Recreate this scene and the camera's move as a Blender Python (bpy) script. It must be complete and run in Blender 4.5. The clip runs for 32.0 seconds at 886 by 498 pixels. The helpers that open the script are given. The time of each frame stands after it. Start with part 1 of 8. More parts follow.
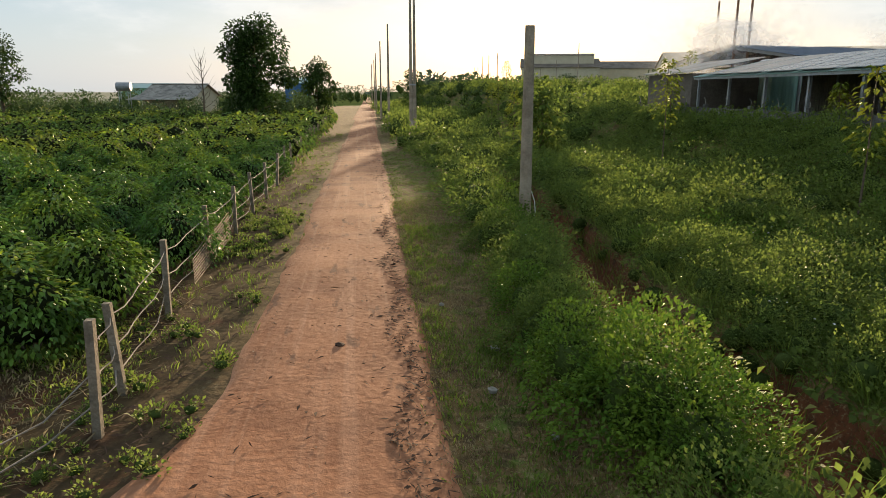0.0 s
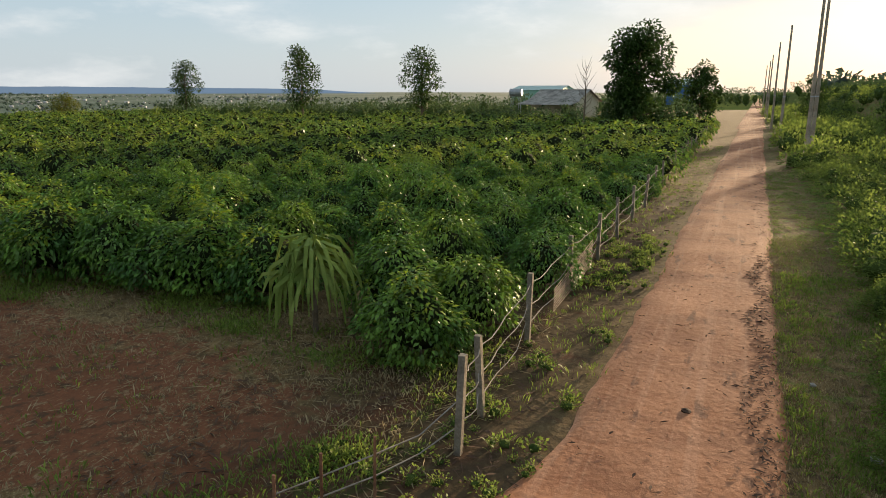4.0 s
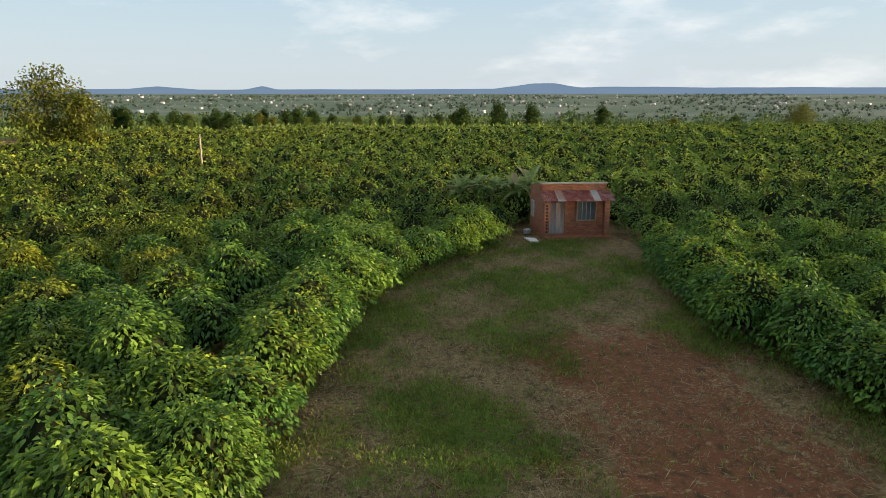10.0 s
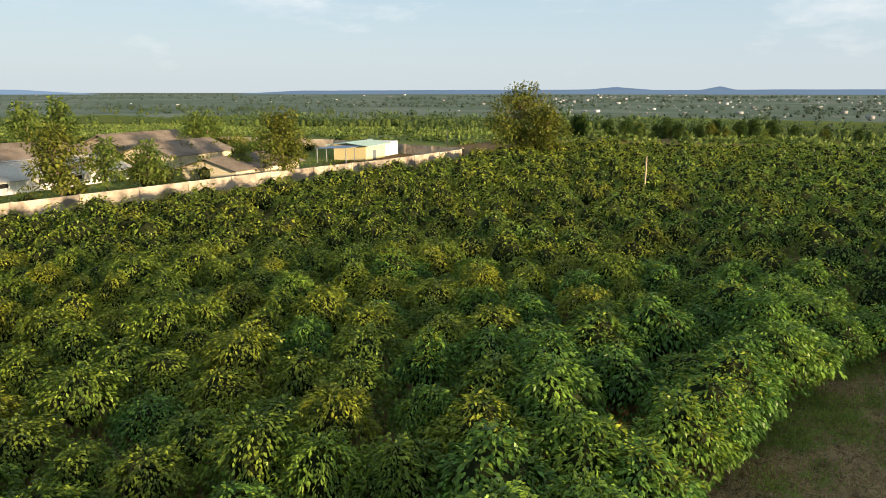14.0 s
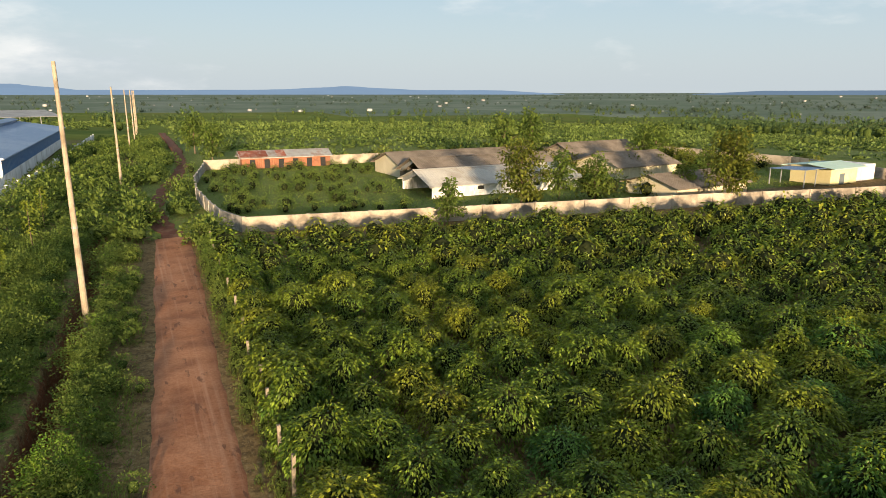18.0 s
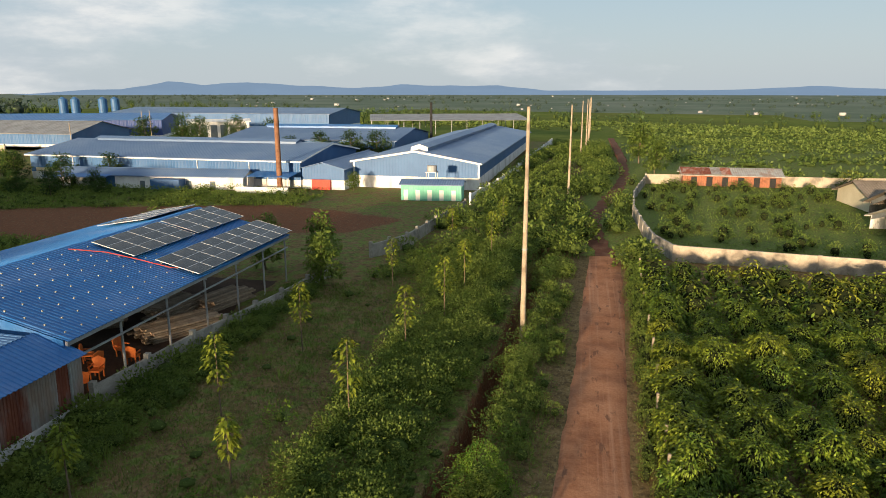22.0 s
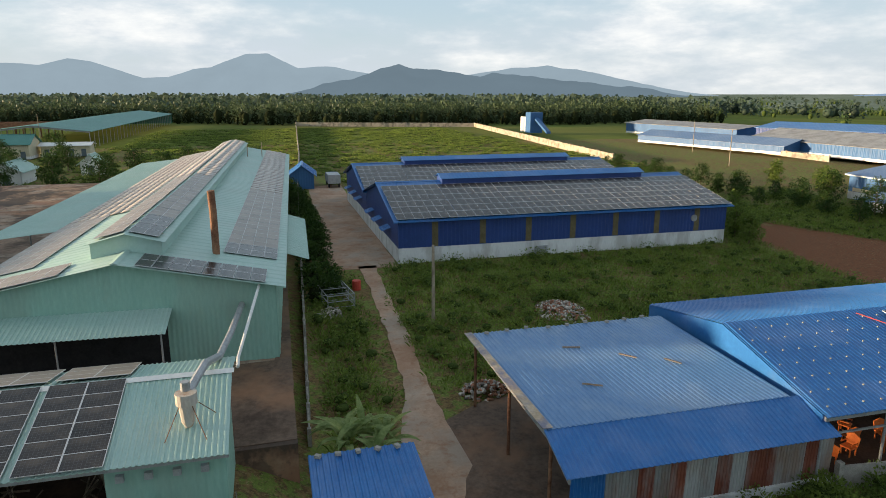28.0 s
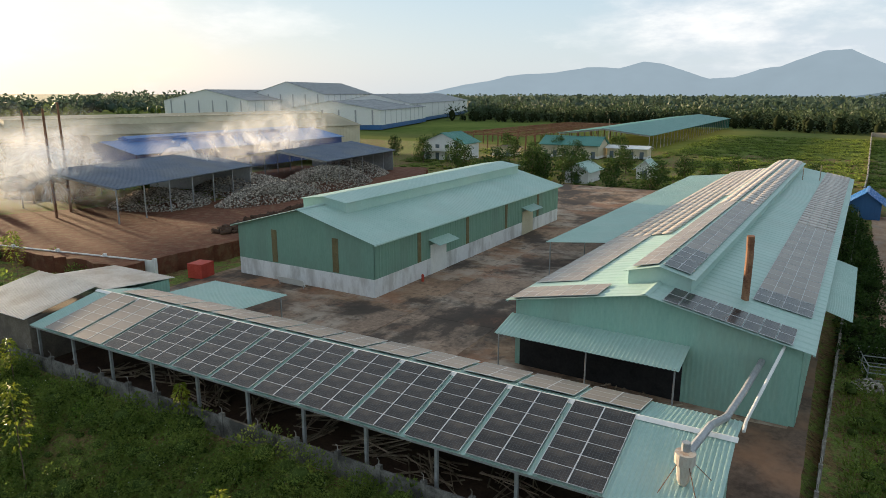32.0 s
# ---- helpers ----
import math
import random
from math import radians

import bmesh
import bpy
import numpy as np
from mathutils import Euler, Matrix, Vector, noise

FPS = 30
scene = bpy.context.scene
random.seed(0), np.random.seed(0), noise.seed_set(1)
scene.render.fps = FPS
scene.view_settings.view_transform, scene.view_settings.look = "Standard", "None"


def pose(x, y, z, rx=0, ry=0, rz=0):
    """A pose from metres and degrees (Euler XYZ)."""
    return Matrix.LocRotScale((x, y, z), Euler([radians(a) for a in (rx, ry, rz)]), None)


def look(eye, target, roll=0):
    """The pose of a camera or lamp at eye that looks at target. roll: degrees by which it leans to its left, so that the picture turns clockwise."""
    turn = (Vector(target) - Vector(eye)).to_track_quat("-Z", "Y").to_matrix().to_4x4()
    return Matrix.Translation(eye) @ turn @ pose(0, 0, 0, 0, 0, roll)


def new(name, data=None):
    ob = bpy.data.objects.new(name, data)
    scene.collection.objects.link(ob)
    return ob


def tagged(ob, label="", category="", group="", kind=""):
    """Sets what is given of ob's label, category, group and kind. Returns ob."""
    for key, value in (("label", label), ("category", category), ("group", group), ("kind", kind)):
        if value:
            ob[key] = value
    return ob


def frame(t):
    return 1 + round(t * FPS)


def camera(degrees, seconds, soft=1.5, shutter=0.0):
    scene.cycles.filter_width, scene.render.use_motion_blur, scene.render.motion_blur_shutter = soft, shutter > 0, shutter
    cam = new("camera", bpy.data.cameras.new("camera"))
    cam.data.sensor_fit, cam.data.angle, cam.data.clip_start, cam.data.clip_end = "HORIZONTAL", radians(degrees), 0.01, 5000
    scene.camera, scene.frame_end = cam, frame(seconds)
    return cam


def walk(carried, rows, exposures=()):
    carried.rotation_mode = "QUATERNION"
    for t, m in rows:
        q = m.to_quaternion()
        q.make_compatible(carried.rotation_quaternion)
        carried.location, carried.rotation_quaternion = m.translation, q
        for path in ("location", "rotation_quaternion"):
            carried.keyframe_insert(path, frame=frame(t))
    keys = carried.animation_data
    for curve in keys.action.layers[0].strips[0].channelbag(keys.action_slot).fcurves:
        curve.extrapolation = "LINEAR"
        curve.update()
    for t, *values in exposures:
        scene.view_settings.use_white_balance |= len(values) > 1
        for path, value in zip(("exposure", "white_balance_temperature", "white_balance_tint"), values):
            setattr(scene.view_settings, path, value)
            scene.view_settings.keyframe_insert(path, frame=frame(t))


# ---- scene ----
cam = camera(67.4, 32.0, soft=0.45)
PITCH = -13.3
# seconds, heading (degrees to the left of the lane), height of the eye
ROWS = [
    (0.0, -6.80, 4.785),
    (0.5, -3.58, 4.918),
    (1.0, -0.15, 5.046),
    (1.5, 3.61, 5.168),
    (2.0, 7.55, 5.289),
    (2.5, 11.55, 5.410),
    (3.0, 15.76, 5.535),
    (3.5, 20.07, 5.674),
    (5.5, 37.68, 6.303),
    (6.0, 42.54, 6.474),
    (6.5, 47.48, 6.656),
    (7.0, 52.37, 6.855),
    (7.5, 57.24, 7.082),
    (8.0, 62.06, 7.324),
    (8.5, 66.91, 7.572),
    (9.0, 71.76, 7.820),
    (9.5, 76.60, 8.059),
    (10.0, 81.33, 8.293),
    (10.5, 86.01, 8.533),
    (11.0, 90.70, 8.784),
    (11.5, 95.32, 9.051),
    (12.0, 99.89, 9.334),
    (12.5, 104.48, 9.633),
    (13.0, 108.98, 9.939),
    (13.5, 113.57, 10.238),
    (14.0, 118.20, 10.523),
    (14.5, 122.78, 10.786),
    (16.5, 141.18, 11.751),
    (17.0, 145.81, 11.999),
    (17.5, 150.48, 12.261),
    (18.0, 155.09, 12.537),
    (18.5, 159.69, 12.819),
    (19.0, 164.23, 13.105),
    (19.5, 168.82, 13.401),
    (20.0, 173.41, 13.706),
    (20.5, 178.00, 14.014),
    (21.0, 182.61, 14.329),
    (21.5, 187.21, 14.647),
    (22.0, 191.79, 14.962),
    (22.5, 196.50, 15.268),
    (23.0, 201.43, 15.567),
    (23.5, 206.64, 15.862),
    (24.0, 211.94, 16.156),
    (24.5, 217.28, 16.451),
    (25.0, 222.65, 16.744),
    (25.5, 228.13, 17.038),
    (27.5, 249.96, 18.224),
    (28.0, 255.06, 18.524),
    (28.5, 260.48, 18.831),
    (29.0, 265.91, 19.144),
    (29.5, 271.39, 19.462),
    (30.0, 276.89, 19.780),
    (30.5, 282.51, 20.100),
    (31.0, 288.28, 20.424),
    (31.5, 294.00, 20.754),
    (32.0, 299.85, 21.087),
]
walk(cam, [(t, pose(0, 0, z, 90 + PITCH, 0, yaw)) for t, yaw, z in ROWS],
     exposures=[(0, 0.34), (2, 0.28), (3, 0.28), (6, 0.40), (9, 0.48), (14, 0.47), (19, 0.28), (23, 0.14), (25.5, 0.22), (28, 0.41), (30, 0.54), (32, 0.50)])

# ---- light ----
SUN_AZ, SUN_EL = 14.2, 6.3
world = bpy.data.worlds.new("world")
scene.world = world
world.use_nodes = True
wn, wl = world.node_tree.nodes, world.node_tree.links
wn.clear()


def wnode(kind, **kw):
    n = wn.new(kind)
    for k, v in kw.items():
        n.inputs[k].default_value = v
    return n


sky = wn.new("ShaderNodeTexSky")
sky.sky_type, sky.sun_disc = "NISHITA", False
sky.sun_elevation, sky.sun_rotation = radians(SUN_EL), radians(SUN_AZ)
sky.air_density, sky.dust_density, sky.ozone_density = 1.0, 2.0, 1.2
coord = wn.new("ShaderNodeTexCoord")
squash = wn.new("ShaderNodeMapping")
squash.inputs["Scale"].default_value = (1.0, 1.0, 3.2)
cloud = wnode("ShaderNodeTexNoise", Scale=1.7, Detail=8.0, Roughness=0.55)
puff = wnode("ShaderNodeTexNoise", Scale=5.5, Detail=7.0, Roughness=0.6)
both = wn.new("ShaderNodeMix")
both.inputs["Factor"].default_value = 0.30
ramp = wn.new("ShaderNodeValToRGB")
ramp.color_ramp.elements[0].position, ramp.color_ramp.elements[1].position = 0.50, 0.65
# clear air: pale at the horizon, blue higher up
split = wn.new("ShaderNodeSeparateXYZ")
air = wn.new("ShaderNodeValToRGB")
air.color_ramp.elements[0].position, air.color_ramp.elements[1].position = 0.0, 0.55
air.color_ramp.elements[0].color, air.color_ramp.elements[1].color = (0.66, 0.74, 0.79, 1), (0.40, 0.49, 0.57, 1)
mid_air = air.color_ramp.elements.new(0.14)
mid_air.color = (0.50, 0.65, 0.77, 1)
lift = wn.new("ShaderNodeMix")
lift.data_type, lift.blend_type = "RGBA", "MULTIPLY"
lift.inputs[0].default_value = 1.0
lift.inputs[7].default_value = (9.2, 9.2, 9.2, 1)
blend, pale, cloudcol = wn.new("ShaderNodeMix"), wn.new("ShaderNodeMix"), wn.new("ShaderNodeMix")
blend.data_type = pale.data_type = cloudcol.data_type = "RGBA"
pale.inputs[0].default_value = 0.74
cloudcol.inputs[6].default_value = (5.0, 5.5, 6.1, 1)
cloudcol.inputs[7].default_value = (8.2, 8.1, 7.9, 1)
fade = wn.new("ShaderNodeMath")
fade.operation = "MULTIPLY"
fade.inputs[1].default_value = 0.80
tone = wn.new("ShaderNodeValToRGB")
tone.color_ramp.elements[0].position, tone.color_ramp.elements[1].position = 0.40, 0.62
back = wnode("ShaderNodeBackground", Strength=0.10)
wout = wn.new("ShaderNodeOutputWorld")
wl.new(coord.outputs["Generated"], squash.inputs["Vector"])
wl.new(coord.outputs["Generated"], split.inputs[0])
wl.new(split.outputs[2], air.inputs[0])
wl.new(air.outputs[0], lift.inputs[6])
wl.new(squash.outputs[0], cloud.inputs["Vector"])
wl.new(squash.outputs[0], puff.inputs["Vector"])
wl.new(cloud.outputs[0], both.inputs[2])
wl.new(puff.outputs[0], both.inputs[3])
wl.new(both.outputs[0], ramp.inputs[0])
# the cloud thins out overhead
thin = wn.new("ShaderNodeMapRange")
thin.inputs[1].default_value, thin.inputs[2].default_value, thin.inputs[3].default_value, thin.inputs[4].default_value = 0.12, 0.62, 1.0, 0.75
veil = wn.new("ShaderNodeMath")
veil.operation = "MULTIPLY"
wl.new(split.outputs[2], thin.inputs[0])
wl.new(ramp.outputs[0], veil.inputs[0])
wl.new(thin.outputs[0], veil.inputs[1])
wl.new(veil.outputs[0], fade.inputs[0])
wl.new(sky.outputs[0], pale.inputs[6])
wl.new(lift.outputs[2], pale.inputs[7])
wl.new(pale.outputs[2], blend.inputs[6])
wl.new(puff.outputs[0], tone.inputs[0])
wl.new(tone.outputs[0], cloudcol.inputs[0])
wl.new(cloudcol.outputs[2], blend.inputs[7])
wl.new(fade.outputs[0], blend.inputs[0])
wl.new(blend.outputs[2], back.inputs[0])
wl.new(back.outputs[0], wout.inputs[0])

sun = new("sun", bpy.data.lights.new("sun", "SUN"))
sun.data.energy, sun.data.angle, sun.data.color = 8.6, radians(2.5), (1.0, 0.74, 0.46)
sa, se = radians(SUN_AZ), radians(SUN_EL)
sun.matrix_world = look((0, 0, 60), (-math.sin(sa) * math.cos(se), -math.cos(sa) * math.cos(se), 60 - math.sin(se)))


# ---- materials ----
def ink(m, kind, **kw):
    n = m.node_tree.nodes.new(kind)
    for k, v in kw.items():
        if k in n.inputs:
            n.inputs[k].default_value = v
    return n


def surface(name, c1, c2, rough=0.8, scale=2.0, fine=14.0, bump=0.25, metal=0.0, stain=None, stain_amount=0.5, stain_scale=0.35,
            vary=0.0, island=0.0, space="Object", translucent=0.0, wave=0.0, spec=0.22, stretch=None, plant=None):
    """A weathered surface: two colours mixed by coarse and fine noise, an optional stain, fine relief."""
    m = bpy.data.materials.new(name)
    m.use_nodes = True
    t = m.node_tree
    b = t.nodes["Principled BSDF"]
    tc = ink(m, "ShaderNodeTexCoord")
    vec = ink(m, "ShaderNodeNewGeometry").outputs["Position"] if space == "World" else tc.outputs[space]
    if stretch:
        mp = ink(m, "ShaderNodeMapping", Scale=stretch)
        t.links.new(vec, mp.inputs["Vector"])
        vec = mp.outputs[0]
    n1, n2 = ink(m, "ShaderNodeTexNoise", Scale=scale, Detail=5.0, Roughness=0.6), ink(m, "ShaderNodeTexNoise", Scale=fine, Detail=4.0, Roughness=0.65)
    t.links.new(vec, n1.inputs["Vector"])
    t.links.new(vec, n2.inputs["Vector"])
    mx = ink(m, "ShaderNodeMix")
    mx.inputs[0].default_value = 0.45
    t.links.new(n1.outputs[0], mx.inputs[2])
    t.links.new(n2.outputs[0], mx.inputs[3])
    rp = ink(m, "ShaderNodeValToRGB")
    rp.color_ramp.elements[0].position, rp.color_ramp.elements[1].position = 0.36, 0.64
    rp.color_ramp.elements[0].color, rp.color_ramp.elements[1].color = (*c1, 1), (*c2, 1)
    t.links.new(mx.outputs[0], rp.inputs[0])
    col = rp.outputs[0]
    if stain:
        n3 = ink(m, "ShaderNodeTexNoise", Scale=stain_scale, Detail=6.0, Roughness=0.62)
        t.links.new(vec, n3.inputs["Vector"])
        r3 = ink(m, "ShaderNodeValToRGB")
        r3.color_ramp.elements[0].position, r3.color_ramp.elements[1].position = 0.47, 0.62
        r3.color_ramp.elements[1].color = (stain_amount,) * 3 + (1,)
        t.links.new(n3.outputs[0], r3.inputs[0])
        ms = ink(m, "ShaderNodeMix")
        ms.data_type = "RGBA"
        ms.inputs[7].default_value = (*stain, 1)
        t.links.new(r3.outputs[0], ms.inputs[0])
        t.links.new(col, ms.inputs[6])
        col = ms.outputs[2]
    if plant:
        rnd = ink(m, "ShaderNodeObjectInfo").outputs["Random"]
        rr4 = ink(m, "ShaderNodeMapRange")
        rr4.inputs[1].default_value, rr4.inputs[2].default_value, rr4.inputs[4].default_value = 0.45, 1.0, 0.6
        t.links.new(rnd, rr4.inputs[0])
        mp4 = ink(m, "ShaderNodeMix")
        mp4.data_type = "RGBA"
        mp4.inputs[7].default_value = (*plant, 1)
        t.links.new(rr4.outputs[0], mp4.inputs[0])
        t.links.new(col, mp4.inputs[6])
        col = mp4.outputs[2]
    if vary or island:
        src = ink(m, "ShaderNodeObjectInfo").outputs["Random"] if vary else ink(m, "ShaderNodeNewGeometry").outputs["Random Per Island"]
        mr = ink(m, "ShaderNodeMapRange")
        amount = vary or island
        mr.inputs[3].default_value, mr.inputs[4].default_value = 1 - amount, 1 + amount
        t.links.new(src, mr.inputs[0])
        hs = ink(m, "ShaderNodeHueSaturation")
        t.links.new(mr.outputs[0], hs.inputs["Value"])
        t.links.new(col, hs.inputs["Color"])
        col = hs.outputs[0]
    t.links.new(col, b.inputs["Base Color"])
    b.inputs["Roughness"].default_value = rough
    b.inputs["Metallic"].default_value = metal
    b.inputs["Specular IOR Level"].default_value = spec
    if bump:
        bp = ink(m, "ShaderNodeBump", Strength=bump, Distance=0.03)
        t.links.new(n2.outputs[0], bp.inputs["Height"])
        t.links.new(bp.outputs[0], b.inputs["Normal"])
    if wave:
        sx, cx, ad = ink(m, "ShaderNodeSeparateXYZ"), ink(m, "ShaderNodeCombineXYZ"), ink(m, "ShaderNodeMath")
        t.links.new(tc.outputs["Object"], sx.inputs[0])
        t.links.new(sx.outputs[0], ad.inputs[0])
        t.links.new(sx.outputs[1], ad.inputs[1])
        t.links.new(ad.outputs[0], cx.inputs[0])
        wv = ink(m, "ShaderNodeTexWave", Scale=0.314 / wave)
        t.links.new(cx.outputs[0], wv.inputs["Vector"])
        b2 = ink(m, "ShaderNodeBump", Strength=0.6, Distance=0.03)
        t.links.new(wv.outputs["Fac"], b2.inputs["Height"])
        if bump:
            t.links.new(bp.outputs[0], b2.inputs["Normal"])
        t.links.new(b2.outputs[0], b.inputs["Normal"])
    if translucent:
        tr = ink(m, "ShaderNodeBsdfTranslucent")
        t.links.new(col, tr.inputs[0])
        sh = ink(m, "ShaderNodeMixShader")
        sh.inputs[0].default_value = translucent
        t.links.new(b.outputs[0], sh.inputs[1])
        t.links.new(tr.outputs[0], sh.inputs[2])
        t.links.new(sh.outputs[0], t.nodes["Material Output"].inputs[0])
    return m


def leafy(name, c1, c2, vary=0.35, rough=0.5, trans=0.30, spec=0.12, scale=0.5, **more):
    return surface(name, c1, c2, rough, scale=scale, fine=1.7, bump=0.0, island=vary, translucent=trans, spec=spec, **more)


coffee_leaf = leafy("coffee leaf", (0.036, 0.116, 0.022), (0.170, 0.300, 0.044), vary=0.55, spec=0.30, rough=0.42, trans=0.27, plant=(0.195, 0.285, 0.028))
# Yellower coffee leaf copies for the south, warm sunlight put into their colour.
coffee_sunlit = leafy("sunlit coffee leaf", (0.050, 0.112, 0.016), (0.235, 0.305, 0.032), vary=0.6, spec=0.28, rough=0.44, trans=0.27, plant=(0.300, 0.300, 0.024))
coffee_south = leafy("sunlit coffee canopy", (0.048, 0.112, 0.017), (0.240, 0.310, 0.033), vary=0.6, scale=0.45, spec=0.28, rough=0.44, trans=0.3, stain=(0.33, 0.31, 0.028), stain_amount=0.6, stain_scale=0.3)
coffee_young = leafy("young coffee leaf", (0.13, 0.24, 0.02), (0.33, 0.36, 0.03), vary=0.4, spec=0.35, rough=0.4, trans=0.36)
coffee_far = leafy("coffee canopy", (0.040, 0.114, 0.022), (0.200, 0.310, 0.046), vary=0.55, scale=0.45, spec=0.36, rough=0.42, trans=0.36, stain=(0.265, 0.290, 0.026), stain_amount=0.6, stain_scale=0.3)
# Core darker than the leaves: shade inside the plants put into its green.
weed_inside = surface("leafy core, gap shade in its green", (0.032, 0.056, 0.013), (0.085, 0.115, 0.030), 0.95, 2.5, 14, spec=0.05)
field_leaf = leafy("field crop leaf", (0.095, 0.155, 0.034), (0.21, 0.27, 0.070), scale=0.05, trans=0.4)
# Near-black core: the shade between leaves put into its colour.
inner = surface("crown core, near-black gap shade", (0.010, 0.016, 0.006), (0.030, 0.036, 0.014), 0.95, 2.5, 12, spec=0.05)
weed_leaf = leafy("weed leaf", (0.098, 0.158, 0.032), (0.225, 0.285, 0.060), scale=0.35, trans=0.50, vary=0.28)
vine_leaf = leafy("vine leaf", (0.075, 0.17, 0.022), (0.21, 0.30, 0.036), trans=0.34)
grass_leaf = leafy("grass blade", (0.10, 0.18, 0.026), (0.27, 0.32, 0.065), scale=0.2, trans=0.4)
dry_leaf = leafy("dry grass blade", (0.25, 0.19, 0.10), (0.38, 0.30, 0.17), scale=0.4)
tree_leaf = leafy("tree leaf", (0.026, 0.060, 0.014), (0.075, 0.125, 0.026), scale=0.3)
olive_leaf = leafy("olive tree leaf", (0.06, 0.10, 0.018), (0.20, 0.20, 0.03), scale=0.4)
sapling_leaf = leafy("sapling leaf", (0.13, 0.19, 0.022), (0.30, 0.32, 0.04))
banana_leaf = leafy("banana leaf", (0.13, 0.20, 0.06), (0.36, 0.43, 0.18), spec=0.12, scale=3.0, trans=0.5)
far_leaf = leafy("far tree leaf", (0.042, 0.084, 0.034), (0.105, 0.155, 0.058), scale=0.03)
bark = surface("bark", (0.10, 0.07, 0.045), (0.22, 0.17, 0.12), 0.95, 3, 20, 0.6)
dragon_skin = leafy("cactus stem", (0.16, 0.24, 0.045), (0.33, 0.38, 0.10))

soil = surface("field soil", (0.075, 0.050, 0.032), (0.16, 0.115, 0.070), 0.95, 0.5, 6, 0.6, stain=(0.07, 0.10, 0.025), stain_amount=0.7, stain_scale=0.22)
# Far land and far leaves: distance haze painted into both base colours.
far_plain = surface("far land, haze in its colour", (0.070, 0.112, 0.072), (0.120, 0.165, 0.110), 0.95, 0.006, 0.04, 0.0, stain=(0.19, 0.22, 0.18), stain_scale=0.003, stain_amount=0.5)
far_blue_leaf = leafy("far tree leaf, haze in its colour", (0.045, 0.075, 0.055), (0.085, 0.120, 0.085), scale=0.01)
wood_leaf = leafy("dark wood leaf", (0.036, 0.062, 0.034), (0.088, 0.122, 0.058), scale=0.02)
plain = surface("distant plain", (0.090, 0.130, 0.034), (0.18, 0.215, 0.062), 1.0, 0.012, 0.12, 0.0, spec=0.0, stain=(0.15, 0.15, 0.06), stain_scale=0.004, stain_amount=0.6)
red_soil = surface("red soil", (0.10, 0.036, 0.020), (0.17, 0.066, 0.038), 0.95, 0.6, 8, 0.6, stain=(0.20, 0.13, 0.075), stain_amount=0.5, stain_scale=0.8)
yard = surface("old concrete yard", (0.24, 0.140, 0.088), (0.42, 0.275, 0.180), 0.85, 0.12, 2.0, 0.25, stain=(0.085, 0.055, 0.038), stain_amount=0.85, stain_scale=0.13)
path_mat = surface("concrete path", (0.36, 0.225, 0.150), (0.54, 0.375, 0.265), 0.9, 0.3, 5, 0.25, stain=(0.32, 0.165, 0.095), stain_amount=0.6, stain_scale=0.25)
post_mat = surface("weathered fence post", (0.15, 0.125, 0.095), (0.34, 0.29, 0.225), 0.95, 2.5, 22, 0.5, stain=(0.07, 0.058, 0.042), stain_amount=0.6, stain_scale=1.5)
pole_mat = surface("sun-bleached concrete pole", (0.29, 0.235, 0.17), (0.48, 0.40, 0.305), 0.9, 1.2, 16, 0.4, stain=(0.13, 0.10, 0.07), stain_amount=0.6, stain_scale=0.8)
concrete = surface("weathered concrete", (0.27, 0.25, 0.22), (0.46, 0.43, 0.38), 0.9, 1.2, 16, 0.4, stain=(0.10, 0.095, 0.085), stain_amount=0.6, stain_scale=0.8)
black_concrete = surface("blackened concrete", (0.10, 0.095, 0.085), (0.30, 0.285, 0.26), 0.9, 0.9, 10, 0.4, stain=(0.045, 0.042, 0.038), stain_amount=0.75, stain_scale=0.6)
slab_mat = surface("concrete slab", (0.17, 0.120, 0.090), (0.43, 0.300, 0.215), 0.88, 0.16, 2.6, 0.3, stain=(0.070, 0.050, 0.040), stain_amount=0.8, stain_scale=0.13, vary=0.14, space="World")
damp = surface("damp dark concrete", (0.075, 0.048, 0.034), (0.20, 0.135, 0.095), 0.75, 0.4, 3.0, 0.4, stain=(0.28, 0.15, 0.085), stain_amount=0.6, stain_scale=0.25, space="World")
pale_fibre = surface("pale fibre-cement roof", (0.38, 0.365, 0.33), (0.55, 0.53, 0.48), 0.8, 0.3, 5, 0.2, stain=(0.26, 0.22, 0.17), stain_amount=0.5, stain_scale=0.4)
# Paler than blue_roof: fading, and sky sheen put into the colour.
faded_sheen_roof = surface("sun-faded blue roof with sky sheen", (0.085, 0.20, 0.40), (0.145, 0.27, 0.48), 0.32, 0.2, 3, 0.05, stain=(0.24, 0.33, 0.46), stain_amount=0.5, stain_scale=0.25, spec=0.5)
wall_mat = surface("old wall plaster", (0.36, 0.30, 0.23), (0.52, 0.45, 0.36), 0.9, 0.5, 9, 0.4, stain=(0.13, 0.115, 0.095), stain_amount=0.75, stain_scale=0.45)
white_wall = surface("stained whitewash", (0.68, 0.68, 0.68), (0.82, 0.82, 0.81), 0.85, 0.5, 7, 0.2, stain=(0.36, 0.33, 0.30), stain_amount=0.55, stain_scale=0.55, stretch=(1, 1, 0.35))
brick_mat = surface("red brick", (0.28, 0.105, 0.060), (0.42, 0.185, 0.110), 0.92, 1.5, 14, 0.5, stain=(0.15, 0.09, 0.06), stain_amount=0.5)
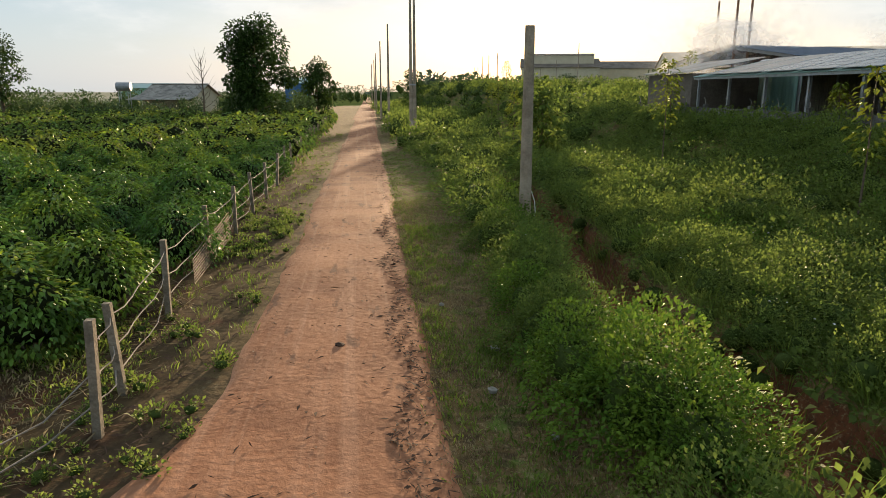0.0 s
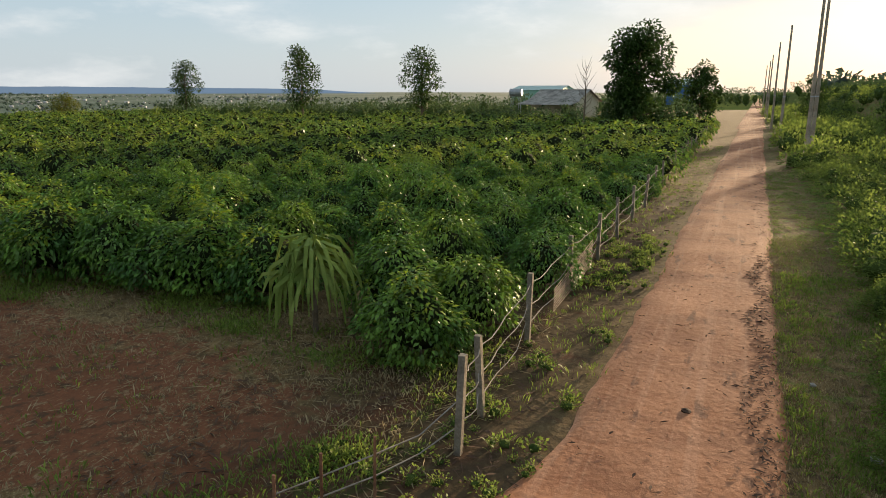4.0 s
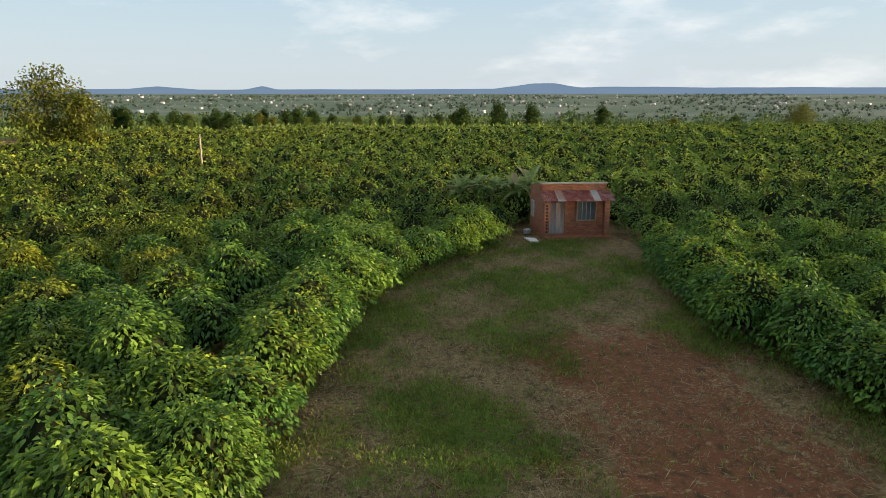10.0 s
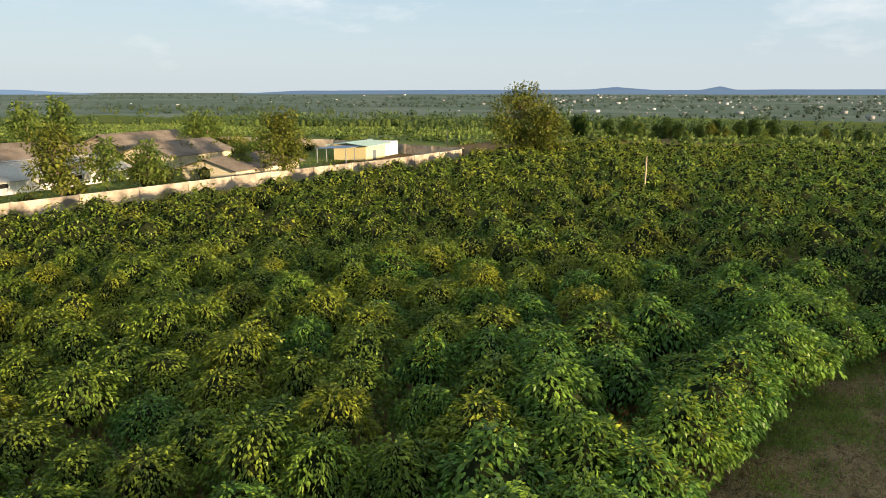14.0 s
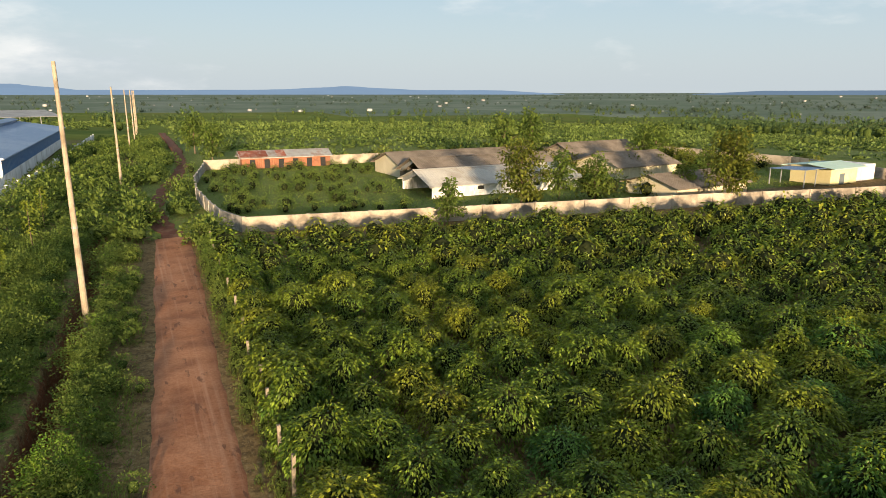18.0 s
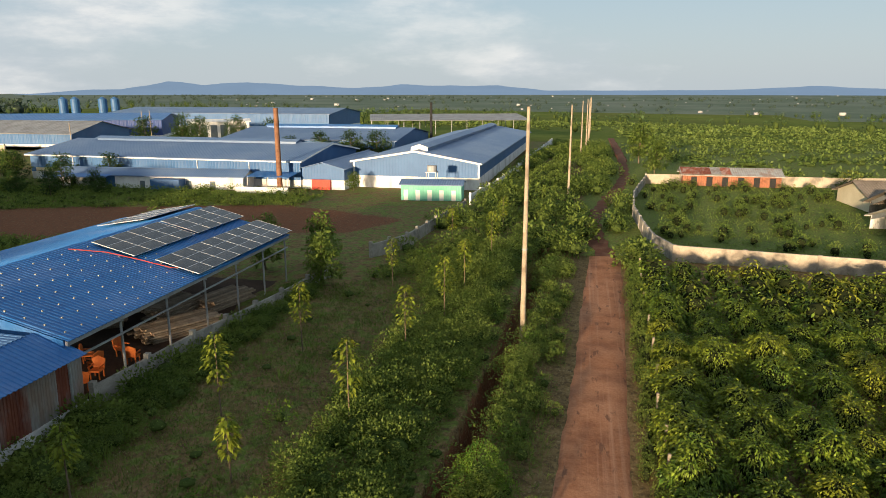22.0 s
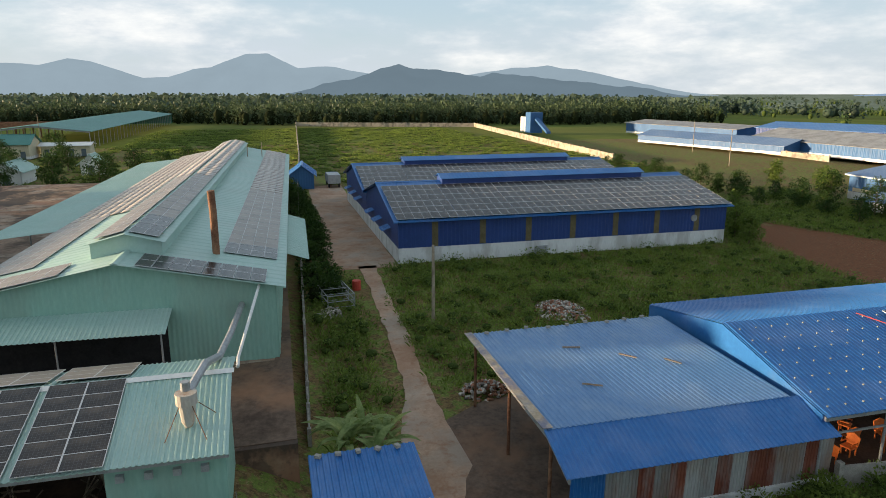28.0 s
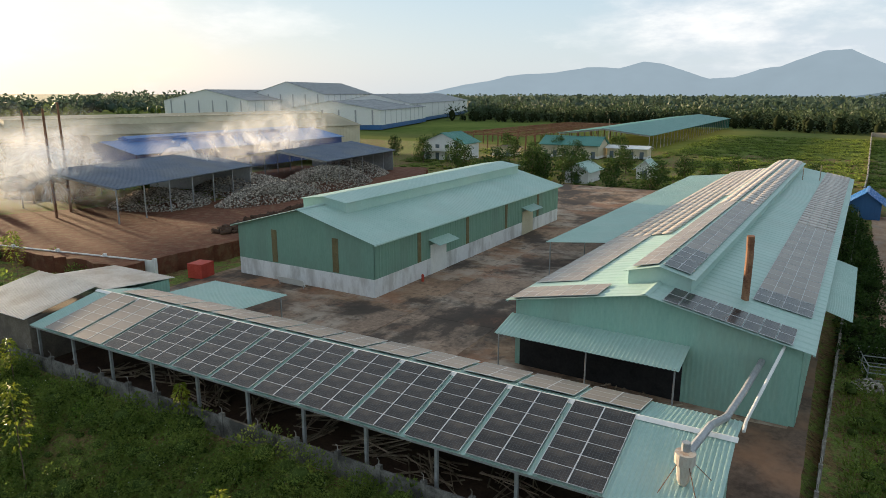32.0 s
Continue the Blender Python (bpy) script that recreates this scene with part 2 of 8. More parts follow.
def brick_courses(m):
    """Thin mortar lines over the brick colour, along any upright wall."""
    t = m.node_tree
    b = t.nodes["Principled BSDF"]
    src = b.inputs["Base Color"].links[0].from_socket
    tc, sx, cx = ink(m, "ShaderNodeTexCoord"), ink(m, "ShaderNodeSeparateXYZ"), ink(m, "ShaderNodeCombineXYZ")
    ad = ink(m, "ShaderNodeMath")
    t.links.new(tc.outputs["Object"], sx.inputs[0])
    t.links.new(sx.outputs[0], ad.inputs[0])
    t.links.new(sx.outputs[1], ad.inputs[1])
    t.links.new(ad.outputs[0], cx.inputs[0])
    t.links.new(sx.outputs[2], cx.inputs[1])
    br = ink(m, "ShaderNodeTexBrick", Scale=1.0)
    br.inputs["Brick Width"].default_value, br.inputs["Row Height"].default_value, br.inputs["Mortar Size"].default_value = 0.21, 0.085, 0.008
    br.inputs["Color1"].default_value, br.inputs["Color2"].default_value = (0.75, 0.75, 0.75, 1), (1.15, 1.1, 1.05, 1)
    br.inputs["Mortar"].default_value = (0.62, 0.75, 0.85, 1)
    t.links.new(cx.outputs[0], br.inputs["Vector"])
    mx = ink(m, "ShaderNodeMix")
    mx.data_type, mx.blend_type = "RGBA", "MULTIPLY"
    mx.inputs[0].default_value = 1.0
    t.links.new(src, mx.inputs[6])
    t.links.new(br.outputs["Color"], mx.inputs[7])
    t.links.new(mx.outputs[2], b.inputs["Base Color"])


brick_courses(brick_mat)


def mottle(m, colour, amount, scale, low=0.5, high=0.62, shift=0.0, stretch=(1, 1, 1)):
    """One more layer of irregular stains over a finished surface, in real-world size."""
    t = m.node_tree
    b = t.nodes["Principled BSDF"]
    src = b.inputs["Base Color"].links[0].from_socket
    mp = ink(m, "ShaderNodeMapping", Location=(shift, shift * 0.7, 0), Scale=stretch)
    nz = ink(m, "ShaderNodeTexNoise", Scale=scale, Detail=7.0, Roughness=0.66)
    rp = ink(m, "ShaderNodeValToRGB")
    rp.color_ramp.elements[0].position, rp.color_ramp.elements[1].position = low, high
    rp.color_ramp.elements[1].color = (amount, amount, amount, 1)
    mx = ink(m, "ShaderNodeMix")
    mx.data_type = "RGBA"
    mx.inputs[7].default_value = (*colour, 1)
    t.links.new(ink(m, "ShaderNodeNewGeometry").outputs["Position"], mp.inputs[0])
    t.links.new(mp.outputs[0], nz.inputs["Vector"])
    t.links.new(nz.outputs[0], rp.inputs[0])
    t.links.new(rp.outputs[0], mx.inputs[0])
    t.links.new(src, mx.inputs[6])
    t.links.new(mx.outputs[2], b.inputs["Base Color"])


for m in (slab_mat, yard):
    mottle(m, (0.46, 0.37, 0.295), 0.75, 0.20, 0.50, 0.60, 7.0, (1, 0.6, 1))
    mottle(m, (0.30, 0.145, 0.085), 0.75, 0.15, 0.52, 0.62, 31.0)
    mottle(m, (0.060, 0.048, 0.040), 0.85, 0.11, 0.50, 0.58, 53.0, (0.7, 1.2, 1))
    mottle(m, (0.070, 0.055, 0.045), 0.6, 0.9, 0.56, 0.64, 11.0)
mottle(path_mat, (0.34, 0.30, 0.25), 0.6, 0.16, 0.48, 0.60, 3.0)
mottle(path_mat, (0.30, 0.15, 0.085), 0.6, 1.2, 0.52, 0.64, 9.0)
rust = surface("rusty iron sheet", (0.13, 0.036, 0.024), (0.25, 0.085, 0.05), 0.75, 1.0, 9, 0.3, stain=(0.36, 0.33, 0.31), stain_amount=0.5, stain_scale=0.9, vary=0.35, stretch=(1, 1, 0.25))
zinc = surface("weathered zinc sheet", (0.30, 0.31, 0.31), (0.46, 0.46, 0.45), 0.6, 0.8, 8, 0.2, metal=0.3, stain=(0.26, 0.13, 0.075), stain_amount=0.6, stain_scale=0.7, vary=0.2, stretch=(1, 1, 0.25))
steel = surface("galvanised steel", (0.30, 0.31, 0.32), (0.45, 0.46, 0.47), 0.5, 2, 12, 0.1, metal=0.4)
old_iron = surface("rusted pipe", (0.12, 0.048, 0.028), (0.31, 0.165, 0.095), 0.8, 1.2, 6, 0.3)
wood = surface("grey timber", (0.22, 0.16, 0.11), (0.42, 0.33, 0.24), 0.9, 1.5, 12, 0.4, vary=0.3)
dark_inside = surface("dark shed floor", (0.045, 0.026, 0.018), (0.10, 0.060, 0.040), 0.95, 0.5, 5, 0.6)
blue_wall = surface("blue wall sheet", (0.028, 0.098, 0.245), (0.044, 0.138, 0.32), 0.5, 0.3, 5, 0.05, spec=0.4, wave=0.5)
navy_wall = surface("navy wall sheet", (0.017, 0.046, 0.175), (0.025, 0.066, 0.245), 0.5, 0.3, 5, 0.05, spec=0.4, wave=0.5)
blue_roof = surface("blue roof sheet", (0.014, 0.110, 0.34), (0.028, 0.165, 0.44), 0.38, 0.25, 4, 0.05, stain=(0.12, 0.22, 0.45), stain_amount=0.4, stain_scale=0.3, spec=0.5)
pale_blue_roof = surface("faded blue roof sheet", (0.080, 0.150, 0.29), (0.13, 0.205, 0.35), 0.42, 0.12, 3, 0.05, spec=0.5, stain=(0.18, 0.25, 0.37), stain_amount=0.4, stain_scale=0.12)
mint_roof = surface("mint roof sheet", (0.30, 0.455, 0.405), (0.40, 0.555, 0.500), 0.42, 0.15, 4, 0.05, spec=0.5, stain=(0.38, 0.48, 0.43), stain_amount=0.4, stain_scale=0.2)
mint_wall = surface("mint wall sheet", (0.235, 0.42, 0.345), (0.32, 0.52, 0.435), 0.5, 0.3, 5, 0.08, stain=(0.20, 0.26, 0.21), stain_amount=0.4, stain_scale=0.3, stretch=(1, 1, 0.3), wave=0.32)
green_wall = surface("grey-green wall sheet", (0.16, 0.29, 0.225), (0.22, 0.36, 0.285), 0.5, 0.3, 5, 0.08, stain=(0.13, 0.20, 0.16), stain_amount=0.4, stain_scale=0.3, stretch=(1, 1, 0.3), wave=0.4)
teal_roof = surface("dark teal roof sheet", (0.06, 0.20, 0.17), (0.10, 0.27, 0.23), 0.45, 0.2, 3, 0.05)
grey_roof = surface("grey roof sheet", (0.20, 0.21, 0.22), (0.32, 0.33, 0.34), 0.5, 0.2, 3, 0.1, stain=(0.13, 0.12, 0.11), stain_amount=0.5)
tile_grey = surface("old fibre-cement roof", (0.14, 0.115, 0.09), (0.27, 0.23, 0.19), 0.85, 0.4, 6, 0.3, stain=(0.09, 0.075, 0.06), stain_amount=0.6)
cream = surface("cream plaster", (0.52, 0.46, 0.32), (0.66, 0.60, 0.45), 0.85, 0.4, 6, 0.1)
yellow_paint = surface("yellow paint", (0.60, 0.53, 0.27), (0.70, 0.63, 0.38), 0.8, 0.5, 6, 0.1)
green_paint = surface("pale green paint", (0.16, 0.44, 0.33), (0.22, 0.54, 0.42), 0.8, 0.5, 6, 0.1)
ochre = surface("ochre light strip", (0.12, 0.095, 0.045), (0.20, 0.165, 0.085), 0.6, 1, 6, 0.1)
# Near black: stands for shade inside openings; also tyres and a chimney.
dark = surface("near-black fill", (0.012, 0.012, 0.013), (0.03, 0.03, 0.03), 0.7, 1, 6, 0)
red_paint = surface("red paint", (0.42, 0.05, 0.035), (0.55, 0.09, 0.06), 0.6, 1, 6, 0.1)
orange_paint = surface("orange machine paint", (0.62, 0.14, 0.03), (0.75, 0.22, 0.05), 0.6, 2, 8, 0.2)
white_paint = surface("white paint", (0.70, 0.70, 0.68), (0.80, 0.80, 0.78), 0.6, 1, 6, 0.05)
sign_red = surface("sign lettering red", (0.60, 0.07, 0.06), (0.68, 0.11, 0.09), 0.6, 1, 6, 0)
bare_edge = surface("weathered roof edge", (0.36, 0.27, 0.18), (0.60, 0.48, 0.36), 0.8, 1.2, 8, 0.2, stain=(0.05, 0.10, 0.25), stain_amount=0.6, stain_scale=0.8)
broken_brick = surface("broken brick", (0.24, 0.095, 0.055), (0.40, 0.20, 0.12), 0.9, 2, 9, 0.4, island=0.4)
dark_waste = surface("dark sodden waste", (0.07, 0.06, 0.05), (0.20, 0.16, 0.125), 0.9, 2, 9, 0.4, island=0.5)
stained_zinc = surface("rust-streaked zinc", (0.42, 0.37, 0.32), (0.60, 0.56, 0.50), 0.6, 1.0, 9, 0.1, stain=(0.34, 0.15, 0.07), stain_amount=0.8, stain_scale=1.6, stretch=(1, 1, 0.35))
rubbish = surface("mixed rubbish", (0.27, 0.235, 0.195), (0.56, 0.51, 0.45), 0.85, 1.5, 7, 0.4, island=0.6)
rope = surface("rusty barbed wire", (0.20, 0.17, 0.14), (0.34, 0.30, 0.26), 0.7, 3, 9, 0)
glass = surface("dusty window glass", (0.10, 0.13, 0.15), (0.16, 0.19, 0.21), 0.15, 1, 5, 0, spec=0.6)
water = surface("pond water", (0.25, 0.28, 0.30), (0.32, 0.35, 0.37), 0.12, 0.02, 0.2, 0, spec=0.6)
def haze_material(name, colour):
    """A far hillside through miles of bright air: haze painted as a glow."""
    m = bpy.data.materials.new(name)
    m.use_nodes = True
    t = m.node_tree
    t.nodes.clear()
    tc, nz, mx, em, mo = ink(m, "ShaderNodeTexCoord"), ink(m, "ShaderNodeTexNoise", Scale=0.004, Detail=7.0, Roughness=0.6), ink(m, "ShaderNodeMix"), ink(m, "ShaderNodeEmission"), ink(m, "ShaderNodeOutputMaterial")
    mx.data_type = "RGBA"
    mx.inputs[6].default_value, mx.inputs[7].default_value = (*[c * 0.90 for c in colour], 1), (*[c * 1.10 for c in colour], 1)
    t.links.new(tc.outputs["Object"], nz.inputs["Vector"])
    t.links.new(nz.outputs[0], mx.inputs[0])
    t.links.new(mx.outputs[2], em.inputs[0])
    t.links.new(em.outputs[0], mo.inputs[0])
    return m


# Glowing ridge colours that stand in for distance haze.
haze_far, haze_near = haze_material("far ridge haze glow", (0.235, 0.300, 0.350)), haze_material("near ridge haze glow", (0.120, 0.165, 0.200))
haze_lit, haze_west = haze_material("southern ridge haze glow", (0.20, 0.285, 0.40)), haze_material("western ridge haze glow", (0.135, 0.195, 0.275))


def ground_material():
    """Field soil, with grass, straw and red earth where the sheet's cover weights and noise allow."""
    m = surface("field ground", (0.110, 0.072, 0.030), (0.27, 0.185, 0.085), 0.95, 1.2, 5, 0.9, spec=0.08)
    t = m.node_tree
    b = t.nodes["Principled BSDF"]
    src = b.inputs["Base Color"].links[0].from_socket
    tc = ink(m, "ShaderNodeTexCoord")
    at = ink(m, "ShaderNodeAttribute")
    at.attribute_name = "cover"
    sp = ink(m, "ShaderNodeSeparateColor")
    t.links.new(at.outputs["Color"], sp.inputs[0])
    fine = ink(m, "ShaderNodeTexNoise", Scale=5.0, Detail=7.0, Roughness=0.75)
    t.links.new(tc.outputs["Object"], fine.inputs["Vector"])
    for ch, scale, c1, c2, gain in ((0, 0.8, (0.105, 0.042, 0.022), (0.29, 0.118, 0.058), 1.7), (2, 13.0, (0.21, 0.145, 0.070), (0.48, 0.36, 0.20), 2.0), (1, 1.1, (0.065, 0.115, 0.022), (0.235, 0.285, 0.066), 2.0)):
        nz = ink(m, "ShaderNodeTexNoise", Scale=scale, Detail=8.0, Roughness=0.68)
        off = ink(m, "ShaderNodeMapping", Location=(13.7 * ch, 5.1 * ch, 0))
        t.links.new(tc.outputs["Object"], off.inputs[0])
        t.links.new(off.outputs[0], nz.inputs["Vector"])
        ma = ink(m, "ShaderNodeMath")
        ma.operation = "MULTIPLY_ADD"
        ma.inputs[1].default_value = gain
        t.links.new(nz.outputs[0], ma.inputs[0])
        t.links.new(sp.outputs[ch], ma.inputs[2])
        rp = ink(m, "ShaderNodeValToRGB")
        rp.color_ramp.elements[0].position, rp.color_ramp.elements[1].position = 0.0, 1.0
        mr = ink(m, "ShaderNodeMapRange")
        mr.inputs[1].default_value, mr.inputs[2].default_value = 0.5 * gain + 0.46, 0.5 * gain + 0.60
        t.links.new(ma.outputs[0], mr.inputs[0])
        cm = ink(m, "ShaderNodeMix")
        cm.data_type = "RGBA"
        cm.inputs[6].default_value, cm.inputs[7].default_value = (*c1, 1), (*c2, 1)
        t.links.new(fine.outputs[0], cm.inputs[0])
        mx = ink(m, "ShaderNodeMix")
        mx.data_type = "RGBA"
        t.links.new(mr.outputs[0], mx.inputs[0])
        t.links.new(src, mx.inputs[6])
        t.links.new(cm.outputs[2], mx.inputs[7])
        src = mx.outputs[2]
    t.links.new(src, b.inputs["Base Color"])
    mottle(m, (0.070, 0.048, 0.028), 0.8, 3.2, 0.50, 0.64, 5.0)
    mottle(m, (0.40, 0.31, 0.17), 0.55, 9.0, 0.56, 0.66, 15.0, (1, 0.5, 1))
    mottle(m, (0.060, 0.040, 0.026), 0.6, 22.0, 0.54, 0.66, 25.0)
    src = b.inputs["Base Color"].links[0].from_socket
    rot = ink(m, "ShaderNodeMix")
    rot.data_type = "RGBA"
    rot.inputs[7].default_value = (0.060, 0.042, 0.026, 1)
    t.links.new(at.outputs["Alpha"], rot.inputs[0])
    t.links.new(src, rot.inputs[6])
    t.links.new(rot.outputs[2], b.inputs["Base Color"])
    return m


def road_material():
    m = surface("red dusty road", (0.305, 0.120, 0.055), (0.465, 0.225, 0.122), 0.92, 0.35, 7, 0.6, stain=(0.19, 0.075, 0.040), stain_amount=0.6, stain_scale=0.42)
    t = m.node_tree
    b = t.nodes["Principled BSDF"]
    src = b.inputs["Base Color"].links[0].from_socket
    tc = ink(m, "ShaderNodeTexCoord")
    # wheel tracks along the lane and dark bands across it
    for stretch, scale, lo, hi, colour, amount in (((1.6, 0.03, 1), 1.6, 0.52, 0.68, (0.50, 0.27, 0.165), 0.6), ((0.10, 0.34, 1), 1.3, 0.56, 0.66, (0.135, 0.055, 0.034), 0.35), ((0.9, 0.25, 1), 2.2, 0.60, 0.66, (0.12, 0.060, 0.040), 0.7)):
        mp = ink(m, "ShaderNodeMapping", Scale=stretch)
        nz = ink(m, "ShaderNodeTexNoise", Scale=scale, Detail=4.0, Roughness=0.6)
        rp = ink(m, "ShaderNodeValToRGB")
        rp.color_ramp.elements[0].position, rp.color_ramp.elements[1].position = lo, hi
        rp.color_ramp.elements[1].color = (amount, amount, amount, 1)
        mx = ink(m, "ShaderNodeMix")
        mx.data_type = "RGBA"
        mx.inputs[7].default_value = (*colour, 1)
        t.links.new(tc.outputs["Object"], mp.inputs[0])
        t.links.new(mp.outputs[0], nz.inputs["Vector"])
        t.links.new(nz.outputs[0], rp.inputs[0])
        t.links.new(rp.outputs[0], mx.inputs[0])
        t.links.new(src, mx.inputs[6])
        src = mx.outputs[2]
    t.links.new(src, b.inputs["Base Color"])
    return m


def panel_material(far=False):
    """Solar cells: a fine pale grid on dark blue-black glass, in the module's own coordinates."""
    # Far cells: pale tan paints in grazing sky reflection besides dust.
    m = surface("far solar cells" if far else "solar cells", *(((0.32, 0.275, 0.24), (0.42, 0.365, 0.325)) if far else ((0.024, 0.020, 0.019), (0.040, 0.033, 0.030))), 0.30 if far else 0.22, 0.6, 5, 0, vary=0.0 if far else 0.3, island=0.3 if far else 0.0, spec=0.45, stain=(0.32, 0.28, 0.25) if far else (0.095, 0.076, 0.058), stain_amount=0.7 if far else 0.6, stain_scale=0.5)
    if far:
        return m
    t = m.node_tree
    b = t.nodes["Principled BSDF"]
    src = b.inputs["Base Color"].links[0].from_socket
    tc = ink(m, "ShaderNodeTexCoord")
    br = ink(m, "ShaderNodeTexBrick", Scale=1.0)
    br.offset = 0.0
    br.inputs["Mortar Size"].default_value = 0.004
    br.inputs["Brick Width"].default_value = 0.16
    br.inputs["Row Height"].default_value = 0.16
    mx = ink(m, "ShaderNodeMix")
    mx.data_type = "RGBA"
    mx.inputs[7].default_value = (0.10, 0.105, 0.11, 1)
    t.links.new(tc.outputs["Object"], br.inputs["Vector"])
    t.links.new(br.outputs["Fac"], mx.inputs[0])
    t.links.new(src, mx.inputs[6])
    t.links.new(mx.outputs[2], b.inputs["Base Color"])
    return m


ground_mat, road_mat, cells, cells_far = ground_material(), road_material(), panel_material(), panel_material(True)
# Tan of dust and of the sky's grazing reflection, put into the colour.
dust_sheen_cells = surface("solar cells, dust and sky sheen", (0.215, 0.175, 0.145), (0.285, 0.235, 0.195), 0.34, 0.6, 5, 0, vary=0.14, spec=0.5, stain=(0.19, 0.155, 0.13), stain_amount=0.6, stain_scale=0.5)
frame_metal = surface("module frame", (0.55, 0.55, 0.56), (0.66, 0.66, 0.67), 0.45, 2, 9, 0, metal=0.3)


# ---- mesh helpers ----
class Shape:
    """Collects boxes, plates, tubes and ribbed sheets for one mesh."""

    def __init__(self):
        self.v, self.f = [], []

    def add(self, verts, faces):
        n = len(self.v)
        self.v += [tuple(p) for p in verts]
        self.f += [tuple(n + i for i in q) for q in faces]
        return self

    def box(self, x0, x1, y0, y1, z0, z1):
        return self.add([(x0, y0, z0), (x1, y0, z0), (x1, y1, z0), (x0, y1, z0), (x0, y0, z1), (x1, y0, z1), (x1, y1, z1), (x0, y1, z1)],
                        [(3, 2, 1, 0), (4, 5, 6, 7), (0, 1, 5, 4), (1, 2, 6, 5), (2, 3, 7, 6), (3, 0, 4, 7)])

    def prism(self, poly, d):
        """A flat polygon given thickness along the vector d."""
        n = len(poly)
        low, high = [Vector(p) for p in poly], [Vector(p) + Vector(d) for p in poly]
        return self.add(low + high, [tuple(range(n))[::-1], tuple(range(n, 2 * n))] + [(i, (i + 1) % n, n + (i + 1) % n, n + i) for i in range(n)])

    def tube(self, points, radii, sides=8):
        """A round bar through the points, open joints closed by caps."""
        pts = [Vector(p) for p in points]
        if not hasattr(radii, "__len__"):
            radii = [radii] * len(pts)
        n0 = len(self.v)
        for i, p in enumerate(pts):
            d = (pts[min(i + 1, len(pts) - 1)] - pts[max(i - 1, 0)]).normalized()
            a = d.orthogonal().normalized() if abs(d.z) < 0.95 else Vector((1, 0, 0))
            a = (a - d * a.dot(d)).normalized()
            b = d.cross(a)
            for k in range(sides):
                w = 2 * math.pi * k / sides
                self.v.append(tuple(p + (a * math.cos(w) + b * math.sin(w)) * radii[i]))
        for i in range(len(pts) - 1):
            for k in range(sides):
                q, r = n0 + i * sides + k, n0 + i * sides + (k + 1) % sides
                self.f.append((q, r, r + sides, q + sides))
        self.f.append(tuple(range(n0 + sides - 1, n0 - 1, -1)))
        e = n0 + (len(pts) - 1) * sides
        self.f.append(tuple(range(e, e + sides)))
        return self

    def ribbed(self, a, b, c, d, pitch=0.3, height=0.035, thick=0.02):
        """A profiled metal sheet: a-b is the edge across which the ribs repeat, d-c the opposite edge."""
        a, b, c, d = Vector(a), Vector(b), Vector(c), Vector(d)
        n = max(2, int((b - a).length / pitch))
        up = (b - a).cross(d - a).normalized()
        if up.z < -0.001:
            up = -up
        n0 = len(self.v)
        prof = []
        for i in range(n):
            prof += [(i / n, 0), ((i + 0.45) / n, 0), ((i + 0.6) / n, 1), ((i + 0.85) / n, 1)]
        prof.append((1.0, 0))
        for s, h in prof:
            for lo, hi in ((a, b), (d, c)):
                p = lo.lerp(hi, s) + up * (h * height)
                self.v.append(tuple(p))
                self.v.append(tuple(p - up * thick))
        for i in range(len(prof) - 1):
            q, r = n0 + i * 4, n0 + i * 4 + 4
            self.f += [(q, r, r + 2, q + 2), (q + 1, q + 3, r + 3, r + 1), (q, q + 1, r + 1, r), (q + 2, r + 2, r + 3, q + 3)]
        self.f += [(n0, n0 + 2, n0 + 3, n0 + 1), (r, r + 1, r + 3, r + 2)]
        return self

    def mesh(self, name):
        me = bpy.data.meshes.new(name)
        me.from_pydata(self.v, [], self.f)
        me.validate()
        return me


def np_mesh(name, verts, quads, materials, index=None, smooth=False):
    """A mesh from arrays of corners and quads."""
    me = bpy.data.meshes.new(name)
    verts, quads = np.asarray(verts, np.float32).reshape(-1, 3), np.asarray(quads, np.int32)
    k = quads.shape[1]
    me.vertices.add(len(verts))
    me.vertices.foreach_set("co", verts.ravel())
    me.loops.add(quads.size)
    me.loops.foreach_set("vertex_index", quads.ravel())
    me.polygons.add(len(quads))
    me.polygons.foreach_set("loop_start", np.arange(0, quads.size, k, dtype=np.int32))
    for m in materials:
        me.materials.append(m)
    if index is not None:
        me.polygons.foreach_set("material_index", np.asarray(index, np.int32))
    me.update(calc_edges=True)
    return me


def thing(name, loc=(0, 0, 0), rz=0.0, label="", category="", group="", kind=""):
    ob = new(name)
    ob.location, ob.rotation_euler = loc, (0, 0, radians(rz))
    ob.empty_display_size = 0.3
    return tagged(ob, label, category, group, kind)


def part(name, shape, material, parent, label="", loc=None, rot=None):
    me = shape.mesh(name) if isinstance(shape, Shape) else shape
    if material and not me.materials:
        me.materials.append(material)
    ob = new(name, me)
    ob.parent = parent
    if loc is not None:
        ob.location = loc
    if rot is not None:
        ob.rotation_euler = rot
    if label:
        ob["label"] = label
    return ob


def single(name, shape, material, label, category, loc=(0, 0, 0), rz=0.0, kind="", group=""):
    me = shape.mesh(name) if isinstance(shape, Shape) else shape
    if material and not me.materials:
        me.materials.append(material)
    ob = new(name, me)
    ob.location, ob.rotation_euler = loc, (0, 0, radians(rz))
    return tagged(ob, label, category, group, kind)


rng = np.random.default_rng(7)


def unit(v):
    return v / np.maximum(np.linalg.norm(v, axis=1, keepdims=True), 1e-6)


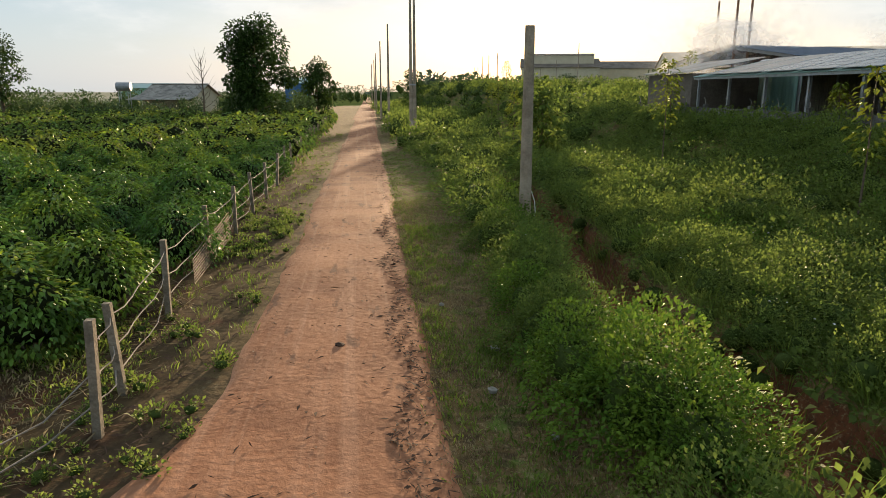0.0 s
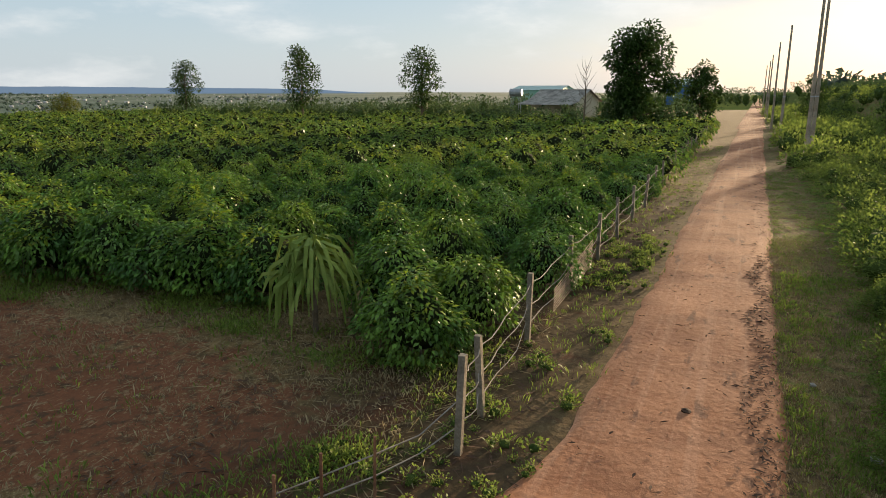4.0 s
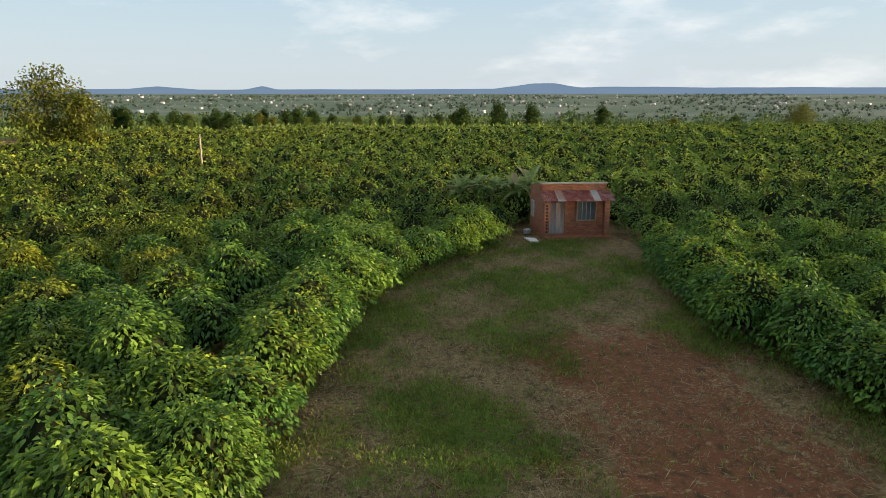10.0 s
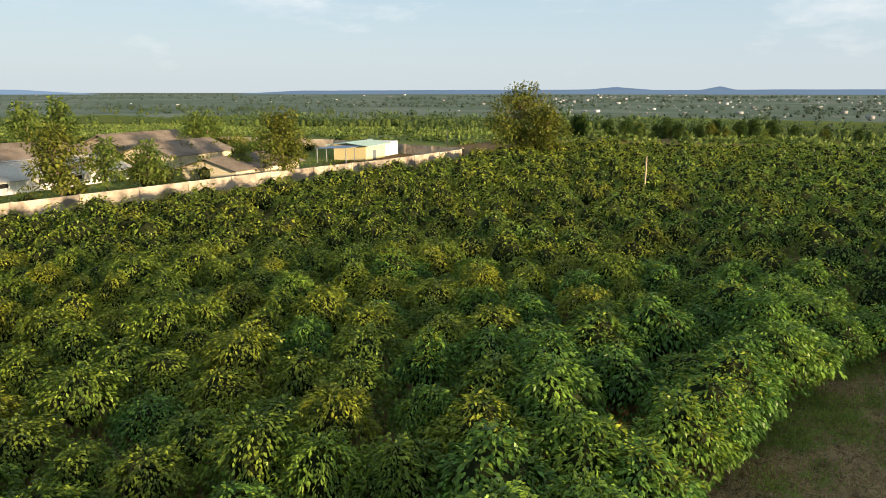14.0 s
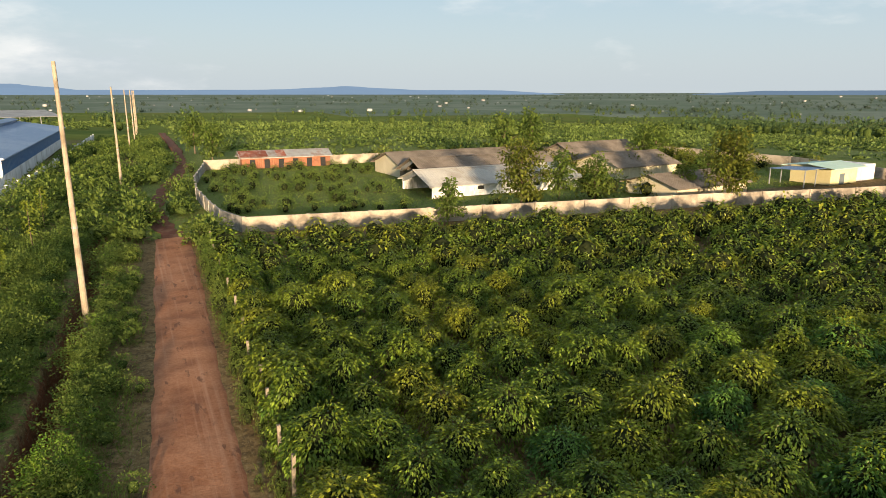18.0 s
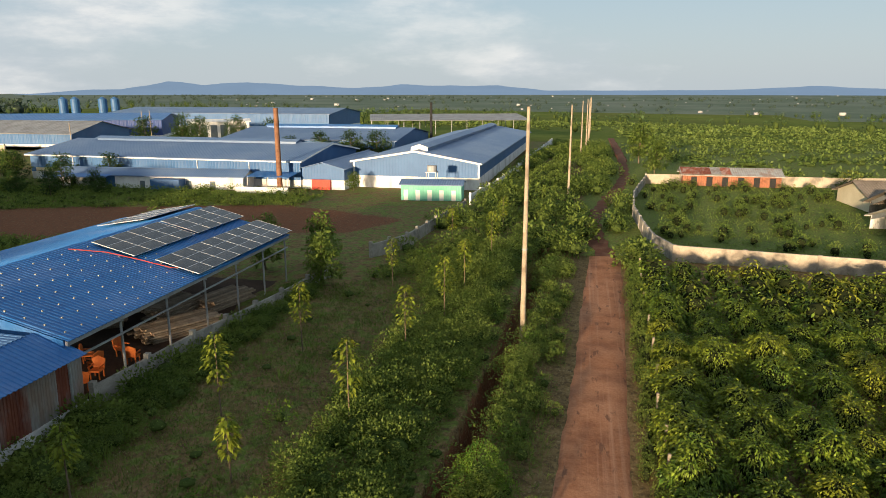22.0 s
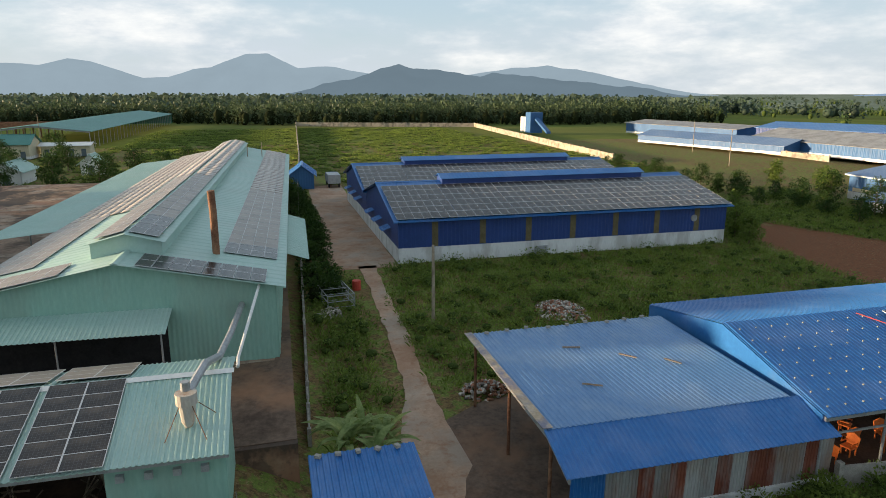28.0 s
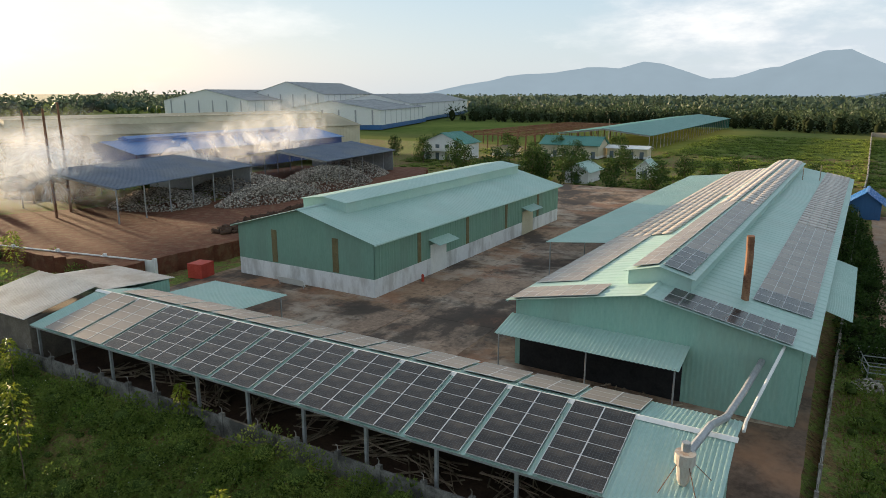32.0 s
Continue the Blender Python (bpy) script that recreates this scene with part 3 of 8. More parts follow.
def leaves(pos, along, length, width, fold=0.25, droop=0.0):
    """Folded leaves as quads: one for each base point, pointing along, with its own length and width."""
    n = len(pos)
    along = unit(along)
    side = np.cross(along, np.array([0, 0, 1.0]) + rng.normal(0, 0.35, (n, 3)))
    side = unit(side)
    up = np.cross(side, along)
    length, width = np.broadcast_to(length, n)[:, None], np.broadcast_to(width, n)[:, None]
    mid = pos + along * length * 0.5
    v = np.stack([pos, mid + side * width * 0.5 + up * width * fold, pos + along * length - np.array([0, 0, 1]) * length * droop, mid - side * width * 0.5 + up * width * fold], 1)
    return v.reshape(-1, 3), np.arange(4 * n).reshape(-1, 4)


def dome_points(n, rx, rz, zc, low=-0.75, lump=0.22, seed=0):
    """Points over a lumpy rounded crown, with outward directions."""
    r = np.random.default_rng(seed)
    d = unit(r.normal(0, 1, (n * 2, 3)))
    d = d[d[:, 2] > low][:n]
    bumps = unit(r.normal(0, 1, (14, 3)))
    amp = (np.maximum(0, d @ bumps.T - 0.72) * (1 + r.random(14))).max(1) * 3.4
    depth = 1 - r.random(len(d)) ** 2 * 0.38
    s = (0.82 + lump * amp) * depth
    return d * np.array([rx, rx, rz]) * s[:, None] + np.array([0, 0, zc]), d


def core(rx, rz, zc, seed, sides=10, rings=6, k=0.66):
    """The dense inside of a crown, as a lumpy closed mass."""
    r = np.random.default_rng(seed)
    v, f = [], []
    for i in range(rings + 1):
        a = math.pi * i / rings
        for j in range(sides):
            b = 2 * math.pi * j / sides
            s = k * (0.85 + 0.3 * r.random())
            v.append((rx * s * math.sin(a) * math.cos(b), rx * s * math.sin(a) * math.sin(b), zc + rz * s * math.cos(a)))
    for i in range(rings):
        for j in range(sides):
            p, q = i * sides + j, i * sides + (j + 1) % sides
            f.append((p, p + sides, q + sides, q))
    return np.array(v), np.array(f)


def merge(*meshes):
    vs, fs, ms, n = [], [], [], 0
    for k, (v, f) in enumerate(meshes):
        vs.append(v)
        fs.append(f + n)
        ms.append(np.full(len(f), k))
        n += len(v)
    return np.concatenate(vs), np.concatenate(fs), np.concatenate(ms)


def tile(v, f, m, places, turns, sizes):
    """The same crown at many places, turned and sized, as one set of arrays."""
    c, s = np.cos(turns), np.sin(turns)
    n, k = len(places), len(v)
    out = np.empty((n, k, 3), np.float32)
    out[:, :, 0] = (v[None, :, 0] * c[:, None] - v[None, :, 1] * s[:, None]) * sizes[:, None] + places[:, 0, None]
    out[:, :, 1] = (v[None, :, 0] * s[:, None] + v[None, :, 1] * c[:, None]) * sizes[:, None] + places[:, 1, None]
    out[:, :, 2] = v[None, :, 2] * sizes[:, None] + places[:, 2, None]
    faces = (f[None] + (np.arange(n) * k)[:, None, None]).reshape(-1, f.shape[1])
    return out.reshape(-1, 3), faces, np.tile(m, n)


# ---- ground ----
def lane_centre(y):
    """The lane's middle, from far in the south to far in the north."""
    return float(np.interp(y, (-125, -62, -40, -20, 10, 77, 270, 640), (-7.6, -2.5, -1.7, -0.85, -0.65, 0.0, 2.0, 5.6)))


def ditch_mid(y):
    return np.interp(y, (-70, -45, -35, -28, -20, 8, 13, 16, 21, 26, 60), (3.3, 3.65, 3.95, 4.3, 4.75, 6.5, 6.2, 6.4, 7.1, 7.5, 6.4))


def ditch_depth(x, y):
    deep = np.interp(y, (-75, -60, 30, 45), (0, 1, 1, 0))
    wide = np.interp(y, (-10, 5), (0.62, 1.0))
    return -np.interp(y, (-10, 5), (2.1, 1.25)) * deep * np.exp(-((x - ditch_mid(y)) / wide) ** 6)


def rise(x, y):
    """The bank below the works, and the higher land behind it to the north-east."""
    step = lambda t: np.clip(t, 0, 1) ** 2 * (3 - 2 * np.clip(t, 0, 1))
    r = np.hypot(x, y)
    north = step((y / np.maximum(x, 1) - 0.82) / 0.3)
    high = np.interp(r, (40, 78, 96, 112, 320), (2.6, 2.6, 4.1, 4.6, 4.9))
    low = 2.6 * (1 - step((x - 55) / 35))
    return step((x - 15.5) / 6.0) * step((y + 3) / 7) * (north * high + (1 - north) * low)


def fall(x, y):
    """The land drops away gently beyond the plantation, most to the west and south."""
    x, y = np.asarray(x, float), np.asarray(y, float)
    r, a = np.hypot(x, y), np.degrees(np.arctan2(x, y)) % 360
    w = np.interp(a, (0, 20, 120, 165, 190, 300, 335, 350, 360), (0.0, 0.0, 0.1, 0.45, 0.6, 1.0, 0.6, 0.1, 0.0))
    return rise(x, y) - w * (np.clip((r - 150) * 0.055, 0, 48) - np.clip((r - 1150) * 0.0155, 0, 54))


def ground_height(x, y):
    x, y = np.asarray(x, float), np.asarray(y, float)
    z = 0.06 * np.sin(x * 0.9 + 1.3 * np.sin(y * 0.31)) * np.cos(y * 0.7 + x * 0.2)
    right = np.clip((x - 2.5) / 2.0, 0, 1) * np.clip((25 - x) / 3.0, 0, 1) * np.clip((95 - np.abs(y)) / 20, 0, 1)
    z = z * (0.25 + right) + ditch_depth(x, y) + 0.35 * right * (0.5 + 0.5 * np.sin(x * 0.35 + y * 0.12))
    return z - 0.05 + fall(x, y)


def spaced(near, step, far):
    out = list(np.arange(-near, near + 0.01, step))
    s, p = step, near
    while p < far:
        s *= 1.2
        p += s
        out = [-p] + out + [p]
    return np.array(out)


gx, gy = np.unique(np.concatenate([spaced(44, 0.65, 4800), np.arange(2.5, 8.3, 0.17)])), spaced(84, 0.9, 4800)
GX, GY = np.meshgrid(gx, gy)
GZ = ground_height(GX, GY)
gq = (np.arange(len(gx) - 1)[None, :] + np.arange(len(gy) - 1)[:, None] * len(gx)).reshape(-1)
quads = np.stack([gq, gq + 1, gq + 1 + len(gx), gq + len(gx)], 1)
mid_x, mid_y = (gx[:-1] + gx[1:]) / 2, (gy[:-1] + gy[1:]) / 2
far_zone = (np.abs(mid_x)[None, :] > 240) | (np.abs(mid_y)[:, None] > 240)

CLEAR = [(-3.0, 6), (-4.6, 13.5), (-7, 15.2), (-11, 14.8), (-16, 13.8), (-20, 13.6), (-27, 15.6), (-32, 17.2), (-36, 17), (-36.5, 9.4), (-41.5, 9), (-35, 7.0), (-31, 3.8), (-30.5, -0.5), (-28, -2.2), (-18, -3.2), (-12, -4.2), (-5, -5.5), (-2.6, -3)]
EARTH = [(-5.5, 7.6), (-7.0, 9.8), (-9.5, 10.6), (-13.2, 11.5), (-18.1, 11.8), (-21.5, 10.8), (-22, 8.6), (-19.9, 5.0), (-17.6, 5.8), (-13.5, 6.0), (-10.8, 4.8), (-7, 5.6)]
GREEN = [[(-27.1, 4.0), (-31.8, 9.7), (-29.1, 13.4), (-22.5, 10.8), (-21.8, 7.4), (-23.7, 4.6)], [(-17.6, 0.8), (-18.3, 3.5), (-17.6, 5.0), (-13.3, 5.2), (-10.8, 4.4), (-9.0, 2.0), (-12.3, 0.0)]]


def patches(x, y):
    """An uneven field between 0 and 1: where grass grows thick and where it stays thin."""
    a = np.sin(x * 0.83 + 1.9 * np.sin(y * 0.41 + 1)) + np.sin(y * 1.07 + 1.6 * np.sin(x * 0.53)) + 0.7 * np.sin(x * 2.3 + y * 1.7) + 0.6 * np.sin(y * 2.9 - x * 1.3 + 2)
    return np.clip(0.5 + 0.28 * a, 0, 1)

BARE = [(81, -69), (70, -60), (51, -56.5), (42, -62), (34, -66), (24, -68), (21, -76), (30, -80), (40, -83), (55, -79), (67, -75)]
LAWN = [(10.2, -10), (20.6, -10), (20.6, -46), (12.5, -52), (10.4, -40)]


def within(x, y, poly):
    c = np.zeros(np.shape(x), bool)
    for (x0, y0), (x1, y1) in zip(poly, poly[1:] + poly[:1]):
        if y0 != y1:
            c ^= ((y0 > y) != (y1 > y)) & (x < (x1 - x0) * (y - y0) / (y1 - y0) + x0)
    return c


def blurred(w, n=2):
    w = w.astype(float)
    for _ in range(n):
        p = np.pad(w, 1, mode="edge")
        w = (p[:-2, 1:-1] + p[2:, 1:-1] + p[1:-1, :-2] + p[1:-1, 2:] + p[1:-1, 1:-1]) / 5
    return w


in_clear, in_earth = blurred(within(GX, GY, CLEAR)), blurred(within(GX, GY, EARTH), 5)
thick = patches(GX, GY)
greens = blurred(within(GX, GY, GREEN[0]) | within(GX, GY, GREEN[1]), 9)
right_side = blurred((GX > 1.0) & (GX < 24))
lots = blurred(GX >= 24)
verge = blurred((np.abs(GX + 0.4) > 1.5) & (np.abs(GX + 0.4) < 4.0))
ditch = np.clip(-ditch_depth(GX, GY) * 1.6, 0, 1)
red = 0.12 + 0.12 * in_clear + (0.44 + 0.30 * thick) * in_earth + 0.8 * ditch * np.where(GY > 2, 1.0, 0.8) + 0.9 * blurred(within(GX, GY, BARE), 1) + 0.1 * right_side
green = 0.10 + (0.10 + 0.38 * thick) * in_clear + 0.12 * greens - 0.50 * in_earth + 0.42 * right_side + (0.28 + 0.30 * thick) * lots - 0.12 * verge - 1.0 * ditch * np.where(GY > 2, 1.0, 0.4) - 0.06 * within(GX, GY, LAWN) - 1.5 * within(GX, GY, BARE)
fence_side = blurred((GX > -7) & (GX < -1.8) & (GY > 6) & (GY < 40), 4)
green += 0.10 * fence_side + 0.7 * blurred((GY < -62) & (GX < 0))
straw = 0.22 + (0.28 - 0.20 * thick) * in_clear - 0.10 * in_earth + 0.05 * verge + 0.10 * right_side - 0.1 * lots - 0.40 * fence_side
red = red + 0.24 * fence_side
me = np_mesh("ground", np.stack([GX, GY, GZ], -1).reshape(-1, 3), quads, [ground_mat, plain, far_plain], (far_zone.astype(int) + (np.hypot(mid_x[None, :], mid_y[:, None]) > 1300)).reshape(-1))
cover = me.color_attributes.new("cover", "FLOAT_COLOR", "POINT")
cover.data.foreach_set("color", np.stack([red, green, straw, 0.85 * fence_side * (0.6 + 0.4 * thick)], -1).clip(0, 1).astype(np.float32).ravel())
ground = new("ground", me)
tagged(ground, "brown field soil, rough verge and wide green plain", "ground", kind="structure")


def sheet(name, outline, z, material, label, category, depth=0.35, seed=1, ragged=0.25):
    """A flat surfacing with a slightly ragged edge, laid on the ground."""
    r = random.Random(seed)
    pts = []
    for i, p in enumerate(outline):
        q = outline[(i + 1) % len(outline)]
        n = max(1, int(math.dist(p, q) / 1.2)) if ragged else 1
        for k in range(n):
            s = k / n
            pts.append((p[0] + (q[0] - p[0]) * s + r.uniform(-ragged, ragged), p[1] + (q[1] - p[1]) * s + r.uniform(-ragged, ragged), z))
    return single(name, Shape().prism(pts, (0, 0, -depth)), material, label, category, kind="structure")


lane_left, lane_right = [], []
rr = random.Random(4)
for i in [-62 + 0.5 * k for k in range(264)] + list(range(70, 281)) + list(range(290, 640, 10)):
    w = float(np.interp(i, (-62, -14, -2), (1.5, 1.5, 1.78))) + 0.05 * math.sin(i * 0.23) + 0.03 * math.sin(i * 1.1) + rr.uniform(-0.045, 0.045) + (0.5 if i > 120 else 0)
    wide = 1.8 * math.exp(-((i - 5.0) / 2.8) ** 2)
    lane_left.append((lane_centre(i) - w - wide, i))
    lane_right.append((lane_centre(i) + w, i))
lv = []
for (xl, y), (xr, _) in zip(lane_left, lane_right):
    for s in (0, 0.07, 0.3, 0.5, 0.7, 0.93, 1):
        x = xl + (xr - xl) * s
        lv.append((x, y, -0.07 if s in (0, 1) else 0.012 + 0.03 * math.sin(math.pi * s) + 0.008 * math.sin(y * 1.7 + s * 5)))
lq = [(i * 7 + j, i * 7 + j + 1, i * 7 + j + 8, i * 7 + j + 7) for i in range(len(lane_left) - 1) for j in range(6)]
lane = new("road", np_mesh("road", lv, lq, [road_mat]))
tagged(lane, "straight lane of red dust over old concrete", "road", kind="structure")
track_pts = [(-2.6, -62), (-1.8, -70), (-1.4, -80), (-3.4, -95), (-5.4, -106), (-7.6, -124), (-9, -160), (-9, -230)]
sheet("road_track", [(x - 0.9, y) for x, y in track_pts] + [(x + 0.9, y) for x, y in track_pts[::-1]], 0.01, red_soil, "narrow red earth track going on beyond the lane", "track", seed=9)
yard_sheet = sheet("yard_concrete", [(33, 2), (33, 62), (56, 62), (112, 62), (150, 60), (150, -1.8), (33, -0.8)], 0.02, yard, "stained old concrete factory yard", "pavement", depth=3.2, seed=6, ragged=0)
sheet("concrete_path", [(28, -5.2), (39.3, -7.9), (49.4, -8.5), (61.5, -9.1), (70, -9.1), (70, -11.0), (61.5, -10.5), (49.3, -10.1), (37.6, -9.3), (29, -9.2), (25.5, -7.6)], 0.02, path_mat, "worn concrete path through tall grass", "path", seed=8, ragged=0.12)
sheet("factory_apron", [(69, -6.0), (136, -8.0), (136, -14.6), (69, -13.4)], 0.02, path_mat, "grey concrete drive beside the blue factory", "pavement", seed=8, ragged=0.1)
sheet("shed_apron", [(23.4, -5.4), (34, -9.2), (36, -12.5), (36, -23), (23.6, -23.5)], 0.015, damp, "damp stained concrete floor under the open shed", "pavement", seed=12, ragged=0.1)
sheet("waste_yard", [(50, 75), (44, 135), (150, 135), (165, 100), (112, 71)], 0.015, red_soil, "muddy red-brown yard of the recycling works", "ground", depth=7, seed=16, ragged=0.6)
sheet("works_alley", [(33.4, -0.75), (33.4, 6.0), (44.6, 6.0), (44.8, 0.2), (49.5, -0.45), (120, -0.45), (120, -1.6), (60, -1.3)], 0.075, damp, "damp dark concrete alley beside the mint factory", "pavement", depth=0.05, seed=26, ragged=0.05)
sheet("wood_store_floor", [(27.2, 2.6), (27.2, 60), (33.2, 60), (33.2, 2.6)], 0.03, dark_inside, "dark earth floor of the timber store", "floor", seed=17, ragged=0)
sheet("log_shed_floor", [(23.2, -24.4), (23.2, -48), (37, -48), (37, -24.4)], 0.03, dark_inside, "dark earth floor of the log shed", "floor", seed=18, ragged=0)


# ---- distance: ridges round the horizon ----
def ridge(name, points, far, material, label, deep=500, base=1.0):
    """A mountain ridge from bearings and heights in degrees; it falls away behind."""
    v, q = [], []
    r = random.Random(len(points))
    n = 420
    az = np.linspace(points[0][0], points[-1][0], n)
    el = np.interp(az, [p[0] for p in points], [p[1] for p in points])
    for i, (a, e) in enumerate(zip(az, el)):
        taper = min(1.0, (a - az[0]) / 5, (az[-1] - a) / 5)
        h0 = (16 * base + far * math.tan(radians(max(0.0, e)))) * taper
        e = max(0.0, e + (0.04 * math.sin(i * 0.12) + 0.025 * math.sin(i * 0.33 + 1) + r.uniform(-0.008, 0.008)) * min(1.0, e * 2))
        h = (16 * base + far * math.tan(radians(e))) * taper
        for d, k in ((far - deep * 0.9, -1), (far - deep * 0.45, 0.5), (far, 1.0)):
            v.append((d * math.sin(radians(a)), d * math.cos(radians(a)), h if k == 1.0 else h0 * k if k > 0 else -70))
    for i in range(n - 1):
        for j in range(2):
            q.append((i * 3 + j, i * 3 + j + 1, i * 3 + j + 4, i * 3 + j + 3))
    me = np_mesh(name, v, q, [material])
    me.polygons.foreach_set("use_smooth", [True] * len(me.polygons))
    tagged(new(name, me), label, "mountain", kind="structure")


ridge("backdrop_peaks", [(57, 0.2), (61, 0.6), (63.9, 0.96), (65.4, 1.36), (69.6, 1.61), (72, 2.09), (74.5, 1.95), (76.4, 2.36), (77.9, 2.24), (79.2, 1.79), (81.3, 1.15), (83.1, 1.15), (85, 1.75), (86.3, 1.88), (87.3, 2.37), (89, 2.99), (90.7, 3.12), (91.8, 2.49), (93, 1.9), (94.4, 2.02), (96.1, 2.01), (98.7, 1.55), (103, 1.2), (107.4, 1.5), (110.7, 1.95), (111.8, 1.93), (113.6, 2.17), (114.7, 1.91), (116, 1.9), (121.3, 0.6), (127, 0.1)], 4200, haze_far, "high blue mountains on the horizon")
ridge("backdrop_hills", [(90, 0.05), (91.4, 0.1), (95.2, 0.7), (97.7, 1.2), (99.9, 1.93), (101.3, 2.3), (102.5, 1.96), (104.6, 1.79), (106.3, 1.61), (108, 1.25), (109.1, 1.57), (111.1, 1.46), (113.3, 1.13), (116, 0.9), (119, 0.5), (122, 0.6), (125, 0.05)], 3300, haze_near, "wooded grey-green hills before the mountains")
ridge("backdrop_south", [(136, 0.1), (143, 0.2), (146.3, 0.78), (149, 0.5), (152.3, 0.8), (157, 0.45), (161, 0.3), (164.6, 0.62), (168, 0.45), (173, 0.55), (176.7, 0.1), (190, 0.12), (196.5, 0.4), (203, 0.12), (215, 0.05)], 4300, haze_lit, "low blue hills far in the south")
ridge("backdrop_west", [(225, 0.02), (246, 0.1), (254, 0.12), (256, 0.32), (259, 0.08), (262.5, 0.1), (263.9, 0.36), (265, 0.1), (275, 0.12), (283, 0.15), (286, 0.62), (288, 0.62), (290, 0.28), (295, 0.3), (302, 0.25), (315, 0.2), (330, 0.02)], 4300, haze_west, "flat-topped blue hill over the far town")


# ---- buildings ----
def gable_wall(w, h0, he, hr, ridge_at=0.5, t=0.14):
    return [(0, 0, h0), (0, w, h0), (0, w, he), (0, w * ridge_at, hr), (0, 0, he)]


def factory(name, loc, rz, length, width, eave, top, label, walls, low, low_h, roof, category="factory", over=0.6, monitor=None, rib=0.35, open_front=False, open_back=False,
            open_sides=False, strips=0, strip_mat=None, doors=(), ridge_at=0.5, floor_gap=0.0, parts=()):
    """A long gabled shed: ridge along its own x, span along its own y, masonry below and sheeting above."""
    b = thing(name, loc, rz, label, category)
    t = 0.16
    rib = max(rib, length / 90)
    post_x = [length * i / max(1, round(length / 6)) for i in range(max(1, round(length / 6)) + 1)]
    for y0, y1, nm in ((0, t, "long_wall"), (width - t, width, "long_wall")):
        if open_sides:
            continue
        if low_h:
            part("plinth", Shape().box(0, length, y0 - 0.02, y1 + 0.02, 0, low_h), low, b)
        s = Shape()
        yo = y0 if y0 == 0 else y1
        s.ribbed((0, yo, low_h), (length, yo, low_h), (length, yo, eave), (0, yo, eave), rib, 0.03, 0.05)
        part(nm, s, walls, b)
        if strips:
            for i in range(strips):
                x = length * (i + 0.75) / (strips + 0.5)
                part("light_strip", Shape().box(x - 0.35, x + 0.35, yo - 0.06, yo + 0.06, low_h + 0.05, eave - 0.2), strip_mat, b)
    for x, shut in ((0, not open_front), (length - t, not open_back)):
        if shut:
            if low_h:
                part("plinth", Shape().box(x - 0.02, x + t + 0.02, 0.15, width - 0.15, 0, low_h), low, b)
            part("gable_wall", Shape().prism([(x, y, z) for _, y, z in gable_wall(width, low_h, eave, top - 0.05, ridge_at)], (t, 0, 0)), walls, b)
        else:
            part("gable_truss", Shape().prism([(x, 0.05, eave - 0.5), (x, width * ridge_at, top - 0.6), (x, width - 0.05, eave - 0.5), (x, width, eave), (x, width * ridge_at, top), (x, 0, eave)], (0.1, 0, 0)), steel, b)
    if open_sides or open_front:
        for x in post_x:
            for y in (0.15, width - 0.15) if open_sides else (0.15,):
                part("post", Shape().box(x - 0.09, x + 0.09, y - 0.09, y + 0.09, 0, eave), steel, b)
    yr, o = width * ridge_at, over
    for y0, nm in ((-o, "roof_slope"), (width + o, "roof_slope")):
        ze = eave - (top - eave) * o / (yr if y0 < 0 else width - yr)
        s = Shape().ribbed((-o, y0, ze + 0.06), (length + o, y0, ze + 0.06), (length + o, yr, top + 0.06), (-o, yr, top + 0.06), rib, 0.04, 0.03)
        part(nm, s, roof, b)
        s = Shape().box(-o, length + o, min(y0, y0 * 1.0) - 0.08, y0 + 0.08, ze - 0.06, ze + 0.05)
        part("gutter", s, roof, b)
    part("ridge_cap", Shape().prism([(-o, yr - 0.3, top + 0.06), (-o, yr, top + 0.16), (-o, yr + 0.3, top + 0.06)], (length + 2 * o, 0, 0)), roof, b)
    if monitor:
        x0, x1, mw, mh, mm = monitor
        y0, y1 = yr - mw / 2, yr + mw / 2
        zb = top - (top - eave) * (mw / 2) / yr - 0.1
        part("monitor_body", Shape().prism([(x0, y0, zb), (x0, y1, zb), (x0, y1, top + mh * 0.55), (x0, yr, top + mh), (x0, y0, top + mh * 0.55)], (x1 - x0, 0, 0)), mm, b)
        for ys in (y0 - 0.3, y1 + 0.3):
            part("monitor_roof", Shape().ribbed((x0 - 0.3, ys, top + mh * 0.52), (x1 + 0.3, ys, top + mh * 0.52), (x1 + 0.3, yr, top + mh + 0.08), (x0 - 0.3, yr, top + mh + 0.08), rib, 0.03, 0.03), roof if mm is walls else mm, b)
    for side, s0, w, h, m in doors:
        d = Shape()
        if side == "front":
            d.box(-0.07, 0.1, s0, s0 + w, 0, h)
        elif side == "low":
            d.box(s0, s0 + w, -0.08, 0.1, 0, h)
        else:
            d.box(s0, s0 + w, width - 0.1, width + 0.08, 0, h)
        part("door", d, m, b)
    return b


module_body = Shape().box(-0.82, 0.82, -0.49, 0.49, 0, 0.035)
rim = Shape().box(-0.825, 0.825, -0.495, -0.479, 0, 0.042).box(-0.825, 0.825, 0.479, 0.495, 0, 0.042).box(-0.825, -0.795, -0.479, 0.479, 0, 0.042).box(0.795, 0.825, -0.479, 0.479, 0, 0.042)
n0 = len(module_body.f)
both_shapes = Shape().add(module_body.v, module_body.f).add(rim.v, rim.f)
module_mesh = both_shapes.mesh("solar_panel")
module_mesh.materials.append(cells)
module_mesh.materials.append(frame_metal)
module_mesh.polygons.foreach_set("material_index", [0] * n0 + [1] * len(rim.f))
sheen_mesh = both_shapes.mesh("solar_panel")
sheen_mesh.materials.append(dust_sheen_cells)
sheen_mesh.materials.append(frame_metal)
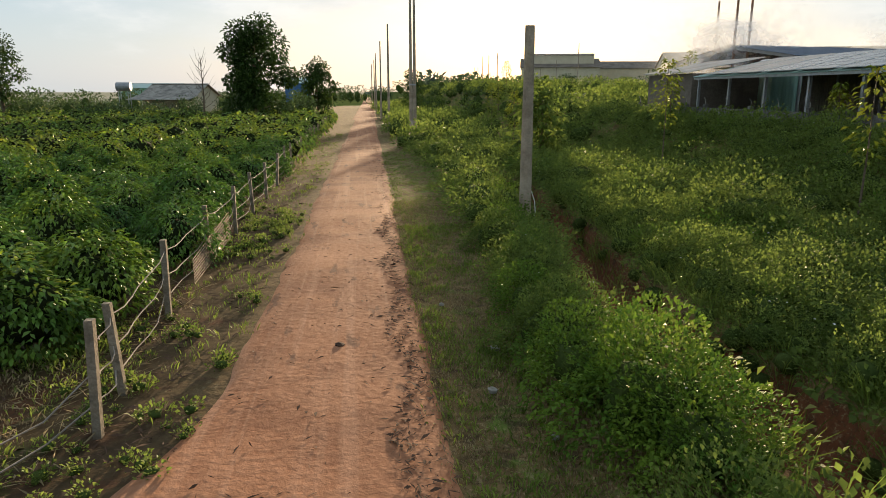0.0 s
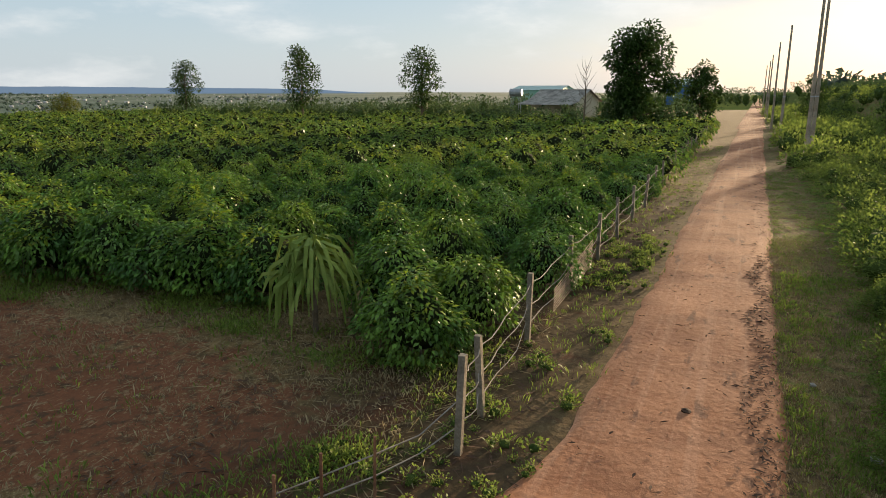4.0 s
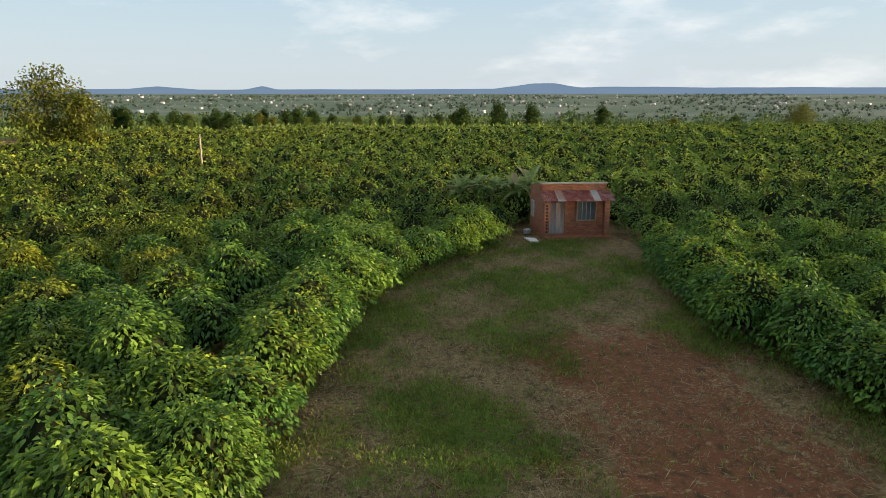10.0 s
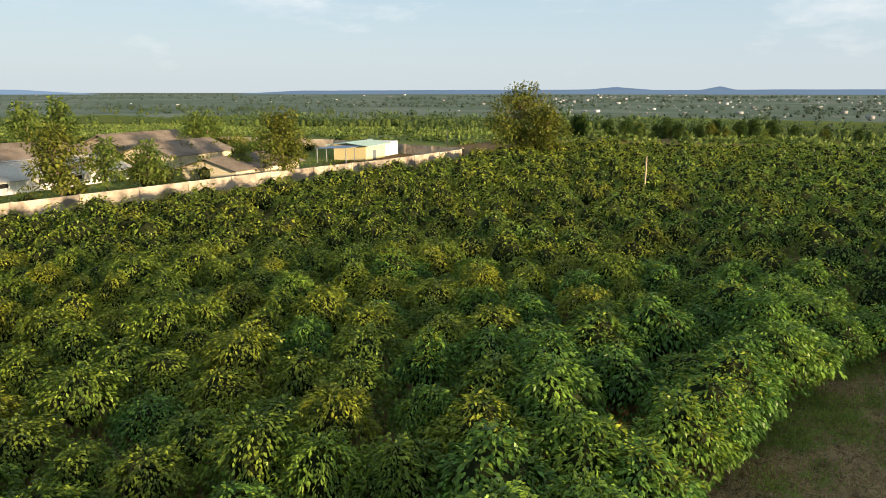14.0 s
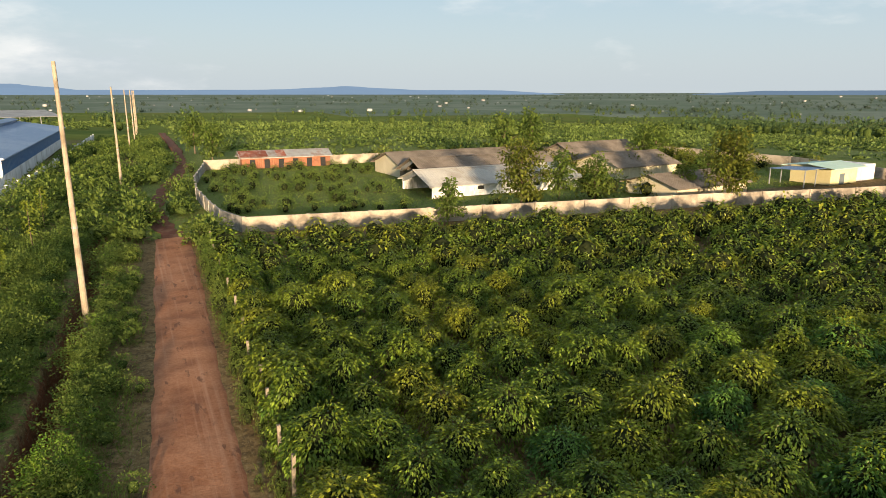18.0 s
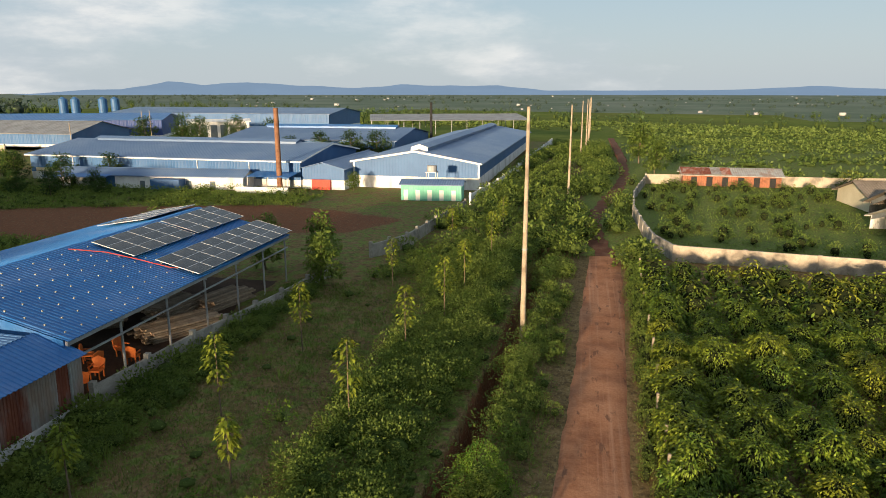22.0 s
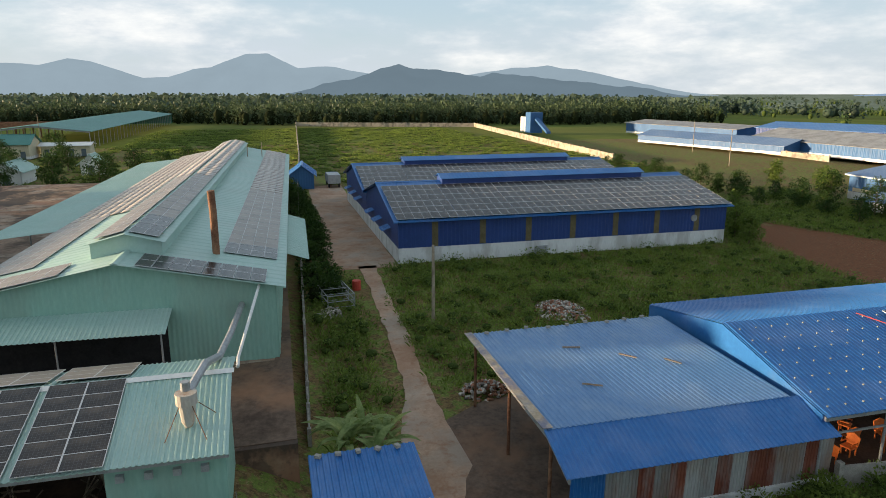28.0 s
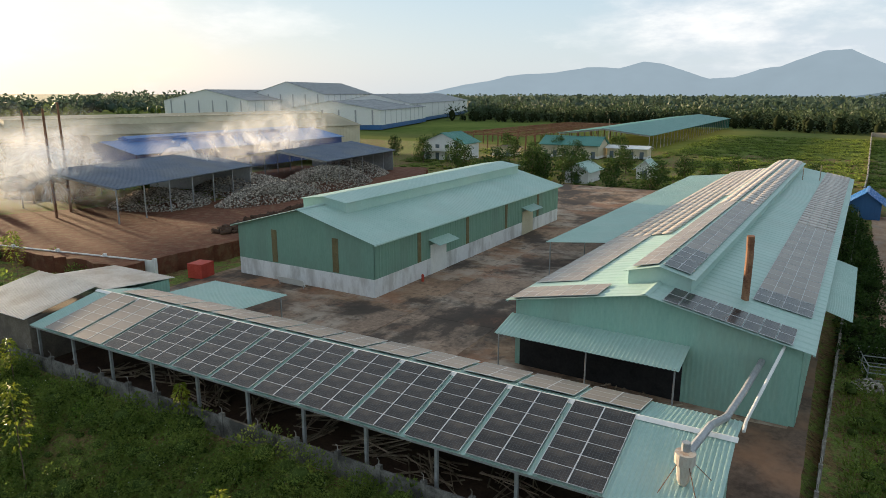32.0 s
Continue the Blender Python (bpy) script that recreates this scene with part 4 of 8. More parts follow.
sheen_mesh.polygons.foreach_set("material_index", [0] * n0 + [1] * len(rim.f))


def panels(parent, origin, u, v, nu, nv, pitch_u=1.66, pitch_v=1.0, lift=0.12, joined=False, dusty=False):
    """A field of modules on a roof plane: long sides along u, rows along v, from its first corner. dusty: pale cells
    that also hold painted sky sheen.
    """
    origin, u, v = Vector(origin), Vector(u).normalized(), Vector(v).normalized()
    w = u.cross(v)
    if w.z < 0:
        w = -w
    m = Matrix((u, w.cross(u), w)).transposed().to_4x4()
    if joined:
        faces, mats = np.array(module_body.f), np.zeros(len(module_body.f), int)
        base = np.array(module_body.v) @ np.array(m.to_3x3()).T
        vs, fs = [], []
        for i in range(nu):
            for j in range(nv):
                p = origin + u * (pitch_u * (i + 0.5)) + v * (pitch_v * (j + 0.5)) + w * lift
                fs.append(faces + len(vs) * len(base))
                vs.append(base + np.array(p))
        part("solar_field", np_mesh("solar_field", np.concatenate(vs), np.concatenate(fs), [cells_far, frame_metal], np.tile(mats, len(vs))), None, parent, "rows of solar panels, dust and sky sheen in their colour")["kind"] = "stuff"
        return
    for i in range(nu):
        for j in range(nv):
            p = origin + u * (pitch_u * (i + 0.5)) + v * (pitch_v * (j + 0.5)) + w * lift
            ob = new("solar_panel", sheen_mesh if dusty else module_mesh)
            ob.parent = parent
            ob.matrix_local = Matrix.Translation(p) @ m


# mint-green works with the long solar roof
mint = factory("mint_factory", (45.3, -0.2, 0), -2.4, 99, 20, 5.45, 7.45, "long mint-green sheet metal factory with solar panels on its roof", mint_wall, white_wall, 0, mint_roof, monitor=(3.2, 97, 4.6, 1.25, mint_roof), rib=0.3)
# Dark sheet on the closed gable in place of a shaded opening.
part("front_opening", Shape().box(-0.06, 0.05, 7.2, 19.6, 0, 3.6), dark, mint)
part("awning", Shape().ribbed((-3.0, 6.8, 3.45), (-3.0, 20.4, 3.45), (0.0, 20.4, 4.2), (0.0, 6.8, 4.2), 0.3, 0.04, 0.03), mint_roof, mint, "mint awning over the wide opening")
for y in (7.1, 13.2, 20.1):
    part("awning_post", Shape().tube([(-2.8, y, 0), (-2.8, y, 3.5)], 0.06), steel, mint)
part("side_roof", Shape().ribbed((12, -2.5, 4.1), (31, -2.5, 4.1), (31, -0.1, 4.9), (12, -0.1, 4.9), 0.3, 0.04, 0.03), mint_roof, mint, "lower lean-to roof")
part("canopy", Shape().ribbed((25, 28.5, 4.2), (99, 28.5, 4.2), (99, 20.2, 5.1), (25, 20.2, 5.1), 0.3, 0.04, 0.03), mint_roof, mint, "wide flat mint canopy over the yard")
for x in (25.5, 37, 49, 61, 73, 85, 97):
    part("canopy_post", Shape().tube([(x, 28.1, 0), (x, 28.1, 4.2)], 0.08), steel, mint)
part("chimney", Shape().tube([(5.8, 4.4, 6.3), (5.8, 4.4, 9.6), (5.7, 4.45, 11.2)], 0.27, 12), old_iron, mint, "rust-streaked chimney pipe")
SOUTH, NORTH = (0, 1, 0.2), (0, -1, 0.2)
panels(mint, (-0.45, 0.65, 5.61), (1, 0, 0), SOUTH, 2, 8, pitch_v=1.04)
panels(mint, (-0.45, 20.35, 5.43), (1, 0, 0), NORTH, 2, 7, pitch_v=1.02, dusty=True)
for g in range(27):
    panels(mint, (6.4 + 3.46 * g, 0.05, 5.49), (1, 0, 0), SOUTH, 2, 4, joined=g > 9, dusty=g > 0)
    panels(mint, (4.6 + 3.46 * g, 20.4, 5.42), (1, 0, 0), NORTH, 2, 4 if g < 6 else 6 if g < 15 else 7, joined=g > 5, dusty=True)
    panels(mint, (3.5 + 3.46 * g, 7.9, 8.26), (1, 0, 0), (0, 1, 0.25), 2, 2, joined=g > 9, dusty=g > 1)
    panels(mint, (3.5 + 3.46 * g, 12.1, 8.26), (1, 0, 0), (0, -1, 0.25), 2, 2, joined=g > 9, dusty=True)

# grey-green warehouse
grey_green = factory("green_warehouse", (54.6, 39.6, 0), -1.2, 51.5, 20, 6.0, 8.6, "grey-green warehouse with a whitewashed stained plinth", green_wall, white_wall, 2.0, mint_roof, monitor=(4, 50, 6.4, 0.9, mint_roof), strips=4, strip_mat=ochre,
                     doors=(("low", 11, 3.6, 3.6, white_paint), ("low", 37, 4.0, 3.6, cream)), category="warehouse")
for x0 in (10.6, 36.8):
    part("door_canopy", Shape().ribbed((x0, -1.6, 3.8), (x0 + 4.6, -1.6, 3.8), (x0 + 4.6, 0, 4.3), (x0, 0, 4.3), 0.3, 0.03, 0.03), mint_roof, grey_green)
for y in (5.2, 14.2):
    part("light_strip", Shape().box(-0.05, 0.05, y - 0.4, y + 0.4, 2.1, 5.9), ochre, grey_green, "dark louvred light strip")

# navy factory under two solar roofs
for k, x in enumerate((70.0, 93.2)):
    navy = factory("navy_factory", (x + 23, -55.3, 0), 90, 41.7, 23, 4.9, 7.5, "dark blue factory with white plinth and solar roof", navy_wall, white_wall, 1.75, blue_roof, monitor=(6, 34, 2.6, 0.9, navy_wall), strips=7 if k == 0 else 0,
                   strip_mat=ochre, doors=(("far", 24, 1.6, 1.1, steel),) if k == 0 else ())
    if k == 0:
        part("exhaust_fan", Shape().tube([(4.6, 23.02, 3.4), (4.6, 23.16, 3.4)], 0.42, 12), steel, navy, "round exhaust fan")
    for g in range(6):
        panels(navy, (-0.35 + 7.05 * g, 23.45, 4.93), (0, -1, 0.226), (1, 0, 0), 6, 7, pitch_u=1.74, pitch_v=1.0)
    for y in (5.5, 11.5, 17.5):
        part("gable_awning", Shape().ribbed((41.7, y - 1.2, 3.3), (41.7, y + 1.2, 3.3), (42.8, y + 1.2, 2.9), (42.8, y - 1.2, 2.9), 0.25, 0.03, 0.02), blue_roof, navy)

# open timber store with solar roof along the west wall
store = thing("timber_store", (26.4, 2.2, 0), 0, "open timber store with a mint roof covered in solar panels", "shed")
part("west_roof", Shape().ribbed((0, 0, 3.58), (0, 50, 3.58), (5.9, 50, 4.85), (5.9, 0, 4.85), 0.24, 0.04, 0.03), mint_roof, store)
part("east_roof", Shape().ribbed((5.9, 0, 4.85), (5.9, 50, 4.85), (9.6, 50, 4.1), (9.6, 0, 4.1), 0.24, 0.04, 0.03), mint_roof, store)
part("ridge_cap", Shape().prism([(5.6, -0.1, 4.85), (5.9, -0.1, 4.97), (6.2, -0.1, 4.85)], (0, 50.2, 0)), white_paint, store)
part("eave_beam", Shape().box(0.1, 0.2, 0, 50, 3.38, 3.55), steel, store)
for i in range(11):
    y = 4.6 + 4.55 * i
    part("post", Shape().box(0.55, 0.73, y - 0.09, y + 0.09, 0, 3.65), steel, store)
    part("post", Shape().box(9.2, 9.38, y - 0.09, y + 0.09, 0, 4.1), steel, store)
    part("rafter", Shape().prism([(0.2, y - 0.05, 3.45), (5.9, y - 0.05, 4.66), (5.9, y - 0.05, 4.8), (0.2, y - 0.05, 3.58)], (0, 0.1, 0)), steel, store)
# Unseen wall added to keep the low sun out of the store.
part("back_wall", Shape().ribbed((9.3, 4.9, 0), (9.3, 49.8, 0), (9.3, 49.8, 4.0), (9.3, 4.9, 4.0), 0.3, 0.03, 0.03), tile_grey, store, "added unseen dark sheet wall that keeps sun out of the store")
part("store_room", Shape().box(0.5, 5.5, 0.15, 4.9, 0, 3.45), mint_wall, store, "closed mint sheet room at the end")
for y in (1.0, 2.1, 3.2, 4.3):
    part("vent_hood", Shape().box(0.28, 0.52, y - 0.16, y + 0.16, 2.75, 3.05), steel, store)
for k in range(12):
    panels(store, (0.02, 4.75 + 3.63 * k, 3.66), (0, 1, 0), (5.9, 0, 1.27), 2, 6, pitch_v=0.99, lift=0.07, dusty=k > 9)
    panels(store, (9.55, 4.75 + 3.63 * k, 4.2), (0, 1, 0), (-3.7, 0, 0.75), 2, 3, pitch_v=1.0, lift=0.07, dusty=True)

# cyclone dust collector with its pipe on the timber store's roof
cyc = thing("dust_cyclone", (28.4, 3.9, 4.06), 0, "dirty white cyclone dust collector on a sheet roof", "machine")
part("drum", Shape().tube([(0, 0, 1.1), (0, 0, 1.6)], 0.46, 16), stained_zinc, cyc)
part("cone", Shape().tube([(0, 0, 0.0), (0, 0, 0.25), (0, 0, 1.2)], [0.16, 0.28, 0.40], 16), stained_zinc, cyc)
part("outlet", Shape().tube([(0, 0, 1.7), (0, 0, 2.1)], 0.2, 12), steel, cyc)
part("pipe", Shape().tube([(0.2, -0.1, 1.5), (1.2, -0.3, 1.62), (3.2, -0.55, 1.55), (7.1, -0.9, 0.35), (11.5, -1.3, 0.1), (16.8, -1.8, 0.14)], 0.2, 10), steel, cyc, "long grey sheet-metal duct")
part("pipe", Shape().tube([(8.6, -1.7, -1.0), (9.8, -1.7, -0.9), (16.8, -3.0, 1.4)], 0.1, 8), white_paint, cyc)
for dx, dy in ((-0.9, 0.9), (-1.0, -0.8), (0.7, -1.1)):
    part("stay", Shape().tube([(dx, dy, 0.22 * dx), (dx * 0.3, dy * 0.3, 1.1)], 0.02, 5), old_iron, cyc)

# sheet roofs at the north end of the store
dusty_sheet = surface("pale dusty roof sheet", (0.50, 0.45, 0.40), (0.66, 0.61, 0.56), 0.5, 0.4, 5, 0.1, stain=(0.40, 0.31, 0.23), stain_amount=0.5, stain_scale=0.3)
annexe = thing("store_annexe", (26.2, 52.6, 0), 0, "low annexe with pale dusty sheet roofs", "shed")
part("roof", Shape().ribbed((0, 0, 4.0), (0, 9, 4.0), (6.5, 9, 5.2), (6.5, 0, 5.2), 0.3, 0.04, 0.03), dusty_sheet, annexe)
part("roof", Shape().ribbed((7.0, 0, 4.6), (7.0, 9, 4.6), (14, 9, 4.0), (14, 0, 4.0), 0.3, 0.04, 0.03), dusty_sheet, annexe)
part("roof", Shape().ribbed((11, -11, 3.3), (11, -1.5, 3.3), (17.5, -1.5, 3.0), (17.5, -11, 3.0), 0.3, 0.04, 0.03), mint_roof, annexe)
part("wall", Shape().box(0.5, 6.3, 0.3, 8.7, 0, 3.9), tile_grey, annexe)
part("wall", Shape().box(7.4, 13.6, 0.3, 8.7, 0, 3.9), mint_wall, annexe)
for x, y in ((11.4, -10.6), (17, -10.6), (11.4, -2), (17, -2)):
    part("post", Shape().tube([(x, y, 0), (x, y, 3.0)], 0.07), steel, annexe)

# blue log shed with solar panels
logshed = thing("log_shed", (22.4, -24.3, 0), 0, "open log shed with a bright blue roof and solar panels", "shed")
LB = -23.6
part("west_roof", Shape().ribbed((0, 0, 3.95), (0, LB, 3.95), (7.7, LB, 5.9), (7.7, 0, 5.9), 0.26, 0.04, 0.03), blue_roof, logshed)
part("east_roof", Shape().ribbed((7.7, 0, 5.9), (7.7, LB, 5.9), (15, LB, 4.7), (15, 0, 4.7), 0.26, 0.04, 0.03), blue_roof, logshed)
part("gable_wall", Shape().prism([(0.3, -0.1, 2.9), (15, -0.1, 3.0), (15, -0.1, 4.65), (7.7, -0.1, 5.82), (0.3, -0.1, 3.95)], (0, 0.12, 0)), blue_roof, logshed)
part("eave_beam", Shape().box(0.1, 0.22, LB, 0, 3.7, 3.9), steel, logshed)
for i in range(7):
    y = LB * i / 6 + (0.2 if i == 6 else -0.2 if i == 0 else 0)
    part("post", Shape().tube([(0.4, y, 0), (0.4, y, 3.95)], 0.07), steel, logshed)
    part("post", Shape().tube([(14.6, y, 0), (14.6, y, 4.7)], 0.07), steel, logshed)
    part("rafter", Shape().prism([(0.2, y, 3.55), (7.7, y, 5.45), (7.7, y, 5.8), (0.2, y, 3.85)], (0, 0.08, 0)), steel, logshed)
part("floor_rail", Shape().box(0.2, 0.3, LB, 0, 2.9, 2.98), steel, logshed)
panels(logshed, (0.05, LB - 0.4, 4.05), (0, 1, 0), (7.7, 0, 1.95), 5, 3, lift=0.16)
panels(logshed, (4.1, LB - 0.4, 5.05), (0, 1, 0), (7.7, 0, 1.95), 4, 3, lift=0.16)
panels(logshed, (4.1, LB + 6.6, 5.05), (0, 1, 0), (7.7, 0, 1.95), 4, 3, lift=0.16)
panels(logshed, (0.05, LB + 7.9, 4.05), (0, 1, 0), (7.7, 0, 1.95), 3, 3, lift=0.16)
panels(logshed, (8.3, LB - 0.4, 5.85), (0, 1, 0), (7.3, 0, -1.2), 4, 4, lift=0.16)
bracket = Shape().box(-0.035, 0.035, -0.035, 0.035, 0, 0.07).mesh("roof_bracket")
bracket.materials.append(concrete)
for i in range(13):
    for j in range(7):
        if 12.8 - i * 1.05 < 0.4:
            continue
        y = -0.5 - i * 1.05
        x = 0.6 + j * 1.05
        part("roof_bracket", bracket, None, logshed, loc=(x, y, 3.99 + x * 0.2532))
        if j < 6:
            part("roof_bracket", bracket, None, logshed, loc=(8.2 + j * 1.1, y, 5.86 - (0.5 + j * 1.1) * 0.1644))

# blue lean-to shed with a rusty sheet wall
lean = thing("blue_shed", (22.0, -24.4, 0), 0, "open shed with wide blue roof and patched rusty sheet wall", "shed")
part("upper_roof", Shape().ribbed((2.2, 0.6, 4.25), (2.2, 13.4, 4.25), (13.4, 13.6, 4.6), (13.4, 0.6, 4.6), 0.26, 0.04, 0.03), faded_sheen_roof, lean, "sun-faded blue roof slope, sky sheen in its colour")
part("edge_flashing", Shape().prism([(2.2, 13.0, 4.31), (13.4, 13.2, 4.66), (13.4, 13.66, 4.66), (2.2, 13.46, 4.31)], (0, 0, 0.03)), bare_edge, lean, "weathered tan flashing along the roof edge")
part("lower_roof", Shape().ribbed((-0.2, -0.2, 3.3), (-0.2, 13.4, 3.3), (2.25, 13.4, 4.22), (2.25, -0.2, 4.22), 0.26, 0.04, 0.03), blue_roof, lean)
part("truss", Shape().prism([(-0.1, 13.2, 3.0), (2.2, 13.2, 3.85), (13.2, 13.2, 4.2), (13.2, 13.2, 4.55), (2.2, 13.2, 4.2), (-0.1, 13.2, 3.25)], (0, 0.08, 0)), steel, lean)
for x, y in ((2.3, 13.0), (13.2, 13.0), (13.2, 7), (13.2, 0.8), (7.5, 13.0)):
    part("post", Shape().tube([(x, y, 0), (x, y, 4.1)], 0.09), old_iron, lean)
sheets = random.Random(3)
for i in range(17):
    y = -0.9 + 0.8 * i
    h = 3.0 + sheets.uniform(-0.12, 0.1)
    m = (zinc, rust, zinc, zinc, rust, rust, zinc, rust, zinc, zinc, rust, zinc, rust, zinc, zinc, blue_roof, blue_roof)[i]
    part("wall_sheet", Shape().ribbed((0.9, y, 0.5), (0.9, y + 0.84, 0.5), (0.8, y + 0.84, h), (0.8, y, h), 0.16, 0.03, 0.015), m, lean)
part("low_wall", Shape().box(0.75, 1.0, -1.0, 13.0, 0, 0.55), white_wall, lean)

small = thing("small_blue_shelter", (22.0, -5.6, 0), 0, "small shelter with a bright blue sheet roof", "shelter")
part("roof", Shape().ribbed((0, 0, 3.1), (0, 4.6, 3.1), (4.0, 4.6, 3.5), (4.0, 0, 3.5), 0.26, 0.04, 0.03), blue_roof, small)
for x, y in ((0.2, 0.2), (0.2, 4.4), (3.8, 0.2), (3.8, 4.4)):
    part("post", Shape().tube([(x, y, 0), (x, y, 3.2)], 0.06), steel, small)

# southern blue factories
fa = factory("blue_factory", (15.6, -101.9, 0), -90.5, 86, 20.3, 4.2, 5.9, "long blue factory with a faded roof, white plinth and roof vent", blue_wall, white_wall, 1.9, pale_blue_roof, monitor=(3, 83, 2.6, 0.75, pale_blue_roof))
part("gable_trim", Shape().prism([(-0.62, -0.5, 4.0), (-0.62, 10.15, 5.75), (-0.62, 20.8, 4.0), (-0.62, 20.8, 4.28), (-0.62, 10.15, 6.05), (-0.62, -0.5, 4.28)], (0.06, 0, 0)), white_paint, fa, "white trim along the gable")
part("corner_trim", Shape().box(-0.2, -0.05, -0.16, 0.12, 1.9, 4.1), white_paint, fa)
part("corner_trim", Shape().box(-0.2, -0.05, 20.18, 20.46, 1.9, 4.1), white_paint, fa)
part("vent_arch", Shape().prism([(2.6, 8.7, 5.6), (2.6, 11.6, 5.6), (2.6, 11.5, 6.35), (2.6, 10.15, 6.8), (2.6, 8.8, 6.35)], (0.2, 0, 0)), white_paint, fa, "white arched end of the roof vent")
fb = factory("blue_factory", (42.7, -122.6, 0), -2.3, 52, 24, 4.4, 6.2, "wide faded blue factory behind an annexe", blue_wall, white_wall, 1.3, pale_blue_roof, monitor=(6, 47, 2.2, 0.6, pale_blue_roof))
part("eave_trim", Shape().box(-0.5, 52.5, 24.62, 24.7, 4.1, 4.3), white_paint, fb, "white gutter along the eave")
part("gable_trim", Shape().prism([(-0.62, -0.5, 4.2), (-0.62, 12.0, 6.05), (-0.62, 24.5, 4.2), (-0.62, 24.5, 4.44), (-0.62, 12.0, 6.32), (-0.62, -0.5, 4.44)], (0.06, 0, 0)), white_paint, fb, "white trim along the gable")
for x in (9, 18.5, 34.5, 43):
    part("downpipe", Shape().tube([(x, 24.12, 0), (x, 24.12, 4.2)], 0.07, 6), white_paint, fb)
part("louvre_band", Shape().box(8, 51, 23.96, 24.06, 1.35, 2.0), cream, fb, "pale open louvre band above the plinth")
annex = factory("factory_annexe", (51.9, -98.9, 0), 4, 32, 4.2, 2.1, 2.9, "low white annexe with a pale blue roof", white_wall, white_wall, 0, pale_blue_roof, category="annexe", over=0.35,
                doors=(("far", 8.6, 0.9, 1.3, glass), ("far", 4.6, 0.9, 1.3, glass), ("far", 16.5, 0.8, 1.2, glass), ("far", 21.6, 1.6, 1.9, blue_wall), ("far", 25, 0.9, 1.9, dark), ("far", 28.5, 0.9, 1.9, dark)))
part("blue_store", Shape().box(9.6, 14.4, 4.25, 6.2, 0, 1.7), blue_wall, annex, "small blue sheet store before the wall")
part("porch", Shape().ribbed((22, 6.2, 1.85), (33, 6.2, 1.85), (33, 4.3, 2.2), (22, 4.3, 2.2), 0.3, 0.03, 0.02), blue_roof, annex)
link = factory("link_hall", (43.2, -121.0, 0), 90, 23, 7.0, 3.3, 4.2, "vaulted pale blue hall between two factories", blue_wall, white_wall, 1.5, pale_blue_roof, category="hall", over=0.3)
yard_roof = thing("yard_roof", (43.6, -98.4, 0), 0, "low dark blue lean-to roof beside the chimney", "roof")
part("roof", Shape().ribbed((0.2, 4.0, 2.2), (7.4, 4.0, 2.2), (7.4, 0.2, 2.6), (0.2, 0.2, 2.6), 0.3, 0.03, 0.02), blue_roof, yard_roof)
for x in (0.4, 3.8, 7.2):
    part("post", Shape().tube([(x, 3.8, 0), (x, 3.8, 2.2)], 0.06, 6), steel, yard_roof)
wall_low = single("low_yard_wall", Shape().box(0, 8.4, 0, 0.16, 0, 0.95), white_wall, "low whitewashed yard wall with dark stains", "wall", (43.2, -92.6, 0), 3)
stack = single("chimney", Shape().tube([(0, 0, 0), (0, 0, 12.6)], [0.42, 0.36], 14), old_iron, "tall rust-brown factory chimney", "chimney", (46.0, -95.8, 0))
stack2 = single("chimney", Shape().tube([(0, 0, 0), (0, 0, 12.0)], [0.4, 0.34], 12), dark, "thin dark factory chimney", "chimney", (44.7, -197, 0))
hut2 = factory("green_cabin", (16.6, -94.5, 0), 4, 8.6, 3.6, 2.3, 2.7, "pale green cabin with a blue roof", green_paint, green_paint, 0, pale_blue_roof, category="cabin", over=0.3,
               doors=tuple(("far", 0.8 + 1.7 * i, 0.6, 1.5, white_paint) for i in range(5)))
tower = thing("water_tower", (20.8, -95.8, 0), 0, "small steel water tank tower", "tower")
for x, y in ((0, 0), (1.4, 0), (0, 1.4), (1.4, 1.4)):
    part("leg", Shape().tube([(x, y, 0), (x, y, 3.6)], 0.05, 6), steel, tower)
part("tank", Shape().tube([(0.7, 0.7, 3.6), (0.7, 0.7, 4.5)], 0.75, 12), steel, tower)
part("platform", Shape().box(-0.1, 1.5, -0.1, 1.5, 3.52, 3.6), steel, tower)
fc = factory("blue_factory", (41, -177, 0), 0, 42, 33, 4.4, 6.3, "blue factory hall with open bays", blue_wall, blue_wall, 0, pale_blue_roof, monitor=(4, 38, 3, 0.7, blue_roof))
# Dark sheets on the wall paint in the shade of open bays.
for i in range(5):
    part("open_bay", Shape().box(3 + 7.6 * i, 8.6 + 7.6 * i, 32.9, 33.1, 0.1, 2.6), dark, fc, "dark panel standing for the shade in an open bay")
solar_hall = factory("solar_hall", (33.6, -293.8, 0), 18, 58, 44, 4.9, 6.4, "open hall with a long grey solar roof", cream, cream, 0, grey_roof, open_sides=True, open_front=True, open_back=True, category="hall")
for nm, x, y, rz, l, w, e, t, rm, wm in (("blue_factory", 139, -186, 3, 54, 26, 3.8, 6.6, grey_roof, blue_wall), ("blue_warehouse", 171, -164.7, 12, 62, 14, 2.7, 4.4, pale_blue_roof, blue_wall), ("blue_factory", 150.7, -230.6, 23, 75, 30, 6.0, 7.6, blue_roof, navy_wall),
                                     ("blue_factory", 104, -306, 0, 104, 40, 6, 8.0, pale_blue_roof, blue_wall), ("blue_warehouse", 222, -196, 8, 66, 22, 4.6, 5.8, grey_roof, blue_wall)):
    factory(nm, (x, y, 0), rz, l, w, e, t, "distant blue factory hall on the plain", wm, white_wall, 0.8, rm, rib=1.2, category="factory")
